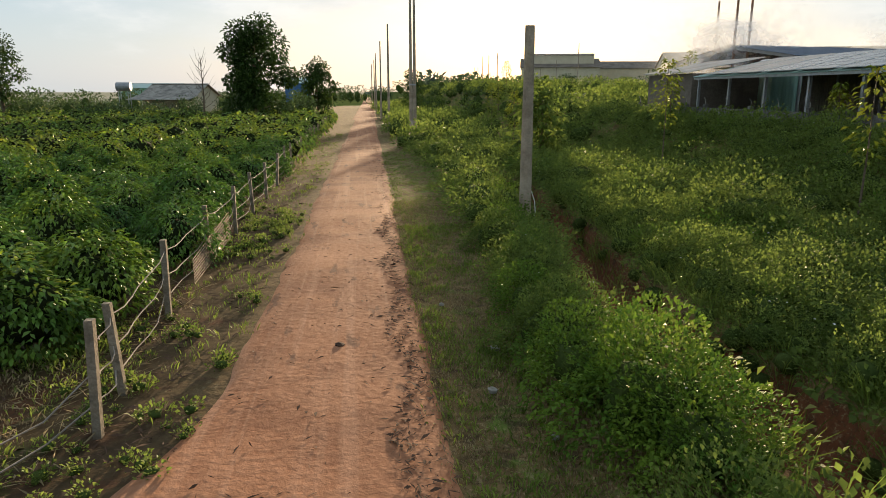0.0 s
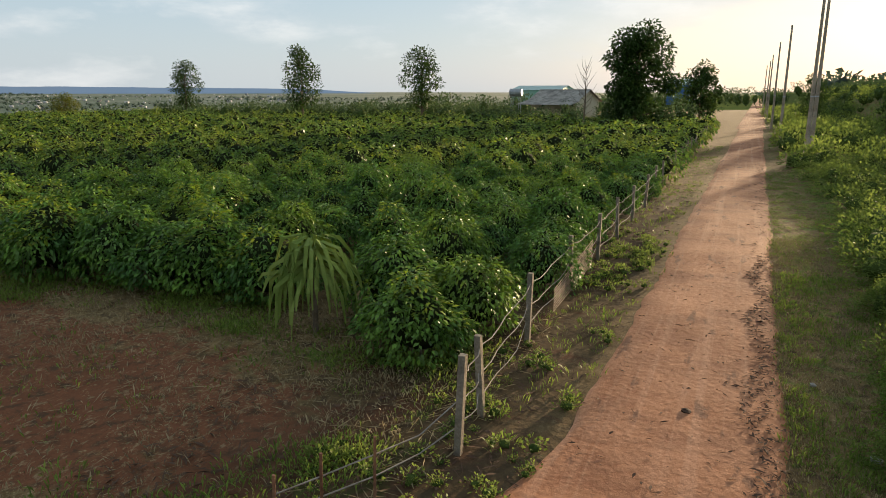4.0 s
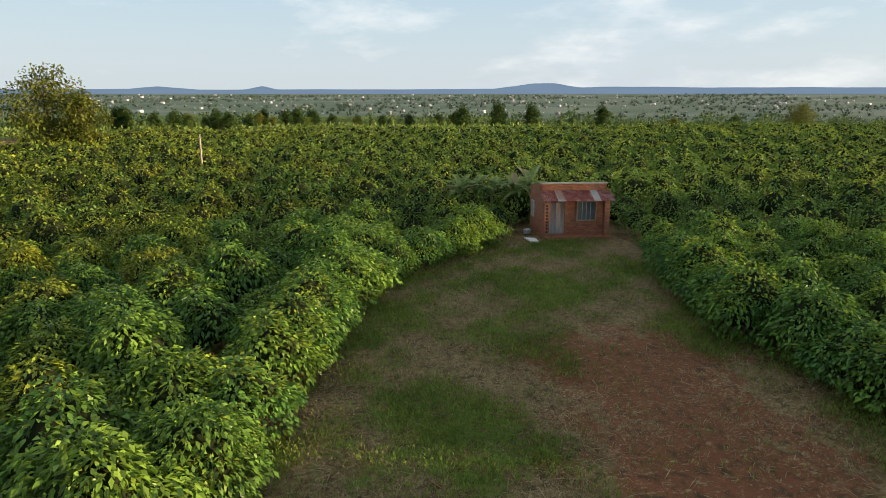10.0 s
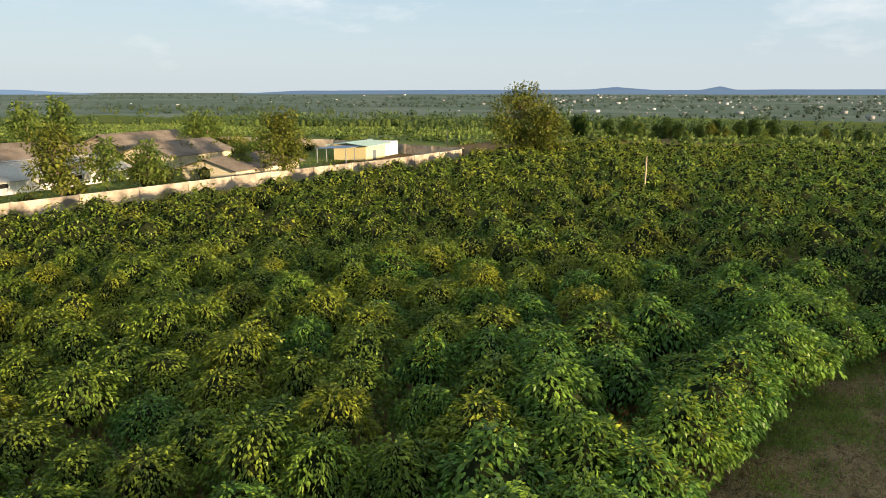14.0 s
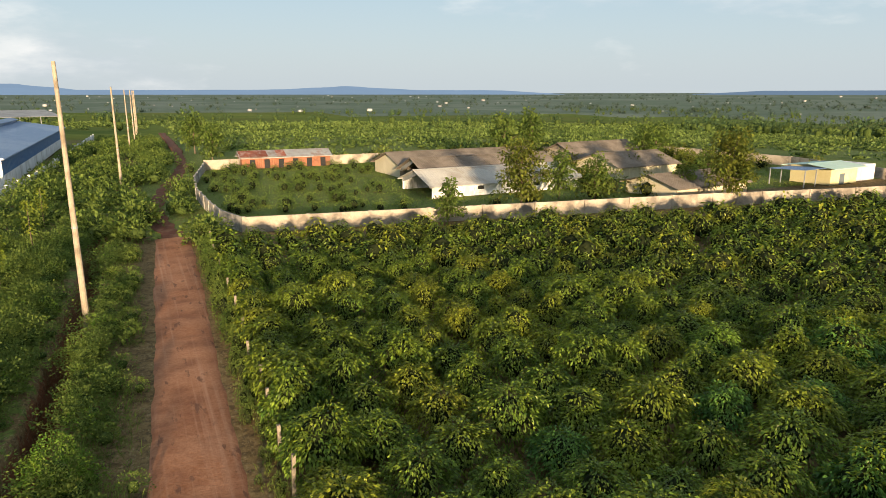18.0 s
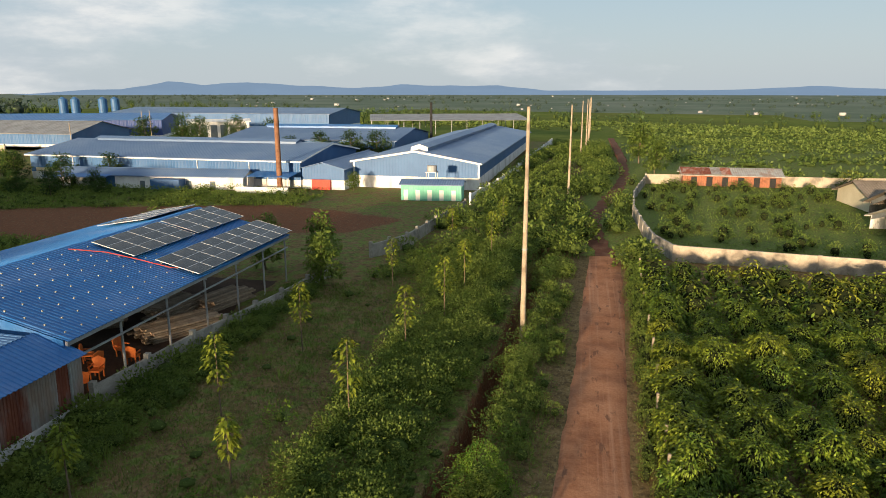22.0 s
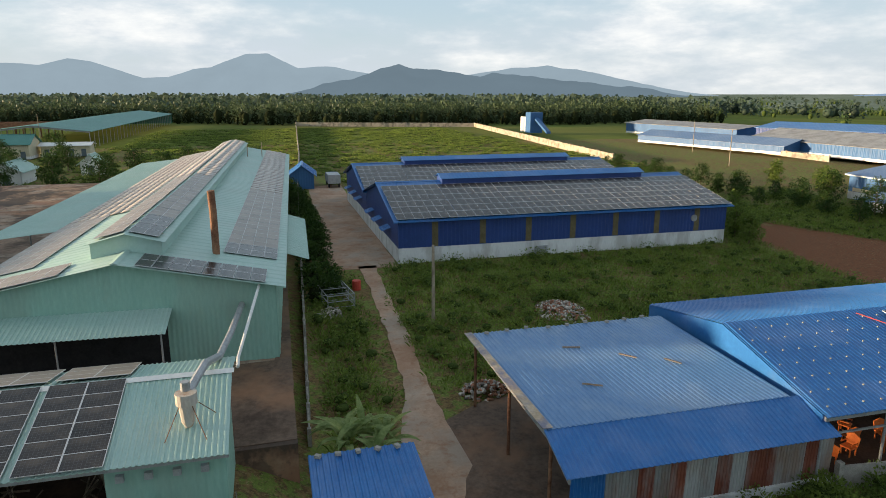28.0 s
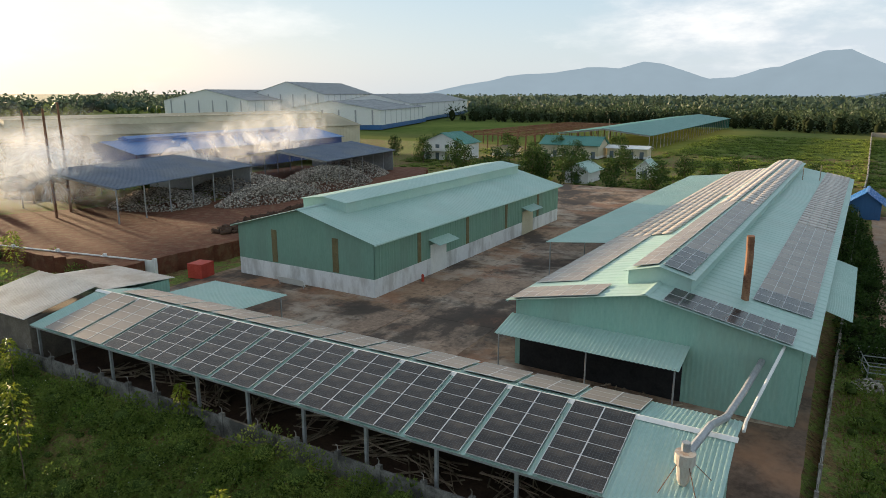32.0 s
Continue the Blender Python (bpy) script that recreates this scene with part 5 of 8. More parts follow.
for x, y in ((318, -366), (311, -368), (297, -375), (292, -380)):
    single("silo", Shape().tube([(0, 0, 0), (0, 0, 10.5), (0, 0, 12)], [2.6, 2.6, 0.5], 16), blue_wall, "tall blue and white factory silo", "silo", (x, y, 0), group="silos")
office = factory("white_office", (108, -204, 0), 30, 18, 10, 6.0, 6.5, "two-storey white office block with glazed front", white_paint, white_paint, 0, white_paint, category="office",
                 doors=tuple(("far", 0.9 + 2.9 * i, 2.0, 5.0, glass) for i in range(6)))

# works to the north-east
tan_roof = surface("khaki roof sheet", (0.30, 0.26, 0.17), (0.42, 0.37, 0.26), 0.6, 0.1, 2, 0.1, stain=(0.24, 0.20, 0.14), stain_amount=0.5, stain_scale=0.08)
# Blue greyed in the colour for the smoke veil over these roofs.
slate_roof = surface("grey-blue roof sheet, smoke haze in its colour", (0.060, 0.085, 0.135), (0.115, 0.150, 0.210), 0.5, 0.2, 3, 0.05, stain=(0.14, 0.15, 0.16), stain_amount=0.5, stain_scale=0.12)
WAREHOUSES = ((317.5, 223, 110, 61, 18, 11, 16), (397.8, 253.9, 230, 58, 18, 13.3, 19.6), (398.4, 331.4, 120, 60, 18, 19.4, 28.6), (337.3, 347.5, 130, 64, 18, 15.4, 22.7))
for nm, x, y, rz, l, w, e, t, rm, wm, lb in (
        ("recycling_shed", 67, 100, 11, 37, 29, 6.0, 8.3, slate_roof, steel, "open recycling shed with a dark blue roof"),
        ("recycling_shed", 122, 101.5, 6, 33, 27, 5.6, 7.5, slate_roof, steel, "open recycling shed with a blue roof over waste bales")):
    factory(nm, (x, y, 0), rz, l, w, e, t, lb, wm, wm, 0, rm, open_front=True, open_sides=True, category="shed", rib=0.6)
factory("recycling_hall", (104, 146, 0), 0, 80, 26, 6.5, 9.0, "blue recycling hall with open front", navy_wall, navy_wall, 0, blue_roof, rib=0.8, monitor=(6, 70, 4, 1, blue_roof), category="hall")
factory("cream_hall", (96, 205, 0), -18, 130, 40, 8.5, 12.5, "cream hall under a wide curved roof", cream, cream, 0, tan_roof, rib=1.2, monitor=(10, 120, 16, 1.4, cream), category="hall")
factory("cream_hall", (130, 262, 0), -18, 150, 46, 6.0, 8.6, "cream hall under a wide curved roof", cream, cream, 0, tan_roof, rib=1.2, category="hall")
for x, y, l, w, rz, eh, rh in WAREHOUSES:
    wh = factory("white_warehouse", (x, y, 0), rz, l, w, eh, rh, "large white logistics warehouse with grey roof", white_paint, blue_wall, 2.6, grey_roof, rib=1.5, strips=9, strip_mat=steel, category="warehouse")
    for i in range(6):
        part("gable_column", Shape().box(-0.12, 0.0, w * (i + 0.5) / 6 - 0.5, w * (i + 0.5) / 6 + 0.5, 2.6, eh), steel, wh)
for x, y, rz, l, w, e, t, rm, side, wm in ((185, 99.5, 0, 12, 14, 5.4, 8.4, teal_roof, "front", white_paint), (222, 64, 90, 19.5, 10, 4.4, 6.7, teal_roof, "far", cream), (224.5, 50, 90, 13, 6, 3.3, 3.9, white_paint, "far", cream),
                                       (152, 48, 0, 9.5, 5.6, 3.0, 4.6, mint_roof, "front", white_paint), (167, 36.3, 0, 5, 4.2, 3.0, 4.7, mint_roof, "front", white_paint), (206, 91, 0, 6, 8, 2.8, 3.5, tile_grey, "front", cream)):
    run = w if side == "front" else l
    gap = run / max(1, int(run / 3.2))
    oh = factory("office_house", (x, y, 0), rz, l, w, e, t, "pale office house under a sheet roof in the works garden", wm, white_wall, 0.8, rm, rib=0.5, category="house", over=0.7,
                 doors=tuple((side, gap * (i + 0.5) - 0.65, 1.3, 2.2, glass) for i in range(max(1, int(run / 3.2)))))
    if e > 5:
        for i in range(4):
            part("window", Shape().box(-0.08, 0.1, 1.2 + 3.4 * i, 2.6 + 3.4 * i, 3.4, 4.8), glass, oh)
        part("balcony", Shape().box(-1.4, 0, 0.4, w - 0.4, 2.75, 2.95).box(-1.4, -1.3, 0.4, w - 0.4, 2.95, 3.75), white_paint, oh)
factory("drying_hall", (250, 56.5, 0), -1, 190, 35, 5.6, 7.7, "very long hall with a teal roof and open sides", teal_roof, teal_roof, 0, teal_roof, rib=1.0, open_sides=True, open_front=True, category="hall")
frames_ = thing("steel_skeleton", (228, 96, 0), -4, "unroofed steel frame of a hall under construction", "building frame")
for i in range(15):
    for y in (0, 16, 32):
        part("post", Shape().box(8 * i - 0.2, 8 * i + 0.2, y - 0.2, y + 0.2, 0, 5.4), old_iron, frames_)
    part("beam", Shape().box(8 * i - 0.15, 8 * i + 0.15, 0, 32, 5.2, 5.6), old_iron, frames_)
for y in (0, 16, 32):
    part("purlin", Shape().box(0, 112, y - 0.15, y + 0.15, 5.4, 5.7), old_iron, frames_)
factory("tank_cabin", (131.8, -9.0, 0), -4, 8, 4.6, 2.9, 4.6, "small gatehouse with a bright blue roof", blue_wall, blue_wall, 0, blue_roof, category="cabin", over=0.5)
for k, (x, y, h) in enumerate(((65.0, 114.5, 18.6), (70.0, 118.5, 19.6), (71.5, 133, 18.0))):
    single("works_chimney", Shape().tube([(0, 0, 0), (0, 0, h)], [0.24, 0.19], 12), old_iron, "thin dark works chimney above the smoke", "chimney", (x, y, 0), group="works chimneys")
batch = thing("batching_plant", (290, -125, 0), 0, "blue concrete batching plant with a silo tower", "plant")
part("tower", Shape().box(0, 6, 0, 6, 0, 9.4), blue_wall, batch)
part("silo", Shape().tube([(10, 3, 0), (10, 3, 7)], 1.8, 14), white_paint, batch)
part("silo", Shape().tube([(15, 3, 0), (15, 3, 7)], 1.8, 14), white_paint, batch)
part("conveyor", Shape().prism([(-14, 2, 0.5), (0, 2, 6), (0, 2, 7), (-14, 2, 1.5)], (0, 2, 0)), blue_wall, batch)


# ---- walls ----
def wall_run(name, pts, h, t, material, label, piers=3.2, pier_h=0.25, cap=False, bent=False):
    w = thing(name, (*pts[0], 0), 0, label, "wall", kind="structure")
    for (x0, y0), (x1, y1) in zip(pts, pts[1:]):
        a, d = Vector((x0 - pts[0][0], y0 - pts[0][1], 0)), Vector((x1 - x0, y1 - y0, 0))
        n = d.normalized().cross(Vector((0, 0, 1))) * t / 2
        part("panel", Shape().prism([a - n + Vector((0, 0, -0.3)), a + d - n + Vector((0, 0, -0.3)), a + d - n + Vector((0, 0, h)), a - n + Vector((0, 0, h))], n * 2), material, w)
        k = max(1, round(d.length / piers))
        for i in range(0 if (x0, y0) == pts[0] else 1, k + 1):
            p = a + d * (i / k)
            part("pier", Shape().box(p.x - t * 0.9, p.x + t * 0.9, p.y - t * 0.9, p.y + t * 0.9, -0.3, h + pier_h), material, w)
            if bent:
                part("bracket", Shape().tube([(p.x, p.y, h + pier_h), (p.x, p.y, h + pier_h + 0.3), (p.x - 0.15, p.y, h + pier_h + 0.5)], 0.025, 5), concrete, w)
    return w


wall_run("wall_south", [(-8.6, -61.8), (-26, -59.3), (-43, -56.8), (-59, -54.6), (-78, -50.8), (-98, -49)], 1.42, 0.18, wall_mat, "long plastered compound wall, stained at its foot", piers=6, pier_h=0.05)
wall_run("wall_bend", [(-8.6, -61.8), (-7.2, -67), (-6.8, -73), (-6.5, -84), (-7.4, -97), (-10.6, -116)], 1.4, 0.16, concrete, "weathered concrete wall bending along the track", piers=4, pier_h=0.05)
wall_run("wall_compound", [(-10.6, -116), (-38, -116.5), (-70, -119), (-100, -110), (-104, -80), (-98, -49)], 1.6, 0.18, wall_mat, "rear wall of the compound", piers=6, pier_h=0.05)
wall_run("wall_works", [(26.3, 62), (26.4, 22), (26.2, 2)], 1.25, 0.16, black_concrete, "blackened concrete works wall with wire brackets", piers=3.0, bent=True)
wall_run("wall_shed", [(22.6, -25.6), (21.9, -33), (20.5, -42), (19.8, -49.6)], 1.15, 0.16, concrete, "grey concrete boundary wall under creepers", piers=3.2)
wall_run("wall_lot", [(18.7, -57), (16.6, -62), (14.6, -84)], 1.3, 0.16, concrete, "weathered boundary wall beside the scrub", piers=3.2)
wall_run("wall_lot_far", [(14.6, -88), (12.9, -104), (9, -200)], 1.5, 0.16, white_wall, "boundary wall along the far factory", piers=6)
wall_run("wall_divide", [(32.5, -1.4), (95, -4.2), (137, -6.1)], 1.1, 0.12, concrete, "low wall with wire between the works", piers=3.0, bent=True)
wall_run("wall_meadow", [(137, -6.1), (190, -9.2), (388, -18)], 1.6, 0.2, concrete, "concrete wall running out across the meadow", piers=12)
wall_run("wall_meadow_end", [(388, -18), (372, -65), (356, -113), (270, -104), (166, -93)], 1.9, 0.25, wall_mat, "pale wall round the far meadow", piers=12)
wall_run("wall_factory", [(238, -152), (192, -152), (150, -150)], 1.3, 0.2, wall_mat, "pale boundary wall before the far factories", piers=8)
wall_run("wall_north_works", [(48, 66), (40, 110), (30, 160), (24, 230)], 2.2, 0.2, white_wall, "whitewashed works wall beyond the scrub", piers=8)


# ---- plants ----
def shrub_arrays(seed, heads=5, reach=1.3, h=2.2, count=300, size=0.15, young=0.12, centre=0.7):
    """A coffee shrub: leafy heads, each a rounded cap of overlapping leaves that hang outwards like shingles."""
    r = np.random.default_rng(seed + 50)
    pos, way, fresh = [], [], []
    for k in range(heads):
        turn = 2.4 * k + r.random()
        q = 0.0 if heads == 1 else math.sqrt((k + 0.2) / heads)
        top = h * (1.0 - 0.42 * q * q) * r.uniform(0.80, 1.06)
        rad = reach * (0.95 if heads == 1 else 0.44) * r.uniform(0.80, 1.18)
        tall = top * (0.52 if heads == 1 else 0.30)
        mid = np.array([math.cos(turn) * q * reach * 0.66, math.sin(turn) * q * reach * 0.66, top - tall])
        cz = 1 - (1.35 if heads > 1 else 1.75) * (np.arange(count) + r.random(count)) / count
        az = 2.39996 * np.arange(count) + r.normal(0, 0.25, count)
        sz = np.sqrt(np.clip(1 - cz * cz, 0, 1))
        lump = 1 + 0.12 * np.sin(4 * az + 5 * cz + k) + 0.09 * np.sin(7 * az - 9 * cz) + r.normal(0, 0.06, count)
        wall = np.where(cz < 0, 1.0, sz)
        out = np.stack([np.cos(az), np.sin(az)], 1)
        pos.append(mid + np.concatenate([out * (rad * lump * np.maximum(wall, sz))[:, None], (cz * tall * lump)[:, None]], 1))
        d = np.concatenate([out * (0.45 * np.maximum(cz, 0) + 0.60)[:, None], (0.20 * np.maximum(cz, 0) - 0.46 * sz - 0.06)[:, None]], 1)
        way.append(d + r.normal(0, 0.36, (count, 3)))
        turning = r.random() < young * 2.2
        fresh.append((cz > 0.45) & (r.random(count) < (0.55 if turning else 0.03)))
    if heads > 1:
        # a skirt of older leaves below the heads
        k = int(count * heads * 0.34)
        az, t = r.random(k) * 6.283, r.random(k)
        out = np.stack([np.cos(az), np.sin(az)], 1)
        far = reach * (0.62 + 0.22 * np.sin(math.pi * t) + 0.08 * np.sin(5 * az + 6 * t) + r.normal(0, 0.05, k))
        pos.append(np.concatenate([out * far[:, None], (h * (0.10 + 0.52 * t))[:, None]], 1))
        way.append(np.concatenate([out * 0.6, np.full((k, 1), -0.55)], 1) + r.normal(0, 0.36, (k, 3)))
        fresh.append(np.zeros(k, bool))
    pos, way, fresh = np.concatenate(pos), np.concatenate(way), np.concatenate(fresh)
    ok = pos[:, 2] > 0.12
    pos, way, fresh = pos[ok], way[ok], fresh[ok]
    size_ = size * (0.70 + 0.55 * r.random(len(pos)))
    a = leaves(pos[~fresh], way[~fresh], size_[~fresh], size_[~fresh] * 0.46, droop=0.16)
    b = leaves(pos[fresh], way[fresh] + np.array([0, 0, 0.2]), size_[fresh] * 0.95, size_[fresh] * 0.44, droop=0.1)
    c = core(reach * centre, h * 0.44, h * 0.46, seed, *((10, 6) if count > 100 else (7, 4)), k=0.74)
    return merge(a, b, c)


def stems(seed, h, spread, n=4, radius=0.035):
    r = random.Random(seed)
    s = Shape()
    for i in range(n):
        a = 6.283 * i / n + r.random()
        s.tube([(0.08 * math.cos(a), 0.08 * math.sin(a), -0.15), (spread * 0.25 * math.cos(a), spread * 0.25 * math.sin(a), h * 0.35), (spread * 0.45 * math.cos(a + 0.3), spread * 0.45 * math.sin(a + 0.3), h * 0.62)], [radius, radius * 0.8, radius * 0.4], 5)
    return s


shrub_kinds = []
for k in range(8):
    tidy = k > 5
    reach, h = (1.36, 1.48, 1.28, 1.42, 1.52, 1.34, 1.10, 1.18)[k], (2.15, 2.25, 2.35, 2.1, 2.3, 2.2, 2.05, 2.15)[k]
    v, f, m = shrub_arrays(11 + k, 1 if tidy else (6, 7, 6, 7, 7, 5)[k], reach, h, 2600 if tidy else 400, 0.158, (0.04, 0.10, 0.2, 0.05, 0.34, 0.12, 0.1, 0.1)[k])
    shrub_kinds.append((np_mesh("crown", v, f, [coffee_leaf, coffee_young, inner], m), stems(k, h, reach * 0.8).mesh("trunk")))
    shrub_kinds[-1][1].materials.append(bark)
sunlit_crowns = []
for crown, stem in shrub_kinds:
    sunlit_crowns.append(crown.copy())
    sunlit_crowns[-1].materials[0] = coffee_sunlit

CLEARING = [(-4.2, 14.4), (-10.5, 15.0), (-14, 14.6), (-20, 14.2), (-27, 15.4), (-33, 16.6), (-36, 17.0), (-41.2, 16.8), (-41.2, 10.3), (-37.6, 9.6), (-36, 8.2), (-33, 5), (-30, 2.0), (-24, -0.6), (-18, -2.2), (-13, -3.0), (-2, -5)]
EDGES = [[(-40, 17.4), (-37, 17.4), (-34, 16.9), (-27, 15.3), (-20, 14.2), (-14, 14.7), (-10.2, 15.4)], [(-13, -3.1), (-18, -2.3), (-24, -0.7), (-30, 1.9), (-33.5, 5.4), (-36.2, 8.3), (-38.6, 9.2)]]


def inside(x, y, poly):
    c = False
    for (x0, y0), (x1, y1) in zip(poly, poly[1:] + poly[:1]):
        if (y0 > y) != (y1 > y) and x < (x1 - x0) * (y - y0) / (y1 - y0) + x0:
            c = not c
    return c


spots = []
pr = random.Random(21)
for run in EDGES:
    for (x0, y0), (x1, y1) in zip(run, run[1:]):
        k = max(1, round(math.dist((x0, y0), (x1, y1)) / 2.1))
        spots += [(x0 + (x1 - x0) * i / k + pr.uniform(-0.2, 0.2), y0 + (y1 - y0) * i / k + pr.uniform(-0.3, 0.3)) for i in range(k)]
spots += [(-8.0, 14.9), (-5.9, 14.7), (-6.3, 12.6)]
spots += [(lane_centre(-12 - 1.95 * i) - 3.75 - 0.25 * math.sin(i * 2.1), -12 - 1.95 * i) for i in range(22)]
edge_spots = list(spots)
for i in range(0, 50):
    for j in range(-22, 48):
        x = -5.6 - i * 2.55 + pr.uniform(-0.5, 0.5)
        y = (j + 0.5 * (i % 2)) * 2.55 + 0.8 + pr.uniform(-0.5, 0.5)
        if y < -9:
            x = lane_centre(y) - 3.75 - 2.4 * (i + 1) + pr.uniform(-0.35, 0.35)
        if inside(x, y, [(2, 14.4)] + CLEARING + [(2, -5)]):
            continue
        if y < -1 and y < -60 + (-x - 8.6) * 0.142 + 4.6:
            continue
        if y < -3 and x > -6.5 - 0.02 * -y and y < -8 and x > lane_centre(y) - 4.4:
            continue
        if -5 < y < 6 and x > -5:
            continue
        if any(math.dist(p, (x, y)) < 1.6 for p in edge_spots) or pr.random() < 0.015:
            continue
        spots.append((x, y))
near = sorted(spots, key=lambda p: math.hypot(p[0], p[1] * 0.8))[:295]
nearset = set(near)
for x, y in near:
    which = pr.choice((6, 7)) if (y < -8 and pr.random() < (0.85 if x > -12 else 0.5)) or (x > -13 and y > 15.5 and pr.random() < 0.7) else pr.randrange(6)
    crown, stem = shrub_kinds[which]
    # Southern plants take the sunlit leaf copy more often.
    if pr.random() < (4 - y) / 26:
        crown = sunlit_crowns[which]
    s = pr.uniform(0.85, 1.12) * (1.04 if y > -6 else 0.97)
    if x > -13 and y > 8:
        s *= 0.9
    ob = thing("coffee_shrub", (x, y, -0.03), pr.uniform(0, 360), "bushy coffee shrub with glossy drooping leaves", "shrub", "coffee shrubs in rows")
    wide = s * (1.0 if (y < -8 and x > -20) or y > 15.5 else 1.16)
    ob.scale = (wide, wide, s * pr.uniform(0.80, 1.14))
    part("trunk", stem, None, ob)
    part("crown", crown, None, ob)
rest = np.array([(x, y, -0.05) for x, y in spots if (x, y) not in nearset])
dist = np.hypot(rest[:, 0], rest[:, 1])
for pick, heads, count, size in ((dist < 46, 6, 90, 0.21), ((dist >= 46) & (dist < 70), 6, 46, 0.28), (dist >= 70, 5, 24, 0.41)):
    kind_of = rng.integers(0, 3, len(rest))
    front_lit = rng.random(len(rest)) < (4 - rest[:, 1]) / 26
    for k in range(3):
        v, f, m = shrub_arrays(90 + k, heads, 1.5, 2.2, count, size, (0.06, 0.16, 0.30)[k], 0.75)
        for canopy, half in ((coffee_south, front_lit), (coffee_far, ~front_lit)):
            chosen = pick & (kind_of == k) & half
            if not chosen.any():
                continue
            tv, tf, tm = tile(v, f, m, rest[chosen], rng.random(chosen.sum()) * 6.28, 0.72 + 0.46 * rng.random(chosen.sum()))
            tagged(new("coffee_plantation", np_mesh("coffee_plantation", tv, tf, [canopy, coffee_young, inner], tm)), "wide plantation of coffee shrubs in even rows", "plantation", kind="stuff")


def scatter(name, count, region, make, label, category, mats, low=0.8, high=1.25, z=-0.05, keep=None, seed=5, flat=False):
    """Many copies of one small plant joined into a single cover."""
    r = np.random.default_rng(seed)
    x0, x1, y0, y1 = region
    p = np.stack([r.uniform(x0, x1, count), r.uniform(y0, y1, count), np.full(count, z)], 1)
    if keep is not None:
        p = p[keep(p[:, 0], p[:, 1], r)]
    p[:, 2] += fall(p[:, 0], p[:, 1]) if flat else ground_height(p[:, 0], p[:, 1]) + 0.05
    v, f, m = make
    tv, tf, tm = tile(v, f, m, p, r.random(len(p)) * 6.28, low + (high - low) * r.random(len(p)))
    return tagged(new(name, np_mesh(name, tv, tf, mats, tm)), label, category, kind="stuff")


def bush_arrays(seed, rx, h, n, size, upright=0.2, lean=False, k=0.55, lump=0.3):
    p, d = dome_points(n, rx, h * 0.62, h * 0.4, low=-0.5, lump=lump, seed=seed)
    r = np.random.default_rng(seed + 9)
    along = d + r.normal(0, 0.5, d.shape) + np.array([0, 0, upright])
    L = size * (0.6 + 0.8 * r.random(len(p)))
    return merge(leaves(p, along, L, L * 0.55, droop=0.12), core(rx, h * 0.6, h * 0.36, seed, *((6, 3) if lean else (9, 4)), k=k))


def blades(seed, n, spread, h, width=0.016):
    """A tuft of narrow grass blades."""
    r = np.random.default_rng(seed)
    a = r.random(n) * 6.28
    p = np.stack([np.cos(a), np.sin(a), np.zeros(n)], 1) * (spread * np.sqrt(r.random(n)))[:, None]
    d = np.stack([np.cos(a) * 0.45, np.sin(a) * 0.45, np.ones(n)], 1) + r.normal(0, 0.2, (n, 3))
    L = h * (0.5 + 0.7 * r.random(n))
    v, f = leaves(p, d, L, np.full(n, width), fold=0.1, droop=0.25)
    return v, f, np.zeros(len(f), int)


def stalks(seed, n, spread, h, per, size):
    """A clump of upright weed stems set with small alternate leaves."""
    r = np.random.default_rng(seed)
    a = r.random(n) * 6.28
    foot = np.stack([np.cos(a), np.sin(a), np.zeros(n)], 1) * (spread * np.sqrt(r.random(n)))[:, None]
    tall = h * (0.5 + 0.6 * r.random(n))
    lean = np.stack([np.cos(a) * 0.3, np.sin(a) * 0.3, np.ones(n)], 1) + r.normal(0, 0.13, (n, 3))
    t = np.linspace(0.12, 1.0, per)
    p = foot[:, None] + lean[:, None] * (tall[:, None] * t[None])[:, :, None]
    b = 2.4 * np.arange(per)[None] + r.random((n, 1)) * 6.28
    d = np.stack([np.cos(b), np.sin(b), np.full((n, per), 0.1)], 2) + r.normal(0, 0.25, (n, per, 3))
    L = size * np.tile(1.15 - 0.55 * t, (n, 1)) * r.uniform(0.7, 1.3, (n, per))
    v, f = leaves(p.reshape(-1, 3), d.reshape(-1, 3), L.ravel(), L.ravel() * 0.5, droop=0.15)
    return v, f, np.zeros(len(f), int)


def scrub_edge(x, y, r):
    mid = ditch_mid(y)
    edge = np.interp(y, (-90, -50, -20, -5, 8, 20, 40, 100), (1.0, 1.3, 1.6, 2.2, 3.2, 4.2, 4.0, 3.4))
    right = np.interp(y, (-100, -60, -25, 2, 60, 100), (12, 15.5, 20.5, 22, 22.2, 28))
    grass = within(x, y, LAWN) & (r.random(len(x)) < 0.9)
    return (x > edge) & ~((np.abs(x - mid - np.interp(y, (-5, 8), (0.15, 0))) < np.interp(y, (-5, 8), (0.8, 1.25))) & (y > -55) & (y < 27)) & (x < right) & ~grass


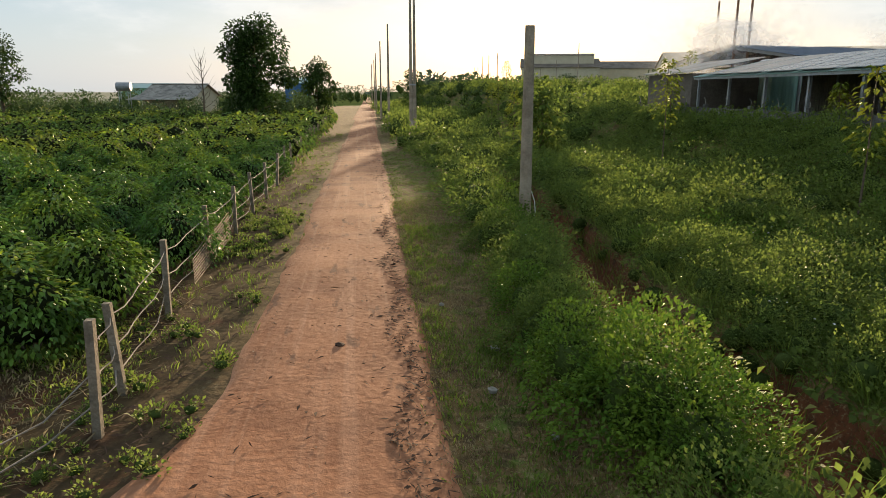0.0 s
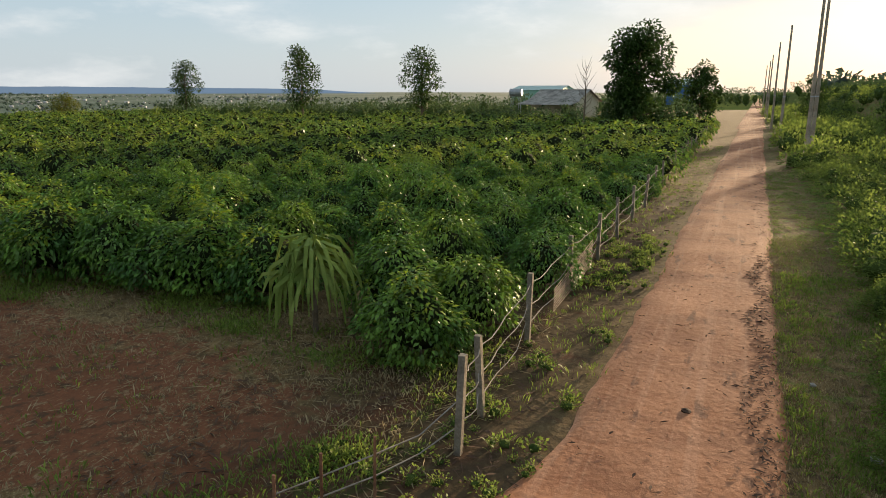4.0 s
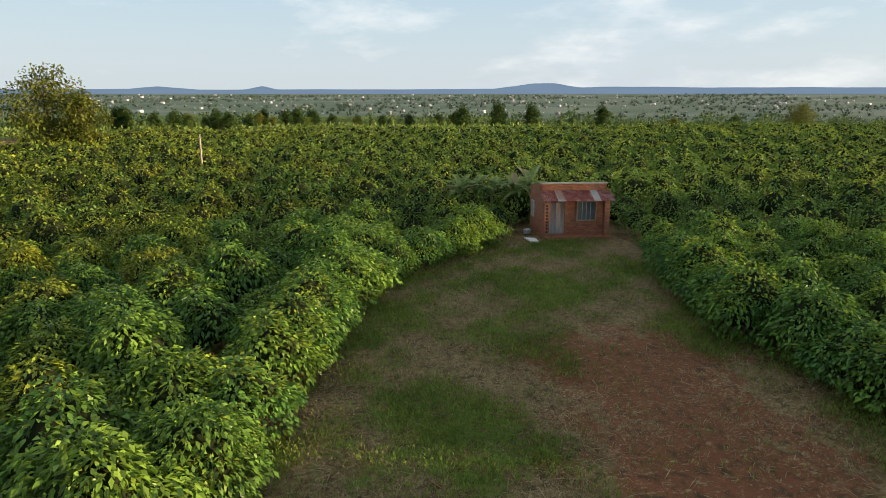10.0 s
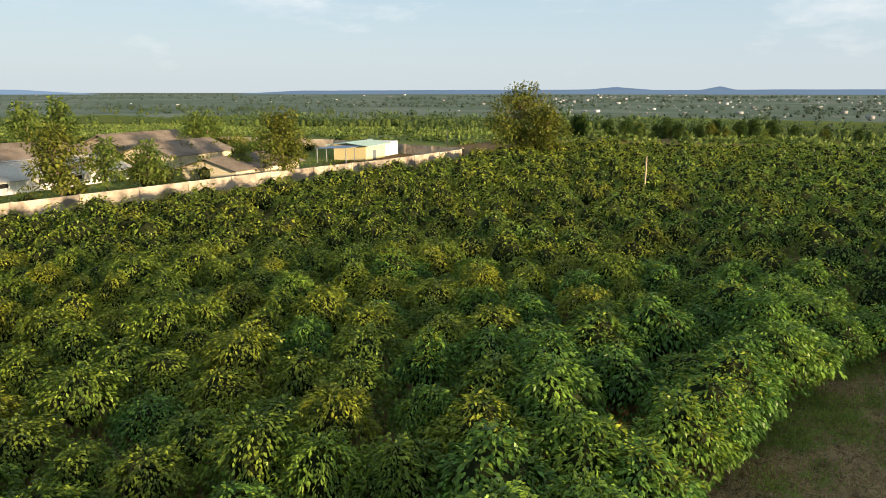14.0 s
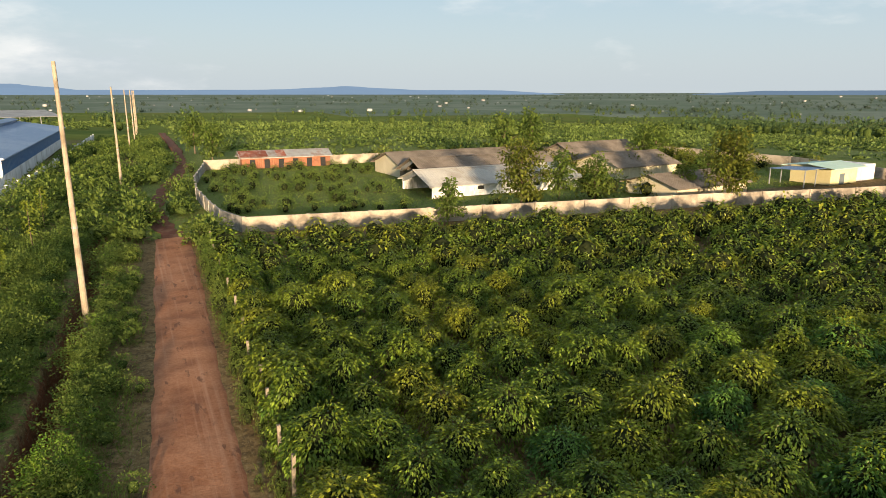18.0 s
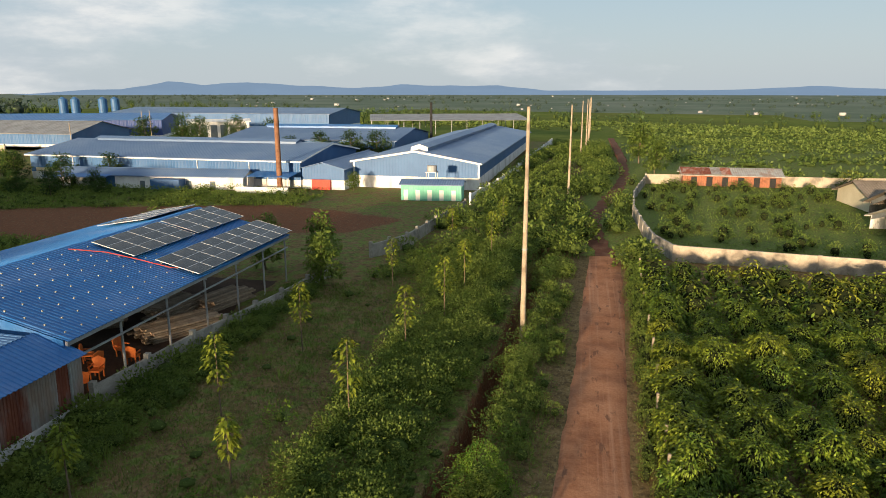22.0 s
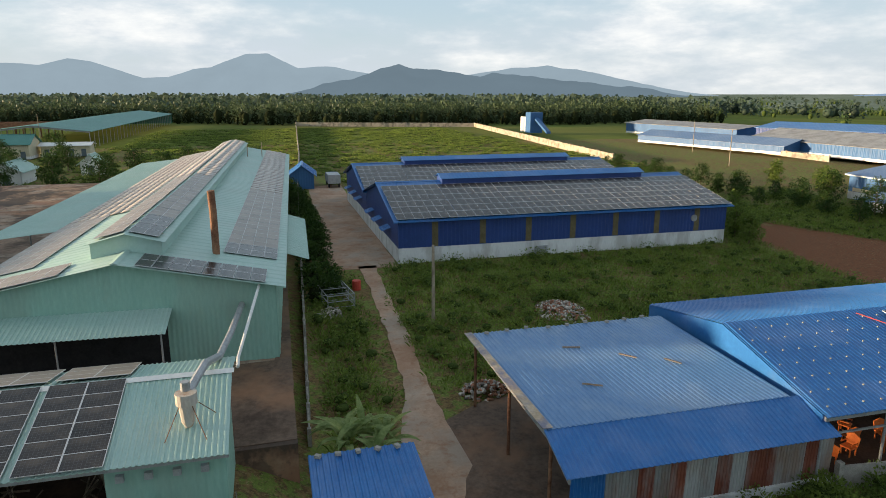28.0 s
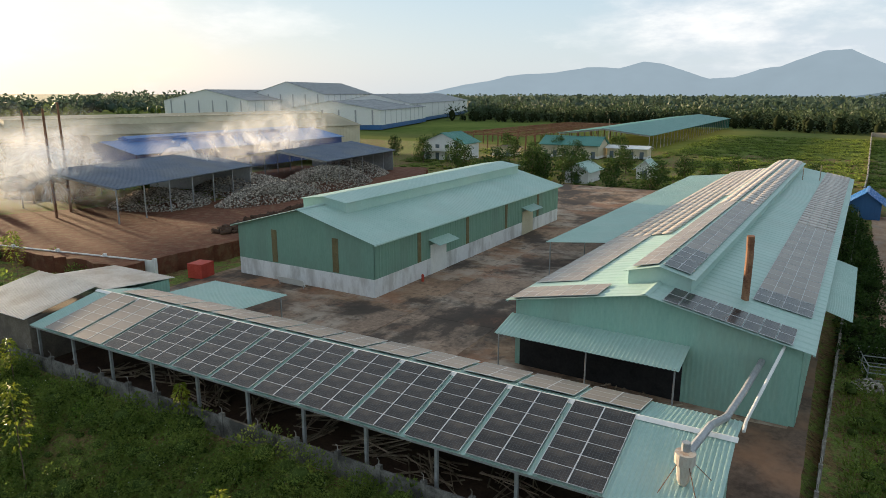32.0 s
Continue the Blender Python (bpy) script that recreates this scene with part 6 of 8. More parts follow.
def scrub_keep(x, y, r):
    mid = ditch_mid(y)
    edge = np.interp(y, (-90, -50, -20, -5, 8, 20, 40, 100), (1.2, 1.6, 1.9, 2.5, 3.4, 4.2, 4.0, 3.4))
    ditch = (np.abs(x - mid - np.interp(y, (-5, 8), (0.2, 0))) < np.interp(y, (-5, 8), (0.95, 1.5))) & (y > -55) & (y < 27)
    open_lawn = within(x, y, LAWN) & (r.random(len(x)) < 0.93)
    right = np.interp(y, (-100, -60, -25, 2, 60, 100), (12, 15.5, 20.5, 22, 22.2, 28))
    patch = np.sin(x * 0.55 + y * 0.21) + np.sin(x * 0.23 - y * 0.37) + r.normal(0, 0.7, len(x)) > -0.9
    return (x > edge) & ~ditch & ~open_lawn & (x < right) & patch


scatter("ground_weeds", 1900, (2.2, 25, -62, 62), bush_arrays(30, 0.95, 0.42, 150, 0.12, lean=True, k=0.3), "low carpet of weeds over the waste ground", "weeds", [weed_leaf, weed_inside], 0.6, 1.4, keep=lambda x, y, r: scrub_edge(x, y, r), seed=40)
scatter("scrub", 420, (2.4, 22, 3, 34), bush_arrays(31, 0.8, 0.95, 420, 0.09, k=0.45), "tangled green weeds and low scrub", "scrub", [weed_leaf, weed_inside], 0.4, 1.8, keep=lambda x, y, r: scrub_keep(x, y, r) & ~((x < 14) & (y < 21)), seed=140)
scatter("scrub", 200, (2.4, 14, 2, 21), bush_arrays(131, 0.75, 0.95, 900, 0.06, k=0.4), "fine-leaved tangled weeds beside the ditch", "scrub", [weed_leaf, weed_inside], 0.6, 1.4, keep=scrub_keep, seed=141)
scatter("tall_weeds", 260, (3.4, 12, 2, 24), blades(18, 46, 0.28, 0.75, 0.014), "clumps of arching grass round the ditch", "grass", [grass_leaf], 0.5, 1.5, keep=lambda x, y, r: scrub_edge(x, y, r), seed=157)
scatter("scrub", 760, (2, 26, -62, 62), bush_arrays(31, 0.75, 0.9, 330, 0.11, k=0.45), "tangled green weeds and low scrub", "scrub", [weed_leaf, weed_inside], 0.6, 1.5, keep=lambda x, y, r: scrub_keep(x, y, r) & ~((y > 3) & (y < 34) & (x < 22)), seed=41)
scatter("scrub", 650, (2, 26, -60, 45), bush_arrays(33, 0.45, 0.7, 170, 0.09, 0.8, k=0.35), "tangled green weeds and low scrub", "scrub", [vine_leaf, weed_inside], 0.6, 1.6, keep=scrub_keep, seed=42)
scatter("weed_stalks", 1000, (3, 22, 2, 60), stalks(201, 12, 0.45, 1.0, 15, 0.085), "upright leafy weed stems over the scrub", "weeds", [weed_leaf], 0.5, 1.5, keep=scrub_keep, seed=301)
scatter("weed_stalks", 420, (3, 22, 4, 60), stalks(202, 8, 0.35, 1.6, 22, 0.10), "tall leafy weed stems over the scrub", "weeds", [weed_leaf], 0.6, 1.3, keep=scrub_keep, seed=302)
scatter("weed_stalks", 1200, (1, 16, -66, 2), stalks(203, 10, 0.4, 1.05, 13, 0.10), "upright leafy weed stems beside the lane", "weeds", [weed_leaf], 0.5, 1.4, keep=scrub_keep, seed=303)
scatter("weed_stalks", 330, (1, 12, -66, -6), stalks(204, 8, 0.4, 1.8, 20, 0.125), "tall leafy weed stems beside the ditch", "weeds", [weed_leaf], 0.6, 1.3, keep=scrub_keep, seed=304)


def verge_keep(x, y, r):
    mid = ditch_mid(y)
    return (x > np.vectorize(lane_centre)(y) + np.interp(y, (-12, -2), (1.9, 2.1))) & (x < mid - 0.95) & (patches(x * 0.7, y * 0.6) + r.normal(0, 0.2, len(x)) > 0.35)


scatter("verge_scrub", 520, (0.5, 6, -62, 1), bush_arrays(133, 0.5, 0.8, 300, 0.085, 0.6, k=0.4), "tall grass and weeds between the lane and the ditch", "scrub", [weed_leaf, weed_inside], 0.5, 1.35, keep=verge_keep, seed=241)
scatter("verge_grass", 1300, (0.5, 6, -62, 1), blades(134, 14, 0.35, 0.5, 0.02), "tall grass between the lane and the ditch", "grass", [grass_leaf], 0.6, 1.5, keep=verge_keep, seed=242)
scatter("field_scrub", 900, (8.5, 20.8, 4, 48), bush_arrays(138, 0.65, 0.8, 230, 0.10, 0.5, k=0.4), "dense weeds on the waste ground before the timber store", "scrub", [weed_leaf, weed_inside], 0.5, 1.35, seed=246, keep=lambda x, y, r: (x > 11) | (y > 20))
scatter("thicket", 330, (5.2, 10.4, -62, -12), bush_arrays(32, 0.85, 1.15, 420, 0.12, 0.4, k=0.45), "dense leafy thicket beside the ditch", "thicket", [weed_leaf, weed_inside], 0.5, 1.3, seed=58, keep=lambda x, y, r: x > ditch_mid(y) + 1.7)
scatter("tall_weeds", 640, (2.5, 20, -60, 45), blades(8, 40, 0.3, 0.9, 0.03), "clumps of tall arching grass in the scrub", "grass", [grass_leaf], 0.6, 1.4, keep=scrub_keep, seed=57)
v, f, m = bush_arrays(34, 1.0, 1.35, 4300, 0.088, 0.1, k=0.6, lump=0.6)
vk = m == 0
vine_crown = np_mesh("crown", v, f[vk], [vine_leaf])
vine_inside = np_mesh("inner_growth", v, f[~vk], [weed_inside])
weed_crown = np_mesh("crown", v, f[vk], [weed_leaf])
vine_stems = stems(77, 1.1, 0.7, 6, 0.02).mesh("stem")
vine_stems.materials.append(bark)
for x, y, s in ((3.4, 9.7, 0.85), (3.8, 8.3, 1.0), (4.1, 7.1, 0.8), (3.3, 11.6, 0.75), (3.5, 13.6, 0.68), (3.9, 15.2, 0.72), (4.3, 17.6, 0.62), (3.9, 20.2, 0.7), (5.0, 22.0, 0.62), (3.4, -23, 0.9), (3.0, -34, 0.9), (3.2, -18.5, 1.0)):
    ob = thing("vine_bush", (x, y, float(ground_height(x, y)) - 0.05), (x * 7 + y) * 57, "bright green bush smothered in vines", "bush", "vine bushes")
    ob.scale = (s, s, s)
    part("crown", vine_crown if round(x * 10) % 3 else weed_crown, None, ob)
    part("inner_growth", vine_inside, None, ob)
    part("stem", vine_stems, None, ob)
scatter("scrub_far", 460, (1, 40, 50, 230), bush_arrays(35, 1.5, 1.7, 230, 0.26, 0.5, lean=True), "tall scrub beside the lane", "scrub", [weed_leaf, weed_inside], 0.6, 1.5, keep=lambda x, y, r: x > 3.5, seed=43, flat=True)
scatter("scrub_south", 560, (-6, 16, -230, -58), bush_arrays(36, 1.3, 1.5, 210, 0.28, lean=True), "tall scrub along the earth track", "scrub", [weed_leaf, weed_inside], 0.6, 1.5, seed=44, flat=True,
        keep=lambda x, y, r: (np.abs(x - np.interp(y, (-230, -160, -124, -106, -80, -62), (-9, -9, -7.6, -5.4, -1.4, -2.6))) > 1.7) & (x < np.interp(y, (-200, -100, -60), (9, 12.5, 16))) & (x > np.interp(y, (-230, -116, -84, -62), (-20, -9, -5.2, -6.5))))
def bank_keep(low, high):
    def keep(x, y, r):
        off = x - ditch_mid(y)
        return (off > low) & (off < high)
    return keep


scatter("ditch_grass", 900, (4, 10, 2, 30), blades(135, 16, 0.22, 0.85, 0.018), "long arching grass hanging over the ditch bank", "grass", [grass_leaf], 0.5, 1.4, seed=243, keep=bank_keep(0.55, 1.5))
scatter("ditch_grass", 160, (4, 10, 3, 30), blades(136, 18, 0.22, 0.9, 0.02), "long arching grass beside the vine bushes", "grass", [grass_leaf], 0.5, 1.2, seed=244, keep=bank_keep(-1.4, -0.7))
scatter("bank_scrub", 620, (5, 12, 2, 30), bush_arrays(137, 0.5, 0.75, 420, 0.05, 0.5, k=0.4), "fine-leaved weeds crowding the ditch bank", "scrub", [weed_leaf, weed_inside], 0.5, 1.5, seed=245, keep=bank_keep(0.75, 3.6))
scatter("verge_tufts", 2400, (1.0, 4.4, 2.5, 24), blades(13, 10, 0.18, 0.14, 0.018), "short worn grass on the verge", "grass", [grass_leaf], 0.6, 1.6, seed=145, keep=lambda x, y, r: (x > np.vectorize(lane_centre)(y) + 1.75) & (patches(x * 1.5, y) + r.normal(0, 0.2, len(x)) > 0.45))
scatter("verge_straw", 4600, (1.0, 4.4, 2.5, 30), blades(14, 9, 0.22, 0.08, 0.012), "dry straw on the verge", "grass", [dry_leaf], 0.6, 1.6, seed=146, keep=lambda x, y, r: x > np.vectorize(lane_centre)(y) + 1.6)
scatter("wild_flowers", 900, (2.6, 24, 3, 60), (np.array([(0.03, 0, 0.0), (0, 0.03, 0.01), (-0.03, 0, 0), (0, -0.03, 0.01)]), np.array([(0, 1, 2, 3)]), np.zeros(1, int)), "tiny white wild flowers over the scrub", "flowers", [white_paint], 0.6, 1.3, z=0.75, seed=147, keep=scrub_keep)
scatter("verge_tufts", 3200, (1.0, 4.6, -45, 55), blades(3, 14, 0.2, 0.13, 0.018), "short grass tufts on the verge", "grass", [grass_leaf], 0.6, 1.5, seed=45, keep=lambda x, y, r: x > np.vectorize(lane_centre)(y) + 1.7)
scatter("verge_tufts", 2600, (-5.4, -2.3, -60, 80), blades(4, 14, 0.2, 0.2, 0.02), "short grass tufts under the fence", "grass", [grass_leaf], 0.6, 1.6, seed=46, keep=lambda x, y, r: (x < np.vectorize(lane_centre)(y) - 1.85) & ((y > 8.5) | (y < -5)) & ((y < -5) | (r.random(len(x)) < 0.35)), flat=True)


def meadow_keep(x, y, r):
    keep = patches(x, y) + 0.16 * (within(x, y, GREEN[0]) | within(x, y, GREEN[1])) + r.normal(0, 0.22, len(x)) > 0.62
    soilpatch = np.array([inside(a, b, [(-6.5, 8.6), (-9.8, 11.8), (-14.7, 12.0), (-20.5, 11.0), (-22, 9.4), (-21, 7.9), (-17, 6.6), (-13.5, 5.6), (-9.7, 5.4), (-7, 6.4)]) for a, b in zip(x, y)])
    return keep & ~(soilpatch & (r.random(len(x)) < 0.93)) & np.array([inside(a, b, [(-3, 14)] + CLEARING[1:]) for a, b in zip(x, y)])


scatter("clearing_grass", 21000, (-36, -5, -4, 15), blades(5, 14, 0.30, 0.15, 0.024), "patchy short grass in the clearing", "grass", [grass_leaf], 0.6, 1.5, z=0.03, seed=47, flat=True, keep=meadow_keep)
scatter("dry_grass", 8200, (-36, -5, -4, 15), blades(6, 10, 0.34, 0.15, 0.022), "dry straw-coloured grass in the clearing", "grass", [dry_leaf], 0.6, 1.5, z=0.0, seed=48, flat=True, keep=lambda x, y, r: within(x, y, CLEAR) & (patches(x, y) + r.normal(0, 0.2, len(x)) < 0.62) & ~(within(x, y, EARTH) & (r.random(len(x)) < 0.6)))


def lawn_keep(x, y, r):
    path = np.abs(y - np.interp(x, (28, 45, 69), (-8, -8.4, -9.6))) < 1.75
    built = ((x < 37.5) & (y < -10)) | ((x > 22) & (x < 27) & (y > -6.5)) | ((y > -2) & (x > 20))
    bare = np.array([inside(a, b, [(81, -69), (70, -60), (51, -56.5), (42, -62), (34, -66), (24, -68), (21, -76), (30, -80), (40, -83), (55, -79), (67, -75)]) for a, b in zip(x, y)])
    return ~path & ~built & ~bare & ~((x > 69.5) & (y > -57)) & ~((x > 23) & (x < 36) & (y > -24) & (y < -5))


scatter("lawn_straw", 1500, (10, 21, -52, -9), blades(16, 10, 0.3, 0.15, 0.022), "dry grass between the scrub and the wall", "grass", [dry_leaf], 0.5, 1.5, seed=149, keep=lambda x, y, r: within(x, y, LAWN))
scatter("lawn_grass", 4200, (10, 21, -52, -9), blades(15, 14, 0.32, 0.24, 0.024), "short rough grass between the scrub and the wall", "grass", [weed_leaf], 0.5, 1.6, seed=148, keep=lambda x, y, r: within(x, y, LAWN))
scatter("meadow_grass", 17000, (20, 92, -92, -3), blades(7, 10, 0.6, 0.62, 0.075), "tall uncut grass and weeds on the factory lots", "grass", [grass_leaf], 0.6, 1.4, seed=49, flat=True, keep=lawn_keep)
scatter("meadow_weeds", 2300, (20, 110, -96, -3), bush_arrays(37, 0.85, 0.75, 110, 0.17, lean=True, k=0.4), "leafy weeds in the tall grass", "weeds", [weed_leaf, weed_inside], 0.5, 1.5, seed=50, flat=True, keep=lawn_keep)
scatter("meadow_far", 4200, (137, 370, -96, 120), bush_arrays(47, 2.2, 0.45, 36, 0.44, lean=True), "uneven rough grass on the far meadow", "grass", [weed_leaf, weed_inside], 0.5, 1.3, seed=150, flat=True, keep=lambda x, y, r: ~((x < 150) & (y > -14)) & ~((x > 228) & (y > 50)) & ~((x > 150) & (x < 226) & (y > 34) & (r.random(len(x)) < 0.5)))
scatter("wall_thicket", 260, (18.9, 21.4, -46, -9), bush_arrays(139, 0.8, 1.25, 330, 0.13, 0.4, k=0.45), "dense dark bushes along the foot of the low wall", "bushes", [weed_leaf, weed_inside], 0.4, 0.85, seed=252)
scatter("hedge", 90, (57, 136, -6.2, -3.4), bush_arrays(38, 0.9, 1.5, 240, 0.26), "dark hedge of shrubs along the factory drive", "hedge", [tree_leaf, inner], 0.8, 1.3, seed=51, flat=True)
scatter("wall_creeper", 420, (20, 27.6, -50, 60), bush_arrays(39, 0.8, 0.9, 260, 0.17), "dense green creepers along the works wall", "creeper", [weed_leaf, weed_inside], 0.7, 1.4, seed=52, flat=True,
        keep=lambda x, y, r: (np.abs(x - np.interp(y, (-50, -33, -25, -10, 2, 60), (18.6, 20.5, 21.2, 21.3, 21.0, 21.4))) < 1.3) & ((y < -6) | (y > 3)))
scatter("far_crops", 1300, (-330, -20, -330, -122), bush_arrays(40, 2.4, 1.1, 34, 0.72, lean=True), "far green fields beyond the compound", "field", [field_leaf, weed_inside], 0.7, 1.3, seed=53, flat=True)
scatter("far_crops", 2000, (-760, 330, -760, -300), bush_arrays(41, 3.8, 1.4, 24, 1.2, lean=True), "far green fields on the southern plain", "field", [field_leaf, weed_inside], 0.7, 1.5, seed=153, flat=True, keep=lambda x, y, r: (x < -20) | (y < -420))
scatter("compound_grass", 3600, (-100, -9, -116, -62), blades(19, 9, 0.5, 0.32, 0.07), "rough grass inside the compound wall", "grass", [grass_leaf], 0.5, 1.4, seed=154, flat=True, keep=lambda x, y, r: y < -62 + (-x - 8.6) * 0.13)
scatter("far_crops", 1300, (-300, -122, -120, 260), bush_arrays(40, 2.4, 1.1, 34, 0.72, lean=True), "far green fields west of the plantation", "field", [field_leaf, weed_inside], 0.7, 1.3, seed=54, flat=True)


# ---- trees ----
def tree_mesh(seed, h, crown_r, crown_h, n, size, leaf, open_=0.35, base=0.25, lumps=9):
    """A tapered trunk with limbs, and leaves gathered in clumps at the limb ends."""
    r = np.random.default_rng(seed)
    s = Shape()
    top = h * 0.85
    s.tube([(0, 0, -0.3), (0.1, 0.05, h * 0.3), (0.0, -0.1, h * 0.6), (0.1, 0.1, top)], [h * 0.022, h * 0.018, h * 0.012, h * 0.004], 8)
    pos, out = [], []
    for i in range(lumps):
        a = 2.4 * i + r.random()
        z = h * base + (h - h * base) * (i + 0.5) / lumps
        rad = crown_r * math.sin(math.pi * (0.18 + 0.74 * (i + 0.5) / lumps)) * (0.55 + 0.5 * r.random())
        tip = np.array([rad * math.cos(a), rad * math.sin(a), z])
        s.tube([(0, 0, z * 0.72), tuple(tip * np.array([0.5, 0.5, 0.88])), tuple(tip)], [h * 0.009, h * 0.006, h * 0.002], 5)
        k = int(n / lumps * (0.7 + 0.6 * r.random()))
        d = unit(r.normal(0, 1, (k, 3)))
        rr_ = crown_h * (0.10 + 0.10 * r.random())
        pos.append(tip + d * np.array([crown_r * 0.48, crown_r * 0.48, rr_ * 1.1]) * (r.random((k, 1)) ** 0.5))
        out.append(d)
    k = int(n * 0.25)
    d = unit(r.normal(0, 1, (k, 3)))
    pos.append(np.array([0, 0, h * (base + 1) / 2]) + d * np.array([crown_r * 0.55, crown_r * 0.55, (h - h * base) * 0.48]) * r.random((k, 1)) ** 0.4)
    out.append(d)
    pos, out = np.concatenate(pos), np.concatenate(out)
    L = size * (0.6 + 0.8 * r.random(len(pos)))
    v, f = leaves(pos, out + r.normal(0, 0.6, out.shape) + np.array([0, 0, -0.15]), L, L * 0.55, droop=0.15)
    t = s.mesh("trunk")
    t.materials.append(bark)
    return t, np_mesh("crown", v, f, [leaf])


def tree(kind, loc, label, rz=0, scale=1.0, name="tree", group=""):
    ob = thing(name, loc, rz, label, "tree", group)
    ob.scale = (scale,) * 3
    part("trunk", kind[0], None, ob)
    part("crown", kind[1], None, ob)
    return ob


big_dark = tree_mesh(1, 14.5, 4.9, 13, 8200, 0.55, tree_leaf, base=0.16, lumps=14)
dark_mid = tree_mesh(16, 5.5, 2.1, 4.8, 1100, 0.36, tree_leaf, base=0.14, lumps=11)
round_dark = tree_mesh(2, 10, 3.0, 8, 3000, 0.55, tree_leaf, base=0.15, lumps=12)
slim_dark = tree_mesh(3, 13, 3.2, 11, 3200, 0.42, tree_leaf, base=0.2, lumps=12)
olive_big = tree_mesh(4, 11, 5.0, 9, 4200, 0.46, olive_leaf, base=0.12, lumps=15)
olive_mid = tree_mesh(5, 8, 2.7, 6.6, 2600, 0.38, olive_leaf, base=0.22, lumps=12)
green_mid = tree_mesh(6, 5.5, 1.9, 4.6, 900, 0.42, weed_leaf, base=0.2, lumps=10)
tree(big_dark, (-16.3, 108, 0), "tall dark broadleaf tree above the plantation")
tree(round_dark, (-9.6, 150, 0), "round dark tree beside the lane", scale=1.08)
tree(slim_dark, (-55, 112, 0), "open dark tree at the edge of the plantation", 40)
tree(slim_dark, (-80, 110, 0), "open dark tree at the edge of the plantation", 150, 1.05)
tree(slim_dark, (-112, 112, 0), "open dark tree at the edge of the plantation", 250, 0.9)
tree(olive_big, (-105, -41.7, 0), "large spreading olive-green tree by the wall", scale=1.0)
tree(olive_mid, (-104, -36.5, 0), "bushy tree beside the spreading tree", 80)
tree(olive_mid, (-62.5, -55.6, 0), "yellow-green tree in front of the wall", 10, 1.0)
tree(olive_mid, (-37.5, -60.8, 0), "slender yellow-green tree by the wall", 120, 0.9)
tree(green_mid, (-27, -57, 0), "young bright green tree before the wall", 10, 0.75)
for i, (x, y, s) in enumerate(((-46, -66, 0.95), (-49, -63, 0.9), (-62, -62, 0.7), (-70, -66, 0.9), (-58, -100, 1.5), (-66, -104, 1.6), (-80, -90, 1.2), (-88, -96, 1.2), (-12, -150, 1.4), (-13, -126, 1.2), (26.5, -51.5, 0.8), (41.5, -57.5, 0.65), (22, -53, 0.8),
                              (68, -57.5, 0.7), (72, -58.5, 0.75), (78, -58.5, 0.8), (88, -71, 0.6), (40, -100.8, 0.5), (34.5, -97.5, 0.5), (98, -99, 0.8), (104, -103, 0.8), (112, -99, 0.9))):
    tree(green_mid, (x, y, 0), "small leafy green tree", 37 * i, s, group="small trees")
for i in range(26):
    x = 70 + 3.1 * i
    tree(dark_mid, (x, -86 + 0.10 * (x - 70) + 1.2 * (i % 3) - 4 * (i % 2), 0), "small dark street tree along the factory fence", 50 * i, 0.5 + 0.1 * (i % 4), group="factory fence trees")
for i, (x, y, s) in enumerate(((94.5, -95.8, 0.78), (85.6, -96.6, 0.74), (77, -97.2, 0.76), (57, -140, 0.95), (50, -140.5, 1.0), (44, -140, 1.0), (64, -139.5, 0.8), (122, -170, 1.2), (114, -176, 1.3), (106, -172, 1.2), (98, -178, 1.2), (90, -184, 1.1))):
    tree(dark_mid, (x, y, 0), "round green tree beside the blue halls", 33 * i, s * 1.2, group="factory trees")
for i, (x, y, s) in enumerate(((150, 58, 1.3), (140, 66, 1.5), (158, 33, 1.0), (172, 30, 1.0), (176, 70, 1.1), (200, 88, 1.2), (214, 78, 1.2), (205, 120, 1.2), (190, 128, 1.2), (146, 50, 1.2), (144, 40, 1.3), (152, 62, 1.4), (160, 52, 1.2), (168, 60, 1.3), (178, 46, 1.1), (186, 76, 1.2), (196, 66, 1.2), (204, 54, 1.0), (212, 96, 1.3), (222, 86, 1.2), (176, 108, 1.4), (168, 92, 1.4), (158, 84, 1.3), (225, 60, 1.2), (232, 64, 1.1), (160, 22, 1.0), (136, 30, 1.2), (154, 21, 1.1), (165, 17, 1.1), (170, 2, 1.0), (175, 9, 1.0))):
    tree(dark_mid, (x, y, 0), "dark garden tree beside the works offices", 71 * i, s, group="office trees")

for i, (a, d, sc, kind) in enumerate(((-96.2, 190, 0.75, round_dark), (-93.5, 186, 0.8, round_dark), (-92.2, 192, 0.75, round_dark), (-84.2, 180, 0.55, round_dark), (-76.7, 178, 0.95, round_dark), (-73.9, 180, 0.9, round_dark), (-68.1, 176, 0.85, round_dark), (-62.5, 200, 0.7, olive_mid),
                                      (-53.5, 196, 0.95, olive_big), (-99.8, 200, 0.8, round_dark), (-107, 176, 0.8, round_dark), (-102, 180, 0.75, olive_mid), (-88.6, 182, 0.6, olive_mid), (-80.5, 200, 0.6, olive_mid), (-58, 220, 0.7, round_dark))):
    x, y = d * math.sin(radians(a)), d * math.cos(radians(a))
    tree(kind, (x, y, float(fall(x, y))), "dark round tree standing below the plantation", 29 * i, sc * 0.70, group="trees below the plantation")

belt = random.Random(44)
for i in range(34):
    a, d = radians(belt.uniform(-110, -79)), belt.uniform(166, 205)
    x, y = d * math.sin(a), d * math.cos(a)
    tree(belt.choice((round_dark, olive_mid, green_mid, round_dark)), (x, y, float(fall(x, y))), "leafy tree in the belt below the plantation", 40 * i, belt.uniform(0.36, 0.56), group="trees below the plantation")

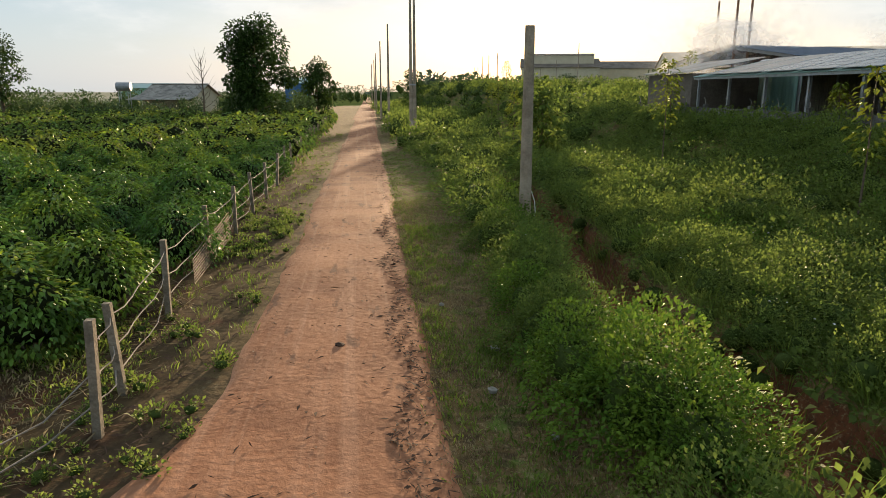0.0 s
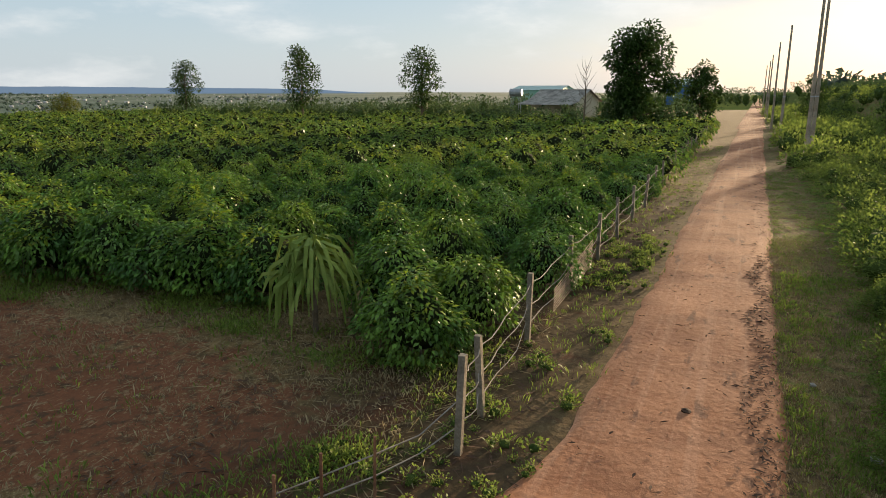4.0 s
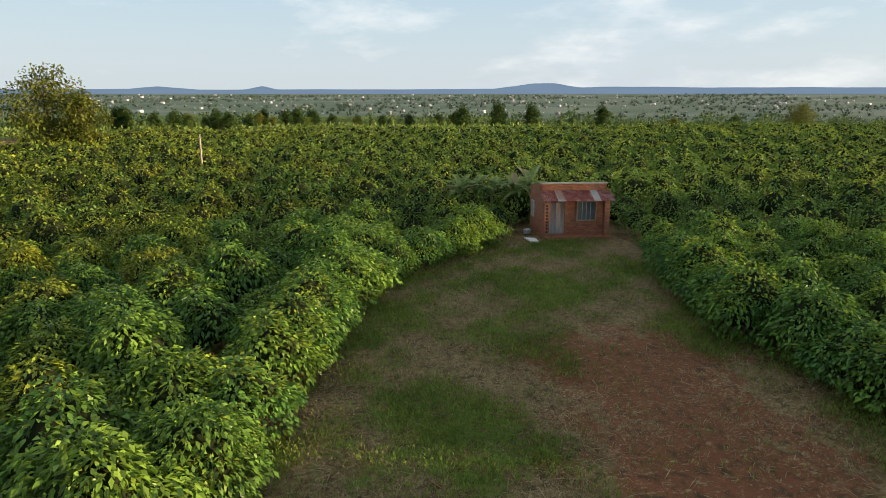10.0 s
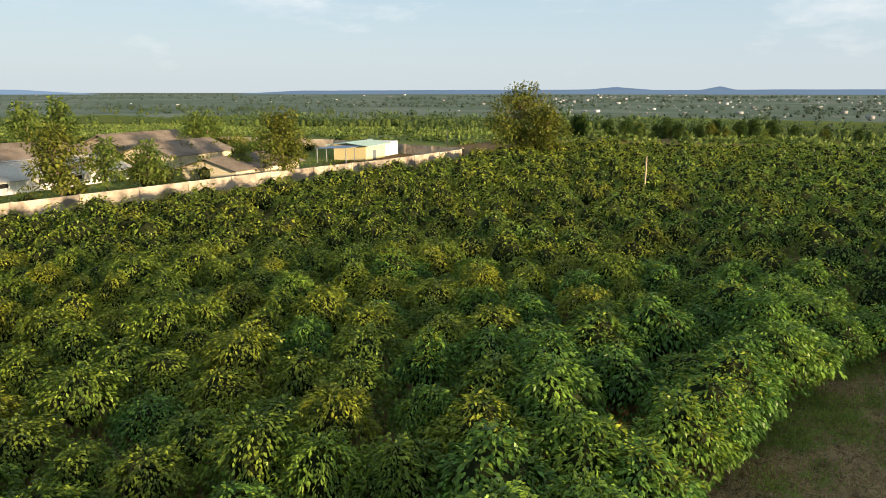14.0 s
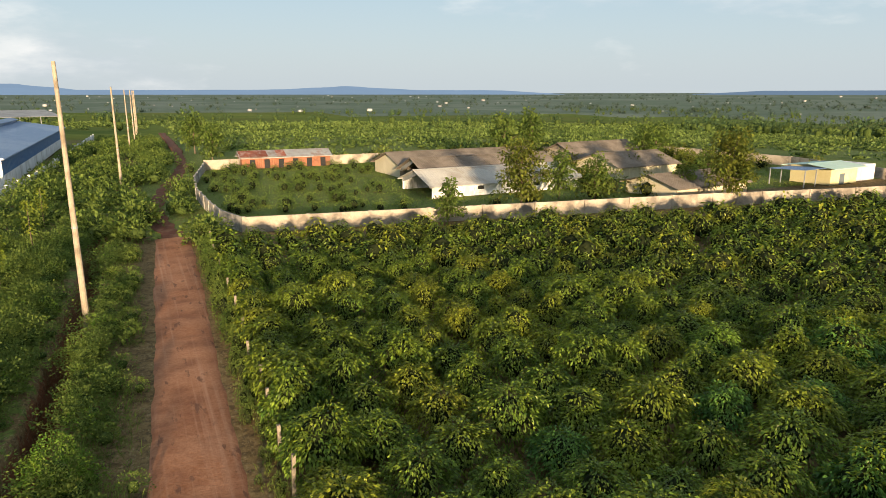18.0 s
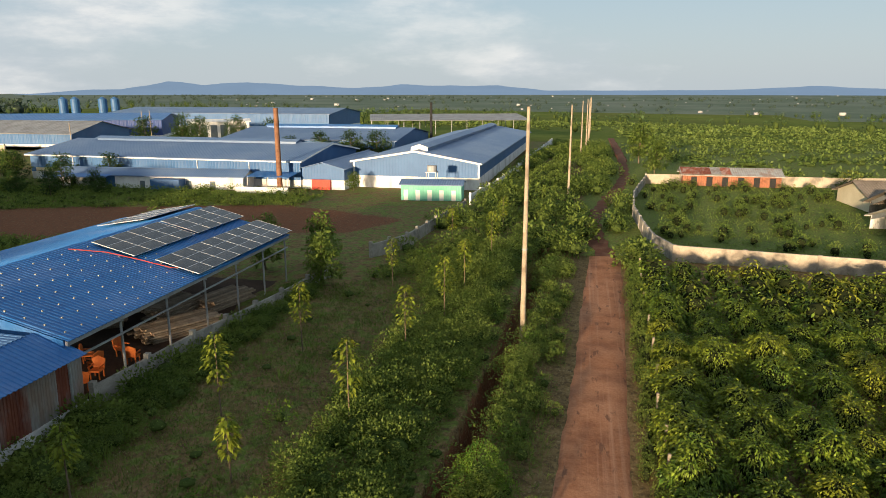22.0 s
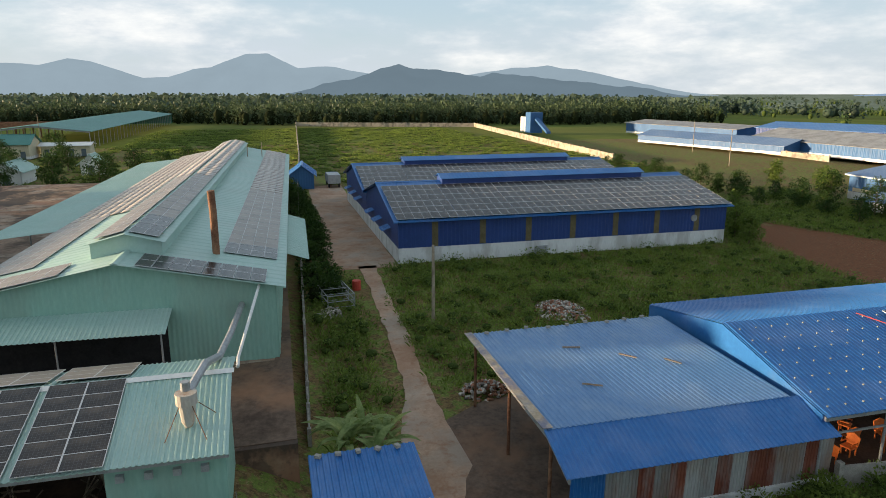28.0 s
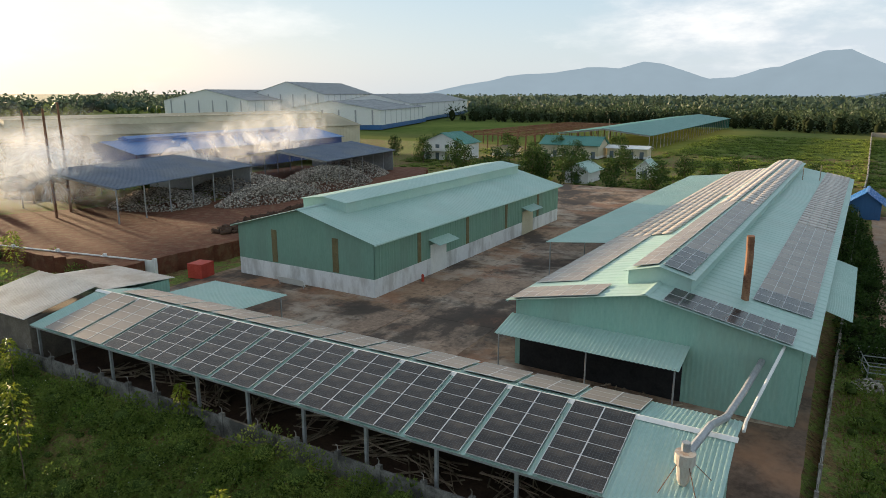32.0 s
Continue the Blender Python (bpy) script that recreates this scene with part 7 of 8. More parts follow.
dead = thing("dead_tree", (-22, 98, 0), 0, "bare dead tree with thin grey branches", "tree")
ds = Shape().tube([(0, 0, 0), (0.2, 0, 4), (0.1, 0.1, 9.5)], [0.16, 0.1, 0.02], 6)
dr = random.Random(8)
for i in range(22):
    z = 2.5 + i * 0.3
    a = i * 2.4
    L = 2.6 - i * 0.08
    ds.tube([(0.1, 0, z), (L * 0.5 * math.cos(a), L * 0.5 * math.sin(a), z + 0.8), (L * math.cos(a + 0.3), L * math.sin(a + 0.3), z + 2.2)], [0.05, 0.03, 0.008], 4)
part("trunk", ds, bark, dead)

fv, ff, fm = bush_arrays(60, 2.6, 6.0, 40, 1.4, lean=True)
nv, nf, nm_ = bush_arrays(62, 2.3, 5.4, 200, 0.55, lean=True)
gv, gf, gm = bush_arrays(61, 3.6, 5.0, 20, 1.7, lean=True)


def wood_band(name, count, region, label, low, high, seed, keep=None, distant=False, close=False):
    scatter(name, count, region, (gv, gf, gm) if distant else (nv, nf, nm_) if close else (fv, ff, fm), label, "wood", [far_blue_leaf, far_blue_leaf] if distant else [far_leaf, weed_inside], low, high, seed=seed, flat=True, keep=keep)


scatter("far_wood", 1500, (385, 560, -330, 260), bush_arrays(63, 2.9, 7.4, 76, 1.12, 0.2, lean=True, k=0.62, lump=0.5), "dark wood along the far side of the meadow", "wood", [wood_leaf, inner], 0.8, 1.75, seed=61, flat=True, keep=lambda x, y, r: x > np.interp(y, (-330, -115, -18, 40, 260), (420, 366, 396, 452, 460)))
wood_band("far_wood", 1700, (-1300, 1300, -1300, -330), "scattered trees over the southern plain", 1.0, 1.8, 62, lambda x, y, r: (np.sin(x * 0.011) + np.sin(y * 0.017 + x * 0.004) + r.normal(0, 0.6, len(x)) > 0.2) & ~((np.abs(x - 190) < 150) & (y > -420)))
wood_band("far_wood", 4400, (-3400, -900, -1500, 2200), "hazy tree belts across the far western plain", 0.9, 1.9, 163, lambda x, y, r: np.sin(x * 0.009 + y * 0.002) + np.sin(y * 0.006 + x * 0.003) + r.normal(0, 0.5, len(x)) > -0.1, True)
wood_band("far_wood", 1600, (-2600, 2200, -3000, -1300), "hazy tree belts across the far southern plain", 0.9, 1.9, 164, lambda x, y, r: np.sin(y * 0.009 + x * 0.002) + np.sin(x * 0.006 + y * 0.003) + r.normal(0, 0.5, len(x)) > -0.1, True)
wood_band("far_wood", 1500, (-1100, -300, -330, 700), "scattered trees over the western plain", 0.9, 1.7, 63, lambda x, y, r: np.sin(x * 0.013) + np.sin(y * 0.015 + x * 0.004) + r.normal(0, 0.6, len(x)) > 0.1)
wood_band("far_wood", 420, (-560, 140, -640, -125), "hedgerow trees between the southern fields", 0.4, 0.95, 71, lambda x, y, r: (np.abs(np.sin(x * 0.016 + y * 0.034)) < 0.16) & ((x < -112) | (y < -150)) & ((x < 5) | (y < -420)), close=True)
wood_band("far_wood", 260, (-330, -10, 150, 300), "belt of trees north of the plantation", 0.6, 1.2, 64, close=True)
wood_band("far_wood", 420, (-420, 420, 300, 460), "belt of trees north of the plantation", 0.9, 1.5, 264, lambda x, y, r: (x < 60) | (y > 420), close=True)
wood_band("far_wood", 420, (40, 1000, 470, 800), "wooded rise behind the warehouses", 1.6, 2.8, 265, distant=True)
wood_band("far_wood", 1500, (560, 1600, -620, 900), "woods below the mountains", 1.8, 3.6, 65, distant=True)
wood_band("field_trees", 170, (-128, -2, 104, 140), "row of young trees behind the plantation", 0.4, 0.8, 66, lambda x, y, r: x < -8, close=True)
wood_band("field_trees", 300, (-420, -190, -160, 230), "dark trees and hedges in the western fields", 0.45, 0.95, 67, close=True)

wood_band("lane_trees", 110, (8, 85, 95, 260), "ragged trees beyond the scrub", 0.35, 0.8, 68, lambda x, y, r: x > 7 + 0.02 * y, close=True)
tree(slim_dark, (9.0, 120, 0), "dark narrow tree beside the far lane", 60, 0.62)
# far town: small pale houses scattered over the plain
tr_ = np.random.default_rng(70)
hv = np.array(Shape().box(-4, 4, -3, 3, 0, 4.2).v)
hf = np.array(Shape().box(-4, 4, -3, 3, 0, 4.2).f)
az = np.radians(np.concatenate([tr_.uniform(250, 325, 900), tr_.uniform(150, 252, 130)]))
dd = np.concatenate([1350 + 2300 * tr_.random(900) ** 0.8, 1300 + 2500 * tr_.random(130)])
places = np.stack([dd * np.sin(az), dd * np.cos(az), fall(dd * np.sin(az), dd * np.cos(az))], 1)
tv, tf, tm = tile(hv, hf, np.zeros(len(hf), int), places, tr_.random(1030) * 3, 0.4 + 1.2 * tr_.random(1030) ** 4)
town_wall = surface("far pale houses", (0.25, 0.27, 0.29), (0.48, 0.47, 0.46), 0.9, 0.1, 1, 0, island=0.5)
tagged(new("far_town", np_mesh("far_town", tv, tf, [town_wall], tm)), "pale houses of a town scattered over the plain", "town", kind="stuff")


# ---- fences and poles ----
def fence_post(h, lean=0.0):
    return Shape().prism([(-0.06, -0.06, -0.3), (0.06, -0.06, -0.3), (0.06, 0.06, -0.3), (-0.06, 0.06, -0.3)], (lean, 0, h + 0.3))


post_rows = [(-3.9, 9.2), (-4.0, 10.6), (-4.35, 14.5)] + [(-4.45 - 0.006 * i * 4, 19.2 + 4.1 * i) for i in range(20)]
fence_r = random.Random(2)
fence = thing("barbed_wire_fence", (-4.0, 9.2, 0), 0, "sagging barbed wire fence on grey concrete posts", "fence")
tops = []
for x, y in post_rows:
    h, ln = 1.62 + fence_r.uniform(-0.1, 0.12), fence_r.uniform(-0.12, 0.1)
    part("post", fence_post(h, ln), post_mat, fence, loc=(x + 4.0, y - 9.2, 0))
    tops.append((x + 4.0, y - 9.2, h, ln))
for (x0, y0, h0, l0), (x1, y1, h1, l1) in zip(tops, tops[1:]):
    for k, fr in enumerate((0.86, 0.55, 0.28)):
        sag = fence_r.uniform(0.05, 0.22)
        pts = [(x0 + (x1 - x0) * s + l0 * fr * (1 - s) + l1 * fr * s + 0.05 * math.sin(9 * s + k), y0 + (y1 - y0) * s, fr * (h0 + (h1 - h0) * s) - sag * 4 * s * (1 - s)) for s in np.linspace(0, 1, 7)]
        part("wire", Shape().tube(pts, 0.011, 4), rope, fence)
net = Shape()
for i in range(44):
    u = i / 43
    y, x, low, high = 7.4 + 5.2 * u, -0.28 - 0.1 * u, 0.1 + 0.05 * u, 0.72 + 0.28 * u - 0.1 * math.sin(9 * u)
    net.prism([(x, y, low), (x, y + 0.03, low), (x - 0.02, y + 0.09, high), (x - 0.02, y + 0.06, high)], (0.008, 0, 0))
for j in range(9):
    w = j / 8
    net.prism([(-0.28, 7.4, 0.1 + 0.62 * w), (-0.38, 12.6, 0.15 + 0.85 * w), (-0.38, 12.6, 0.175 + 0.85 * w), (-0.28, 7.4, 0.125 + 0.62 * w)], (0.008, 0, 0))
part("netting", net, wood, fence, "torn brown netting tied to the wires")
west_fence = thing("post_fence", (-118, 20, 0), 0, "row of pale concrete posts along the plantation's edge", "fence")
for i in range(26):
    part("post", fence_post(1.9), concrete, west_fence, loc=(0.05 * i * i / 6, -24 + 1.9 * i, 0))
south_fence = thing("post_fence", (-3.7, -20, 0), 0, "row of pale fence posts beside the hedge", "fence")
for i, y in enumerate((-19, -21.1, -24.2, -26.6, -29.6, -33.1, -37, -41, -46, -51, -56)):
    part("post", fence_post(1.5, fence_r.uniform(-0.1, 0.1)), post_mat, south_fence, loc=(lane_centre(y) - 2.75 + 3.7, y + 20, 0))
near_fence = thing("wire_fence_end", (-4.6, 8.2, 0), 0, "thin rusty stakes with loose wire at the clearing", "fence")
for x, y in ((0.1, -0.7), (-0.35, -1.4), (-0.6, -2.1)):
    part("stake", Shape().tube([(x, y, -0.1), (x + 0.03, y, 1.0)], 0.025, 6), old_iron, near_fence)
for fr in (0.35, 0.7):
    part("wire", Shape().tube([(0.7, 1.0, 1.3 * fr), (0.4, 0.2, fr * 0.9), (0.1, -0.7, fr), (-0.35, -1.4, fr * 0.9), (-0.6, -2.1, fr)], 0.012, 4), rope, near_fence)


def pole(loc, h, name="utility_pole", label="tall jointed grey concrete utility pole", group="lane poles", r0=0.19, r1=0.10):
    p = thing(name, loc, 0, label, "pole", group)
    j = h * 0.39
    part("lower_shaft", Shape().tube([(0, 0, -1.0), (0, 0, j)], [r0, r0 - (r0 - r1) * 0.39], 12), pole_mat, p)
    part("upper_shaft", Shape().tube([(0, 0, j), (0, 0, h)], [r0 - (r0 - r1) * 0.39, r1], 12), pole_mat, p)
    if h > 9:
        part("joint_flange", Shape().tube([(0, 0, j - 0.06), (0, 0, j + 0.06)], r0 - 0.02, 12), steel, p, "bolted steel flange")
    return p


pole((3.3, -41.2, -0.4), 14.5)
for x, y, h in ((1.75, -98, 13.2), (0.4, -160, 13), (-0.8, -186, 13), (-1.5, -215, 13), (-2, -245, 13), (-2.5, -275, 13), (4.6, 64, 14), (5.1, 66, 14), (3.6, 92, 13.5), (3.4, 122, 13.5), (3.2, 152, 13), (3.4, 182, 13), (3.2, 212, 13)):
    pole((x, y, 0), h)
pa = pole((5.8, 23.4, -0.3), 7.3, label="short thick concrete pole with a dangling cable", r0=0.24, r1=0.17)
part("cable", Shape().tube([(0.2, -0.1, 1.6), (0.32, -0.15, 1.2), (0.36, -0.1, 0.8), (0.25, -0.1, 0.4)], 0.018, 5), white_paint, pa, "loose white cable")
pole((50.3, -12.6, 0), 6.6, label="slim concrete pole with a meter box", group="", r0=0.16, r1=0.11)
pole((-69.5, -13.8, 0), 4.2, label="thin concrete pole among the coffee", group="", r0=0.11, r1=0.08)
pole((-107, -56.5, 0), 4.0, label="thin concrete pole among the coffee", group="", r0=0.10, r1=0.07)
for i in range(9):
    pole((26 + 3.2 * i, 130 + 26 * (i % 5), 0), 12 + (i % 3), name="lamp_pole", label="thin pole over the scrub", group="works poles", r0=0.13, r1=0.07)
for x, y, h in ((126, 3, 9), (131, 0.5, 9), (230, 66, 12), (100, -116, 9), (150, -118, 9), (190, -135, 9), (120, -170, 10), (124, -172, 10)):
    pole((x, y, 0), h, name="lamp_pole", label="thin lamp pole on the works ground", group="works poles", r0=0.12, r1=0.07)


# ---- hut in the clearing ----
red_tin = surface("dark red painted tin", (0.115, 0.026, 0.026), (0.20, 0.060, 0.050), 0.6, 1.5, 9, 0.1, stain=(0.30, 0.25, 0.22), stain_amount=0.5, stain_scale=2.2)
hut = thing("brick_hut", (-36.95, 11.4, 0), -3.0, "small red brick hut with a rusty tin porch roof", "hut")
part("front_wall", Shape().box(-0.2, 0, 0, 0.45, 0, 3.1).box(-0.2, 0, 1.45, 2.2, 0, 3.1).box(-0.2, 0, 3.3, 3.9, 0, 3.1).box(-0.2, 0, 0.45, 1.45, 2.05, 3.1).box(-0.2, 0, 2.2, 3.3, 2.05, 3.1).box(-0.2, 0, 2.2, 3.3, 0, 0.95), brick_mat, hut)
part("side_wall", Shape().prism([(0, 0, 0), (-2.7, 0, 0), (-2.7, 0, 2.75), (0, 0, 3.2)], (0, 0.18, 0)), brick_mat, hut)
part("side_wall", Shape().prism([(0, 3.72, 0), (-2.7, 3.72, 0), (-2.7, 3.72, 2.75), (0, 3.72, 3.2)], (0, 0.18, 0)), brick_mat, hut)
part("back_wall", Shape().box(-2.7, -2.5, 0.2, 3.7, 0, 2.75), brick_mat, hut)
part("roof", Shape().ribbed((-0.2, 0.1, 3.0), (-0.2, 3.8, 3.0), (-2.8, 3.8, 2.6), (-2.8, 0.1, 2.6), 0.2, 0.03, 0.02), rust, hut)
for i in range(10):
    part("porch_sheet", Shape().ribbed((0.0, -0.1 + 0.42 * i, 2.72), (0.0, 0.34 + 0.42 * i, 2.72), (1.05, 0.34 + 0.42 * i, 2.25), (1.05, -0.1 + 0.42 * i, 2.25), 0.1, 0.02, 0.01), zinc if i in (2, 7) else red_tin, hut)
part("parapet_cap", Shape().box(-0.25, 0.05, -0.05, 3.95, 3.1, 3.17), concrete, hut)
part("porch_pier", Shape().box(0.6, 0.9, 0.0, 0.3, 0, 2.3), brick_mat, hut)
part("porch_pier", Shape().box(0.6, 0.9, 3.55, 3.85, 0, 2.3), brick_mat, hut)
part("porch_wall", Shape().box(0, 0.75, -0.02, 0.14, 0, 2.5), brick_mat, hut)
part("step", Shape().box(0, 1.0, 0.1, 3.9, 0, 0.16), brick_mat, hut)
door = part("door", Shape().box(-0.1, -0.05, 0.45, 1.45, 0.02, 2.0), zinc, hut, "dull blue-grey sheet metal door")
part("door_rail", Shape().box(-0.04, 0.0, 0.92, 0.98, 0.05, 1.98), steel, door)
win = part("window", Shape().box(-0.12, -0.08, 2.2, 3.3, 0.95, 2.05), glass, hut)
part("window_frame", Shape().box(-0.06, 0.03, 2.15, 2.23, 0.9, 2.1).box(-0.06, 0.03, 3.27, 3.35, 0.9, 2.1).box(-0.06, 0.03, 2.15, 3.35, 0.88, 0.96).box(-0.06, 0.03, 2.15, 3.35, 2.02, 2.1), wood, win)
for y in (2.5, 2.75, 3.0):
    part("bar", Shape().box(-0.05, -0.02, y - 0.015, y + 0.015, 0.95, 2.05), steel, win)
part("shutter", Shape().box(-2.2, -1.5, -0.05, 0.0, 0.9, 1.9), zinc, hut)
# Dark blocks on the pier stand for the shade in its holes.
hole = Shape().box(0.9, 0.94, 0.1, 0.2, 0, 0.12).mesh("vent_hole")
hole.materials.append(dark)
for i in range(9):
    part("vent_hole", hole, None, hut, loc=(-0.035, 0, 0.4 + 0.19 * i))
single("white_slab", Shape().prism([(0, 0, 0.04), (1.0, 0.1, 0.04), (1.1, 0.55, 0.04), (0.2, 0.6, 0.04)], (0, 0, 0.07)), white_paint, "broken white slab lying in the grass", "slab", (-36.4, 10.3, 0))
single("cooking_pot", Shape().tube([(0, 0, 0), (0, 0, 0.25), (0, 0, 0.32)], [0.22, 0.25, 0.12], 12), steel, "grey metal pot beside the hut", "pot", (-37.9, 10.9, 0.0))


def blade_leaf(s, base, az, lift, length, width, bend):
    """One long arching leaf with a folded midrib, added to a shape."""
    d, side = Vector((math.cos(az), math.sin(az), 0)), Vector((-math.sin(az), math.cos(az), 0))
    n0, p, a = len(s.v), Vector(base), lift
    n = 7
    for i in range(n + 1):
        t = i / n
        w = width * math.sin(math.pi * min(1, 0.12 + 0.86 * t)) * 0.5
        for k, dz in ((-1, 0.0), (0, -0.25), (1, 0.0)):
            q = p + side * (k * w) + Vector((0, 0, dz * w))
            s.v.append(tuple(q))
        p = p + (d * math.cos(a) + Vector((0, 0, math.sin(a)))) * (length / n)
        a -= bend / n
    for i in range(n):
        for k in range(2):
            q = n0 + i * 3 + k
            s.f.append((q, q + 1, q + 4, q + 3))


def banana(loc, seed, h=2.0, n=13):
    b = thing("banana_plant", loc, 0, "banana plant with broad arching leaves", "banana plant", "banana plants")
    r = random.Random(seed)
    part("stem", Shape().tube([(0, 0, -0.1), (0.03, 0, h * 0.5), (0.05, 0, h)], [0.14, 0.11, 0.07], 8), banana_leaf, b)
    for i in range(n):
        s = Shape()
        blade_leaf(s, (0.04, 0, h * (0.6 + 0.4 * r.random())), 2.4 * i + r.random(), r.uniform(0.55, 1.35), r.uniform(1.2, 1.9) * (0.6 + 0.27 * h), r.uniform(0.34, 0.52), r.uniform(0.9, 2.3))
        part("leaf", s, dry_leaf if i % 5 == 4 else banana_leaf, b, "withered brown leaf" if i % 5 == 4 else "")


for i, (x, y, h) in enumerate(((-42.6, 7.6, 2.3), (-43.2, 8.8, 2.5), (-42.4, 9.7, 2.1), (-41.6, 11.0, 2.3), (-41.4, 12.0, 2.5), (-42.4, 11.6, 2.3), (29.0, -3.0, 2.5), (28.0, -4.2, 2.2), (29.9, -3.9, 2.6), (30.8, -2.9, 2.1), (29.2, -4.9, 2.1))):
    banana((x, y, 0), i, h)

dragon = thing("dragon_fruit_plant", (-9.3, 12.9, 0), 0, "dragon fruit cactus with arching green stems on a post", "cactus")
part("post", Shape().tube([(0, 0, -0.2), (0, 0, 1.7)], 0.07, 8), bark, dragon)
dr2 = random.Random(6)
for i in range(64):
    a, out, top_z, low = 6.283 * i / 64 * 7, dr2.uniform(0.55, 1.4), dr2.uniform(1.6, 2.5), dr2.uniform(0.15, 1.5)
    c, sn = math.cos(a), math.sin(a)
    pts = [(0.05 * c, 0.05 * sn, 1.6), (0.25 * out * c, 0.25 * out * sn, top_z), (0.62 * out * c, 0.62 * out * sn, top_z - 0.12), (0.92 * out * c, 0.92 * out * sn, (top_z + low) / 2), (1.02 * out * c, 1.02 * out * sn, low)]
    part("cactus_stem", Shape().tube(pts, [0.055, 0.06, 0.06, 0.05, 0.02], 3), dragon_skin, dragon)

# ---- young trees in the scrub ----
def sapling(loc, h, seed):
    r = np.random.default_rng(seed)
    t = thing("sapling", loc, 0, "slim young tree with sparse yellow-green leaves", "tree", "saplings on the waste ground")
    part("trunk", Shape().tube([(0, 0, -0.2), (0.03, 0.02, h * 0.5), (0.0, 0.05, h * 0.97)], [0.045, 0.03, 0.012], 6), bark, t)
    n = 190
    z = h * (0.42 + 0.58 * r.random(n) ** 0.8)
    rad = 0.55 * (h / 4.5) * np.sin(np.pi * np.clip((z / h - 0.36) / 0.68, 0, 1)) * np.sqrt(r.random(n)) + 0.04
    a = r.random(n) * 6.28
    p = np.stack([rad * np.cos(a), rad * np.sin(a), z], 1)
    d = np.stack([np.cos(a), np.sin(a), -0.3 + r.normal(0, 0.3, n)], 1)
    v, f = leaves(p, d, 0.26 * (0.7 + 0.5 * r.random(n)), 0.13 * np.ones(n), droop=0.2)
    part("crown", np_mesh("crown", v, f, [sapling_leaf]), None, t)


for i, (x, y, h) in enumerate(((16.3, 35, 6.4), (32.0, 64, 6.2), (15.9, 19.5, 5.3), (15.5, -25, 4.4), (15.3, -33.6, 4.2), (12.7, -20.8, 2.8), (9.5, -25.4, 4.6), (9.5, -35, 4.3), (8.5, -41.3, 4.6), (8.3, -47.9, 4.2), (18.1, -18.7, 3.2), (14.2, -48.6, 4.0), (7.6, -58, 4.4),
                               (11.8, 52, 5.0), (13.5, 70, 5.5), (17, 84, 5.5), (20.8, 44, 3.2), (22.6, 30, 2.6), (21, 98, 5), (12, -62, 4), (8, -70, 4))):
    sapling((x, y, float(ground_height(x, y))), h, i)
tree(green_mid, (11.6, 43, 0), "bushy young tree in the scrub", 20, 0.95)
tree(green_mid, (19.4, -46.8, 0), "bushy yellow-green tree beside the wall", 60, 0.75)

# hedge of climbers along the south lane
hv_, hf_, hm_ = bush_arrays(70, 0.6, 1.9, 420, 0.13, 0.3)
hp = np.array([(lane_centre(y) - 2.35 - 0.25 * math.sin(y * 1.3) - 0.25 * math.sin(y * 4.1), y, -0.1) for y in np.arange(-61, -11, 0.55)])
tv, tf, tm = tile(hv_, hf_, hm_, hp, rng.random(len(hp)) * 6.28, np.interp(hp[:, 1], (-60, -36, -22), (0.85, 0.7, 0.32)) * (0.6 + 0.7 * rng.random(len(hp))))
tagged(new("hedge", np_mesh("hedge", tv, tf, [weed_leaf, inner], tm)), "leafy green hedge between the lane and the coffee", "hedge", kind="stuff")

# ---- compound to the south ----
# The dark doors are panels that stand for shaded openings.
factory("brick_shed", (-31.3, -119, 0), 0, 15, 4.5, 1.9, 2.7, "low red brick shed with rusty and grey tin roof", brick_mat, brick_mat, 0, zinc, category="shed", over=0.4, doors=tuple(("far", 0.8 + 2.4 * i, 0.9, 1.5, dark) for i in range(6)))
wb = factory("white_barn", (-54, -82.2, 0), 1.5, 22, 9, 1.55, 2.95, "low whitewashed barn with a pale sheet roof", white_wall, white_wall, 0, pale_fibre, category="barn", over=0.5, open_back=True)
# Dark panels paint in the shade of small windows.
for i in range(5):
    part("vent", Shape().box(2.2 + 4.2 * i, 3.1 + 4.2 * i, 8.9, 9.06, 0.75, 1.2), dark, wb, "small dark panel standing for a window's inner shade")
for x, y, rz, l, w, e, t, wm, back_open in ((-57, -92, 1.5, 21.5, 9.6, 1.7, 3.5, wall_mat, True), (-61, -104, 3, 25.5, 11, 1.7, 3.4, cream, False), (-76, -88, 6, 12.5, 9, 1.9, 3.4, cream, False), (-80, -101, 6, 15, 10, 2.2, 4.1, wall_mat, False), (-70.5, -68.8, 7, 13.5, 8, 1.5, 2.6, cream, False)):
    factory("old_barn", (x, y, 0), rz, l, w, e, t, "old barn with a dark fibre-cement roof", wm, wm, 0, tile_grey, category="barn", over=0.6, open_back=back_open)
bs = bpy.data.objects["brick_shed"]
for i in range(5):
    part("rusty_sheet", Shape().ribbed((7.6 + 1.55 * i, 5.0, 2.02), (9.1 + 1.55 * i, 5.0, 2.02), (9.1 + 1.55 * i, 2.3, 2.84), (7.6 + 1.55 * i, 2.3, 2.84), 0.2, 0.03, 0.02), rust if i != 1 else zinc, bs)
yb = factory("yellow_house", (-92.5, -66.6, 0), 6, 6.6, 5.8, 2.4, 2.7, "yellow-painted small house with a mint canopy roof", yellow_paint, yellow_paint, 0, mint_roof, category="house", over=0.9, doors=(("far", 3.2, 1.2, 1.5, glass),))
part("annexe", Shape().box(-6, -0.6, 0.4, 5.2, 0, 2.3), white_wall, yb)
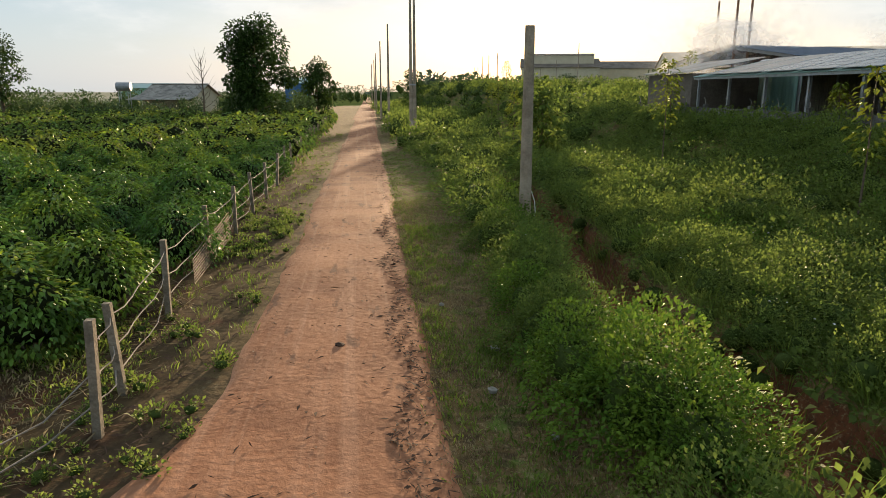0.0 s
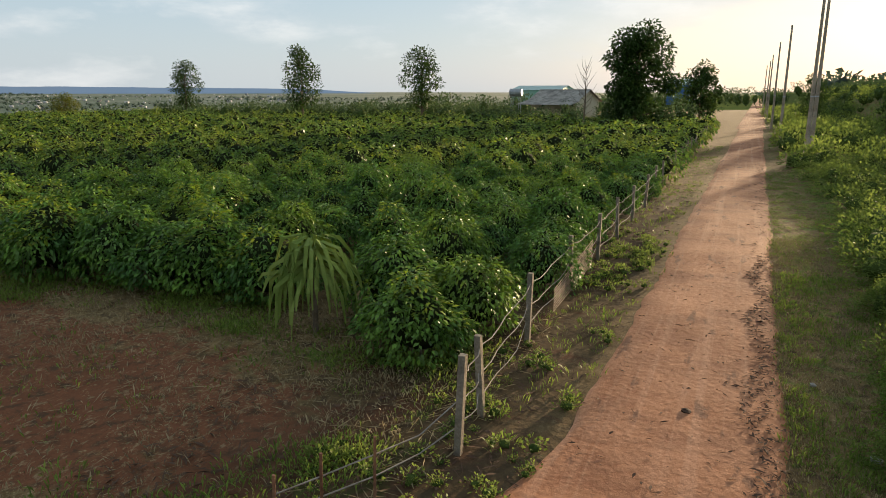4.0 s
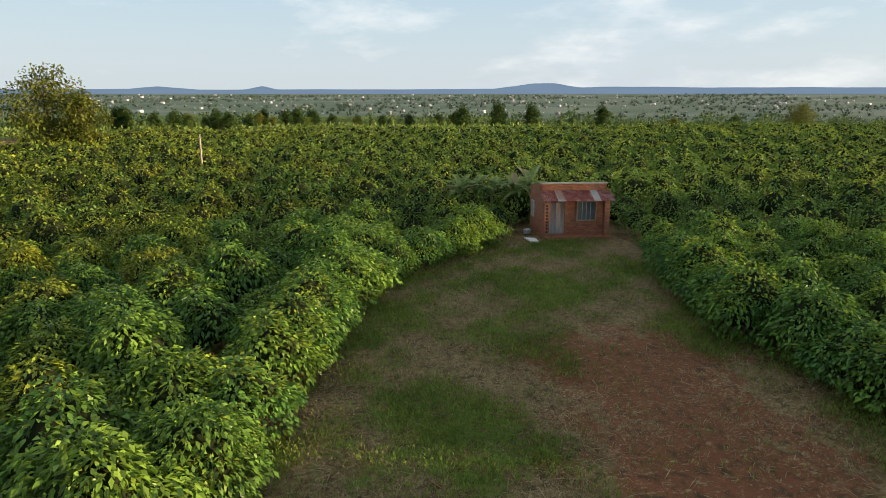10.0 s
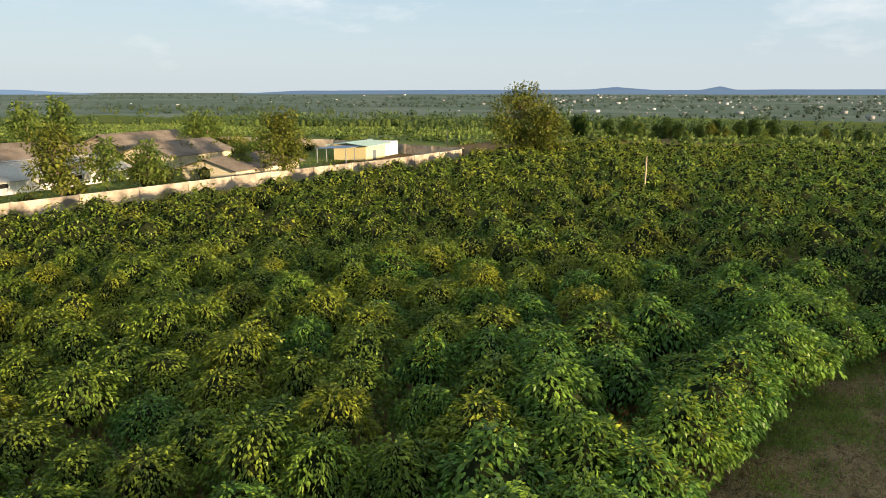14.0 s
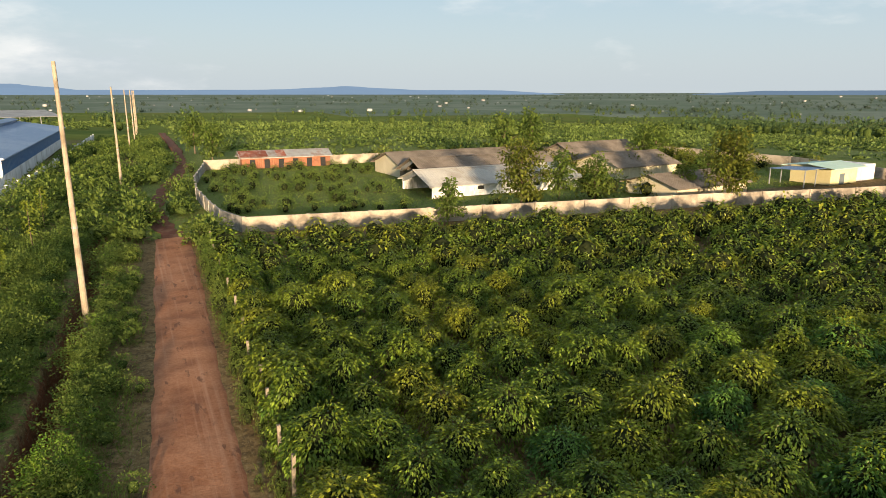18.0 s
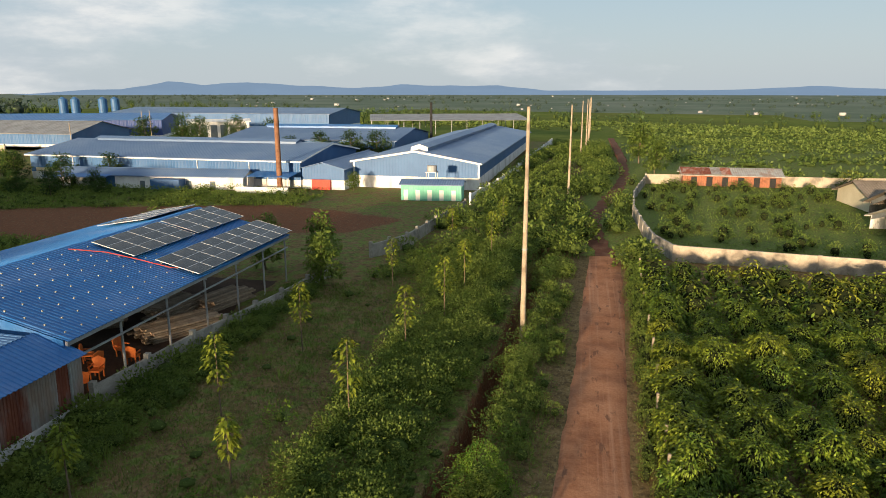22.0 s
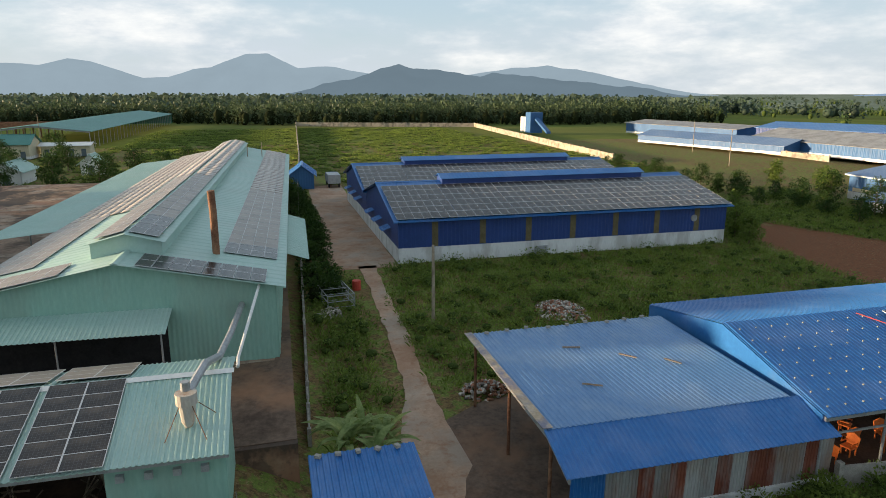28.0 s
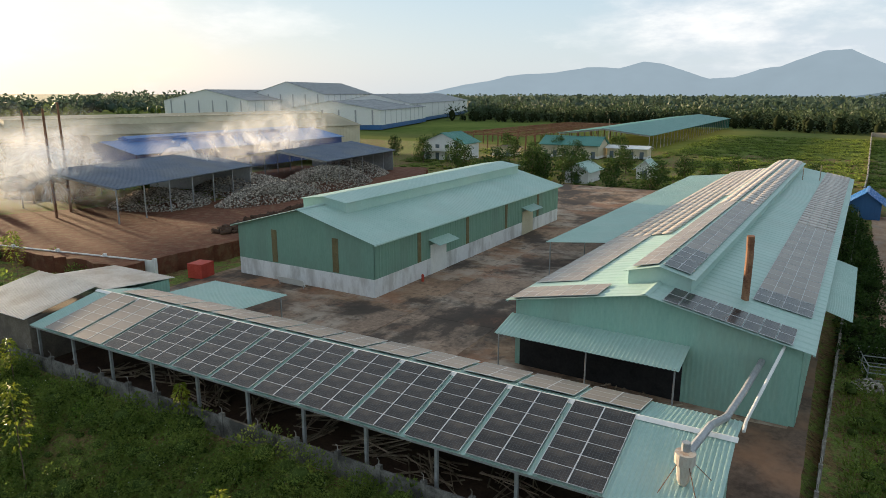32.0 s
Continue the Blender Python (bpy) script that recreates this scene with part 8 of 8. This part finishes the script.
part("shade_roof", Shape().ribbed((6.6, 0.2, 2.2), (12.2, 0.2, 2.2), (12.2, 5.6, 2.4), (6.6, 5.6, 2.4), 0.3, 0.03, 0.03), pale_blue_roof, yb)
for x, y in ((12, 0.4), (12, 5.4), (9.4, 0.4), (9.4, 5.4)):
    part("post", Shape().box(x - 0.06, x + 0.06, y - 0.06, y + 0.06, 0, 2.25), steel, yb)
orchard = bush_arrays(71, 1.1, 1.9, 200, 0.3)
scatter("orchard", 110, (-36, -8, -114, -65), orchard, "rows of small fruit trees in the compound", "orchard", [weed_leaf, inner], 0.45, 0.85, seed=72, flat=True, keep=lambda x, y, r: (x > -30) | (y < -100))
scatter("compound_bushes", 150, (-100, -33, -110, -60), bush_arrays(73, 1.5, 2.4, 220, 0.36), "overgrown bushes round the old barns", "bushes", [olive_leaf, inner], 0.6, 1.3, seed=74, flat=True,
        keep=lambda x, y, r: (y < -62.5 + (-x - 33) * 0.13) & ~((x > -52) & (x < -24) & (y > -106) & (y < -66)) & ~((x < -60) & (x > -82) & (y > -80)) & ~((x < -85) & (y > -70)))

# ---- house north of the plantation ----
nh = factory("farmhouse", (-41.0, 134, 0), -20, 11, 8, 4.2, 6.2, "farmhouse with pale tin roof and cream gable", cream, white_wall, 0, concrete, category="house", over=0.6)
part("porch_roof", Shape().ribbed((-1, -3.5, 3.4), (12, -3.5, 3.4), (12, 0, 4.2), (-1, 0, 4.2), 0.3, 0.03, 0.03), concrete, nh)
wt = thing("water_tank", (-42.5, 126, -0.6), 0, "steel water tank on a tall stand", "tank")
for x, y in ((0, 0), (1.6, 0), (0, 1.2), (1.6, 1.2)):
    part("leg", Shape().tube([(x, y, 0), (x, y, 5.6)], 0.07, 6), steel, wt)
part("tank", Shape().tube([(-0.4, 0.6, 6.3), (2.0, 0.6, 6.3)], 0.75, 14), steel, wt)
factory("mint_hall", (-135, 400, 0), -8, 32, 24, 7, 9.5, "pale green hall on the rise far behind", mint_wall, mint_wall, 0, mint_roof, rib=1.5, category="hall")
factory("blue_hall", (-36, 330, 0), -4, 12, 20, 9, 11.5, "blue and pale green hall beyond the lane trees", blue_wall, blue_wall, 0, mint_roof, rib=1.5, category="hall")

factory("dome_hall", (62, 262, 0), -14, 30, 26, 9, 12.5, "pale rounded hall hazy against the sun", cream, cream, 0, tile_grey, rib=1.5, category="hall", monitor=(2, 28, 16, 2, cream))
factory("dome_hall", (86, 270, 0), -10, 60, 26, 9, 12, "pale long hall hazy against the sun", cream, cream, 0, tile_grey, rib=1.5, category="hall")
# ---- timber, rubbish and small things in the works ----
tim = random.Random(12)


def plank_stack(loc, rz, l, w, h, label="stack of rough grey timber planks"):
    b = thing("timber_stack", loc, rz, label, "timber", "timber stacks")
    for j in range(int(h / 0.16)):
        for i in range(int(w / 0.3)):
            o = tim.uniform(-0.25, 0.25)
            part("plank", Shape().box(o, o + l * tim.uniform(0.9, 1), i * 0.3, i * 0.3 + 0.26, j * 0.16 + 0.03, j * 0.16 + 0.15), wood, b)


for x, y, rz, l, w, h in ((24.4, -38.4, 60, 5.0, 2.1, 0.9), (27.5, -41, 80, 4.2, 1.8, 1.1), (31, -43, 85, 4.4, 2.1, 1.3), (25.4, -44, 75, 4.2, 2.1, 0.8), (29.5, -37, 30, 4.0, 1.5, 0.6), (33.5, -38, 70, 4, 1.8, 1.0)):
    plank_stack((x, y, 0.03), rz, l, w, h)


def log_heap(loc, rz, n, l, label="heap of loose poles and bark slabs"):
    b = thing("wood_heap", loc, rz, label, "wood heap", "wood heaps")
    for i in range(n):
        x, y, z = tim.uniform(-1.6, 1.6), tim.uniform(-1.2, 1.2), 0
        z = max(0.06, (1 - abs(x) / 1.9 - abs(y) / 2.4) * 0.9 * tim.uniform(0.7, 1.0))
        a = tim.uniform(-0.9, 0.9)
        t = tim.uniform(-0.22, 0.22)
        part("pole", Shape().tube([(x - l / 2 * math.cos(a), y - l / 2 * math.sin(a), max(0.04, z - t)), (x + l / 2 * math.cos(a), y + l / 2 * math.sin(a), max(0.04, z + t))], tim.uniform(0.025, 0.07), 6), bark if i % 2 else wood, b)


for i in range(9):
    log_heap((29.6 + 0.8 * math.sin(i * 2), 8 + 4.6 * i, 0.05), 40 * i, 26, 2.4)
for x, y in ((46.8, 9), (47.2, 12), (46.8, 15.5), (44.0, 10.5)):
    log_heap((x - 3.4, y, 0.03), 30 * y, 22, 1.9, "heap of wood offcuts before the open hall")


def chair(loc, rz):
    c = thing("wooden_chair", loc, rz, "unfinished orange-brown wooden chair", "chair", "chairs in the log shed")
    part("seat", Shape().box(-0.3, 0.3, -0.28, 0.28, 0.42, 0.5), orange_paint, c)
    part("backrest", Shape().prism([(-0.3, 0.26, 0.5), (0.3, 0.26, 0.5), (0.36, 0.3, 1.0), (0, 0.32, 1.15), (-0.36, 0.3, 1.0)], (0, 0.06, 0)), orange_paint, c)
    for x in (-0.26, 0.22):
        for y in (-0.26, 0.2):
            part("leg", Shape().box(x, x + 0.06, y, y + 0.06, 0, 0.42), orange_paint, c)
    for x in (-0.32, 0.26):
        part("armrest", Shape().box(x, x + 0.06, -0.26, 0.26, 0.66, 0.72), orange_paint, c)


for x, y, rz in ((24.6, -27.2, 40), (24.9, -28.6, 190), (25.8, -29.6, 80), (24.3, -30.8, 10), (25.6, -31.6, 260), (26.6, -27.8, 130), (26.9, -30.4, 300)):
    chair((x, y, 0.035), rz)


def chunk_heap(name, loc, rx, ry, h, n, size, material, label, category, seed):
    """A heap of broken pieces: small tilted slabs over a mound."""
    r = np.random.default_rng(seed)
    cube_v, cube_f = np.array(Shape().box(-0.5, 0.5, -0.5, 0.5, -0.2, 0.2).v), np.array(Shape().box(-0.5, 0.5, -0.5, 0.5, -0.2, 0.2).f)
    vs, fs = [], []
    for i in range(n):
        a, q = r.random() * 6.28, math.sqrt(r.random())
        x, y = rx * q * math.cos(a), ry * q * math.sin(a)
        m = Euler((r.normal(0, 0.5), r.normal(0, 0.5), r.random() * 6.28)).to_matrix()
        sc = size * np.array([0.5 + r.random(), 0.4 + 0.7 * r.random(), 0.4 + 0.8 * r.random()])
        fs.append(cube_f + 8 * i)
        vs.append((cube_v * sc) @ np.array(m).T + np.array([x, y, h * (1 - q * q) * (0.75 + 0.3 * r.random())]))
    kinds = material if isinstance(material, list) else [material]
    ob = new(name, np_mesh(name, np.concatenate(vs), np.concatenate(fs), kinds, np.repeat(r.integers(0, len(kinds), n), 6)))
    ob.location = loc
    return tagged(ob, label, category, kind="stuff")


chunk_heap("rubble_heap", (50.2, -24, 0), 3.0, 2.2, 0.7, 620, 0.24, [rubbish, rubbish, broken_brick], "heap of pale broken rubble and bricks in the grass", "rubble", 1)
chunk_heap("rubble_heap", (37, -12.6, 0), 1.3, 1.6, 0.6, 220, 0.26, [rubbish, broken_brick], "small heap of broken tiles beside the shed", "rubble", 2)
for i, (x, y, rx, ry, h) in enumerate(((100, 98, 14, 6, 3.4), (120, 101, 16, 8, 4.6), (138, 108, 14, 9, 4.0), (84, 112, 9, 10, 3.0), (105, 112, 14, 10, 3.6))):
    chunk_heap("waste_heap", (x, y, 0), rx, ry, h, 4200, 0.29, [rubbish, rubbish, rubbish, dark_waste], "large heap of pale mixed waste", "waste", 10 + i)
chunk_heap("earth_bank", (110, 80, 0), 42, 5, 1.6, 500, 1.3, dark_inside, "dark bank of earth along the waste yard", "earth bank", 31)
roof_r = random.Random(5)
for i in range(9):
    x, y = 35.0 + 0.15 * (i % 3), -12.0 - 1.3 * i
    single("roof_stone", Shape().box(-0.12, 0.12, -0.09, 0.09, 0, 0.12), concrete, "stone weighing down the roof edge", "stone", (x, y, 4.33 + (x - 24.2) * 0.0313), roof_r.uniform(0, 90), group="roof stones")
for i in range(5):
    single("roof_stone", Shape().box(-0.13, 0.13, -0.1, 0.1, 0, 0.13), concrete, "stone weighing down the roof edge", "stone", (25.7, -1.4 - 0.85 * i, 3.54), roof_r.uniform(0, 90), group="roof stones")
for x, y, rz in ((27.5, -15, 60), (30.2, -18.5, 40), (32, -16, 75), (29, -20.5, 30)):
    single("roof_lath", Shape().box(-0.5, 0.5, -0.05, 0.05, 0, 0.05), wood, "loose wooden lath on the sheet roof", "lath", (x, y, 4.31 + (x - 24.2) * 0.0313), rz, group="roof laths")
hose = single("red_hose", Shape().tube([(29.6, -33, 5.9), (28, -34.2, 5.5), (26, -34.6, 5.02), (24.2, -34.9, 4.55), (23.4, -36, 4.35)], 0.03, 5), red_paint, "thin red hose lying over the blue roof", "hose")

cage = thing("metal_cage", (56, -6.9, 0), 8, "grey metal cage stacked with scrap", "cage")
for x in (0, 2.2, 4.4):
    for y in (0, 2.4):
        part("post", Shape().box(x - 0.04, x + 0.04, y - 0.04, y + 0.04, 0, 1.3), steel, cage)
for z in (0.2, 0.75, 1.28):
    for y in (0, 2.4):
        part("rail", Shape().box(0, 4.4, y - 0.03, y + 0.03, z - 0.03, z + 0.03), steel, cage)
    for x in (0, 2.2, 4.4):
        part("rail", Shape().box(x - 0.03, x + 0.03, 0, 2.4, z - 0.03, z + 0.03), steel, cage)
for i in range(12):
    part("bar", Shape().box(0.36 * i + 0.1, 0.36 * i + 0.12, -0.01, 0.02, 0.2, 1.28), steel, cage)
single("red_barrel", Shape().tube([(0, 0, 0), (0, 0, 0.9)], 0.42, 14), red_paint, "rusty red barrel beside the cage", "barrel", (61.5, -7.8, 0))
chunk_heap("scrap_heap", (54.6, -4.6, 0), 1.2, 1.0, 0.5, 90, 0.3, rubbish, "small heap of scrap in the grass", "scrap", 40)

truck = thing("truck", (135, -13.0, 0), 90, "parked dark truck with a grey cargo bed", "truck")
part("cargo_bed", Shape().box(-1.2, 1.2, -2.0, 3.2, 0.9, 2.6), steel, truck)
part("cab", Shape().prism([(-1.15, -3.9, 0.7), (-1.15, -2.1, 0.7), (-1.15, -2.1, 2.5), (-1.15, -3.4, 2.5), (-1.15, -3.9, 1.6)], (2.3, 0, 0)), navy_wall, truck)
for x in (-1.1, 0.85):
    for y in (-3.0, 1.4, 2.4):
        part("wheel", Shape().tube([(x, y, 0.48), (x + 0.25, y, 0.48)], 0.48, 14), dark, truck)
single("red_container", Shape().box(-1.1, 1.1, -1.0, 1.0, 0, 1.7), red_paint, "small red metal container by the warehouse", "container", (51.5, 62.5, 0), 10)
single("blue_barrel", Shape().tube([(0, 0, 0), (0, 0, 0.95)], 0.35, 14), blue_wall, "blue plastic barrel on the yard", "barrel", (52.5, 65.5, 1.2 - 1.2))
single("red_extinguisher", Shape().tube([(0, 0, 0), (0, 0, 0.75), (0, 0, 0.9)], [0.16, 0.16, 0.05], 10), red_paint, "red fire extinguisher standing by the wall", "extinguisher", (62.6, 38.6, 0.0))
sign = thing("notice_sign", (53.6, 50.2, 0.0), 88, "white notice board with rows of red lettering", "sign")
part("board", Shape().prism([(-2.0, 0, 0.25), (2.0, 0, 0.25), (2.0, 0.35, 1.05), (-2.0, 0.35, 1.05)], (0, 0.05, 0)), white_paint, sign)
for r_, z in ((0, 0.82), (1, 0.6), (2, 0.4)):
    part("lettering", Shape().prism([(-1.7, 0.44 * (z - 0.25) - 0.006, z - 0.06), (1.7 - 0.3 * r_, 0.44 * (z - 0.25) - 0.006, z - 0.06), (1.7 - 0.3 * r_, 0.44 * (z - 0.13) - 0.006, z + 0.06), (-1.7, 0.44 * (z - 0.13) - 0.006, z + 0.06)], (0, 0.004, 0)), sign_red, sign, "bars of red writing")
for x in (-1.8, 1.8):
    part("leg", Shape().box(x - 0.03, x + 0.03, 0.1, 0.16, 0, 0.5), steel, sign)
single("red_tractor_shed", Shape().box(0, 3, 0, 2, 0, 1.6), red_paint, "red machine housing beside the factory", "machine", (38.4, -99.5, 0))

def smoke_material():
    """Thin pale smoke: each veil fades out to its rim and is torn by noise."""
    m = bpy.data.materials.new("pale smoke")
    m.use_nodes = True
    t = m.node_tree
    t.nodes.clear()
    clear, white, glow, both_, mix_, mo = ink(m, "ShaderNodeBsdfTransparent"), ink(m, "ShaderNodeBsdfDiffuse"), ink(m, "ShaderNodeBsdfTranslucent"), ink(m, "ShaderNodeMixShader"), ink(m, "ShaderNodeMixShader"), ink(m, "ShaderNodeOutputMaterial")
    both_.inputs[0].default_value = 0.42
    white.inputs[0].default_value = glow.inputs[0].default_value = (0.93, 0.96, 1.0, 1)
    at, tc = ink(m, "ShaderNodeAttribute"), ink(m, "ShaderNodeTexCoord")
    at.attribute_name = "veil"
    nz = ink(m, "ShaderNodeTexNoise", Scale=0.22, Detail=7.0, Roughness=0.6, Distortion=0.8)
    mr, mu = ink(m, "ShaderNodeMapRange"), ink(m, "ShaderNodeMath")
    mr.inputs[1].default_value, mr.inputs[2].default_value = 0.36, 0.70
    mu.operation = "MULTIPLY"
    t.links.new(tc.outputs["Object"], nz.inputs["Vector"])
    t.links.new(nz.outputs[0], mr.inputs[0])
    t.links.new(mr.outputs[0], mu.inputs[0])
    t.links.new(at.outputs["Fac"], mu.inputs[1])
    t.links.new(white.outputs[0], both_.inputs[1])
    t.links.new(glow.outputs[0], both_.inputs[2])
    t.links.new(mu.outputs[0], mix_.inputs[0])
    t.links.new(clear.outputs[0], mix_.inputs[1])
    t.links.new(both_.outputs[0], mix_.inputs[2])
    t.links.new(mix_.outputs[0], mo.inputs[0])
    return m


def smoke(loc, drift, length, spread, veils, seed, label, thick):
    """Drifting smoke: billowing veils, thick at the source and thin downwind."""
    r = np.random.default_rng(seed)
    n = 17
    gu, gv_ = np.meshgrid(np.linspace(-1, 1, n), np.linspace(-1, 1, n))
    gu, gv_ = gu.ravel(), gv_.ravel()
    q0 = (np.arange(n - 1)[None, :] + np.arange(n - 1)[:, None] * n).reshape(-1)
    q0 = np.stack([q0, q0 + 1, q0 + n + 1, q0 + n], 1)
    vs, fs, ks = [], [], []
    for k in range(veils):
        t = (k + r.random()) / veils
        turn = r.uniform(-0.8, 0.8) - 0.6
        side, up = np.array([math.cos(turn), math.sin(turn), 0.0]), np.array([0.15, 0.3, 1.0])
        w, h = spread * (0.7 + 0.9 * t), spread * (0.45 + 0.4 * t)
        c = np.array(drift) * t * length + r.normal(0, 0.25, 3) * spread * np.array([1, 1, 0.25])
        p = c[None] + side[None] * (gu * w)[:, None] + up[None] * (gv_ * h)[:, None]
        p += np.cross(side, up)[None] * (1.1 * np.sin(gu * 3.1 + k) + 0.9 * np.sin(gv_ * 3.7 + 2 * k) + 0.5 * np.sin(6 * gu + 5 * gv_))[:, None]
        fs.append(q0 + len(vs) * n * n)
        vs.append(p)
        ks.append(np.clip(1 - gu ** 2, 0, 1) ** 1.4 * np.clip(1 - gv_ ** 2, 0, 1) ** 1.4 * thick * (1.15 - 0.7 * t))
    me = np_mesh("smoke", np.concatenate(vs), np.concatenate(fs), [smoke_mat])
    me.attributes.new("veil", "FLOAT", "POINT").data.foreach_set("value", np.concatenate(ks).astype(np.float32))
    me.polygons.foreach_set("use_smooth", [True] * len(me.polygons))
    ob = new("smoke", me)
    ob.location = loc
    return tagged(ob, label, "smoke", kind="stuff")


smoke_mat = smoke_material()
smoke((48, 84, 10.0), (0.34, 0.50, 0.06), 44, 9, 9, 5, "white smoke drifting over the recycling sheds", 0.8)
smoke((78, 90, 11.0), (0.72, 0.25, 0.04), 58, 10, 8, 6, "thin pale smoke rising from the waste heap", 0.6)

# small stones and twigs on the lane and its verge
for i, (x, y, s) in enumerate(((-0.55, 12.2, 0.09), (2.0, 9.9, 0.08), (2.4, 11.7, 0.09), (1.7, 14.5, 0.06), (2.6, 8.3, 0.06))):
    single("stone", Shape().tube([(0, 0, -s * 0.3), (0, 0, s * 0.35), (0.01, 0, s * 0.7)], [s, s * 1.1, s * 0.4], 7), (dark_inside if i == 0 else concrete), "small loose stone lying on the lane", "stone", (x, y, 0.02), group="loose stones")
tw = np.random.default_rng(9)
n = 3000
ty = np.where(tw.random(n) < 0.6, tw.uniform(3.5, 26, n), tw.uniform(6, 60, n))
tx = np.where(tw.random(n) < 0.82, np.vectorize(lane_centre)(ty) + 1.12 + 0.18 * np.sin(ty * 1.3) + np.abs(tw.normal(0, 0.34, n)), np.vectorize(lane_centre)(ty) + tw.uniform(-1.6, 1.6, n))
tz = np.full(n, 0.05)
ta = tw.random(n) * 6.28
v, f = leaves(np.stack([tx, ty, tz], 1), np.stack([np.cos(ta), np.sin(ta), tw.normal(0, 0.1, n)], 1), 0.06 + 0.2 * tw.random(n) ** 2, 0.012 + 0.05 * tw.random(n) ** 3)
litter_mat = surface("dry litter", (0.07, 0.040, 0.026), (0.14, 0.085, 0.055), 0.95, 2, 9, 0)
tagged(new("litter", np_mesh("litter", v, f, [litter_mat])), "dark twigs and dry leaves swept to the lane's edge", "litter", kind="stuff")
n = 9000
dx, dy = tw.uniform(-9, -2.4, n), 5.5 + 40 * tw.random(n) ** 1.5
ok = (dx < np.vectorize(lane_centre)(dy) - 1.9) & (np.sin(dx * 2.1 + dy * 0.8) + np.sin(dy * 1.9 - dx) + tw.normal(0, 0.6, n) > 0.0)
dx, dy = dx[ok], dy[ok]
ta = tw.random(len(dx)) * 6.28
v, f = leaves(np.stack([dx, dy, ground_height(dx, dy) + 0.05], 1), np.stack([np.cos(ta), np.sin(ta), tw.normal(0, 0.15, len(dx))], 1), 0.08 + 0.35 * tw.random(len(dx)) ** 2, 0.015 + 0.06 * tw.random(len(dx)) ** 3)
tagged(new("brush_litter", np_mesh("brush_litter", v, f, [litter_mat])), "dark cut brush and dead leaves under the fence", "litter", kind="stuff")
scatter("fence_weeds", 520, (-7.5, -2.4, 7.5, 30), bush_arrays(79, 0.3, 0.3, 60, 0.10, 0.5, lean=True), "small leafy weeds along the fence", "weeds", [weed_leaf, weed_inside], 0.3, 0.8, seed=179, keep=lambda x, y, r: (x < np.vectorize(lane_centre)(y) - 1.9) & ((x > -4.6) | (y < 14)) & (patches(x, y) > 0.5))
n = 24000
lx, ly = tw.uniform(-36, -4, n), tw.uniform(-5, 17, n)
edge = (~within(lx, ly, EARTH)) | (tw.random(n) < 0.15)
lx, ly = lx[edge], ly[edge]
n = len(lx)
ta = tw.random(n) * 6.28
v, f = leaves(np.stack([lx, ly, ground_height(lx, ly) + 0.03], 1), np.stack([np.cos(ta), np.sin(ta), np.abs(tw.normal(0, 0.2, n))], 1), 0.12 + 0.5 * tw.random(n) ** 2, 0.014 + 0.02 * tw.random(n))
tagged(new("straw_litter", np_mesh("straw_litter", v, f, [dry_leaf])), "pale dry stalks strewn over the clearing", "litter", kind="stuff")


# ---- slabs of the concrete yard ----
slab_r = random.Random(33)
slab_kinds = []
for k in range(6):
    w = 9.16 - 0.012 * k
    me = Shape().prism([(0.03, 0.03, 0), (w, 0.02 + 0.01 * k, 0), (w - 0.01, w - 0.02, 0), (0.02, w, 0)], (0, 0, 0.03)).mesh("slab")
    me.materials.append(slab_mat)
    slab_kinds.append(me)
for i in range(9):
    for j in range(7):
        x, y = 34 + 9.2 * i, 6.2 + 9.2 * j
        if y > 57 or (x > 37 and y < 16) or (x > 48 and 32 < y) or x > 104:
            continue
        part("slab", slab_r.choice(slab_kinds), None, yard_sheet, loc=(x, y, 0.012 + slab_r.uniform(0, 0.012)), rot=(0, 0, slab_r.uniform(-0.004, 0.004)))


# ---- the works stand on higher ground: scaled about a point high over the lane ----
def lift(ob, k, top=20.3):
    ob.location = Vector((0, 0, top)) + (ob.location - Vector((0, 0, top))) * k
    ob.scale = ob.scale * k


RAISED = ("recycling_shed", "recycling_hall", "works_chimney", "waste_heap", "earth_bank", "waste_yard")
for ob in list(scene.objects):
    plain_name = ob.name.split(".")[0]
    if ob.parent or ob.type in {"CAMERA", "LIGHT"} or plain_name in ("ground", "road", "tree", "sapling", "smoke"):
        continue
    at = ob.location
    if ob.type == "MESH" and at.length < 0.1:
        at = sum((Vector(c) for c in ob.bound_box), Vector()) / 8
    if plain_name in RAISED:
        lift(ob, 0.78)
    elif plain_name in ("cream_hall", "dome_hall"):
        lift(ob, 0.75)
    elif 22.5 < at.x < 152 and -1.2 < at.y < 67 and ob.get("kind") != "stuff":
        lift(ob, 0.868)
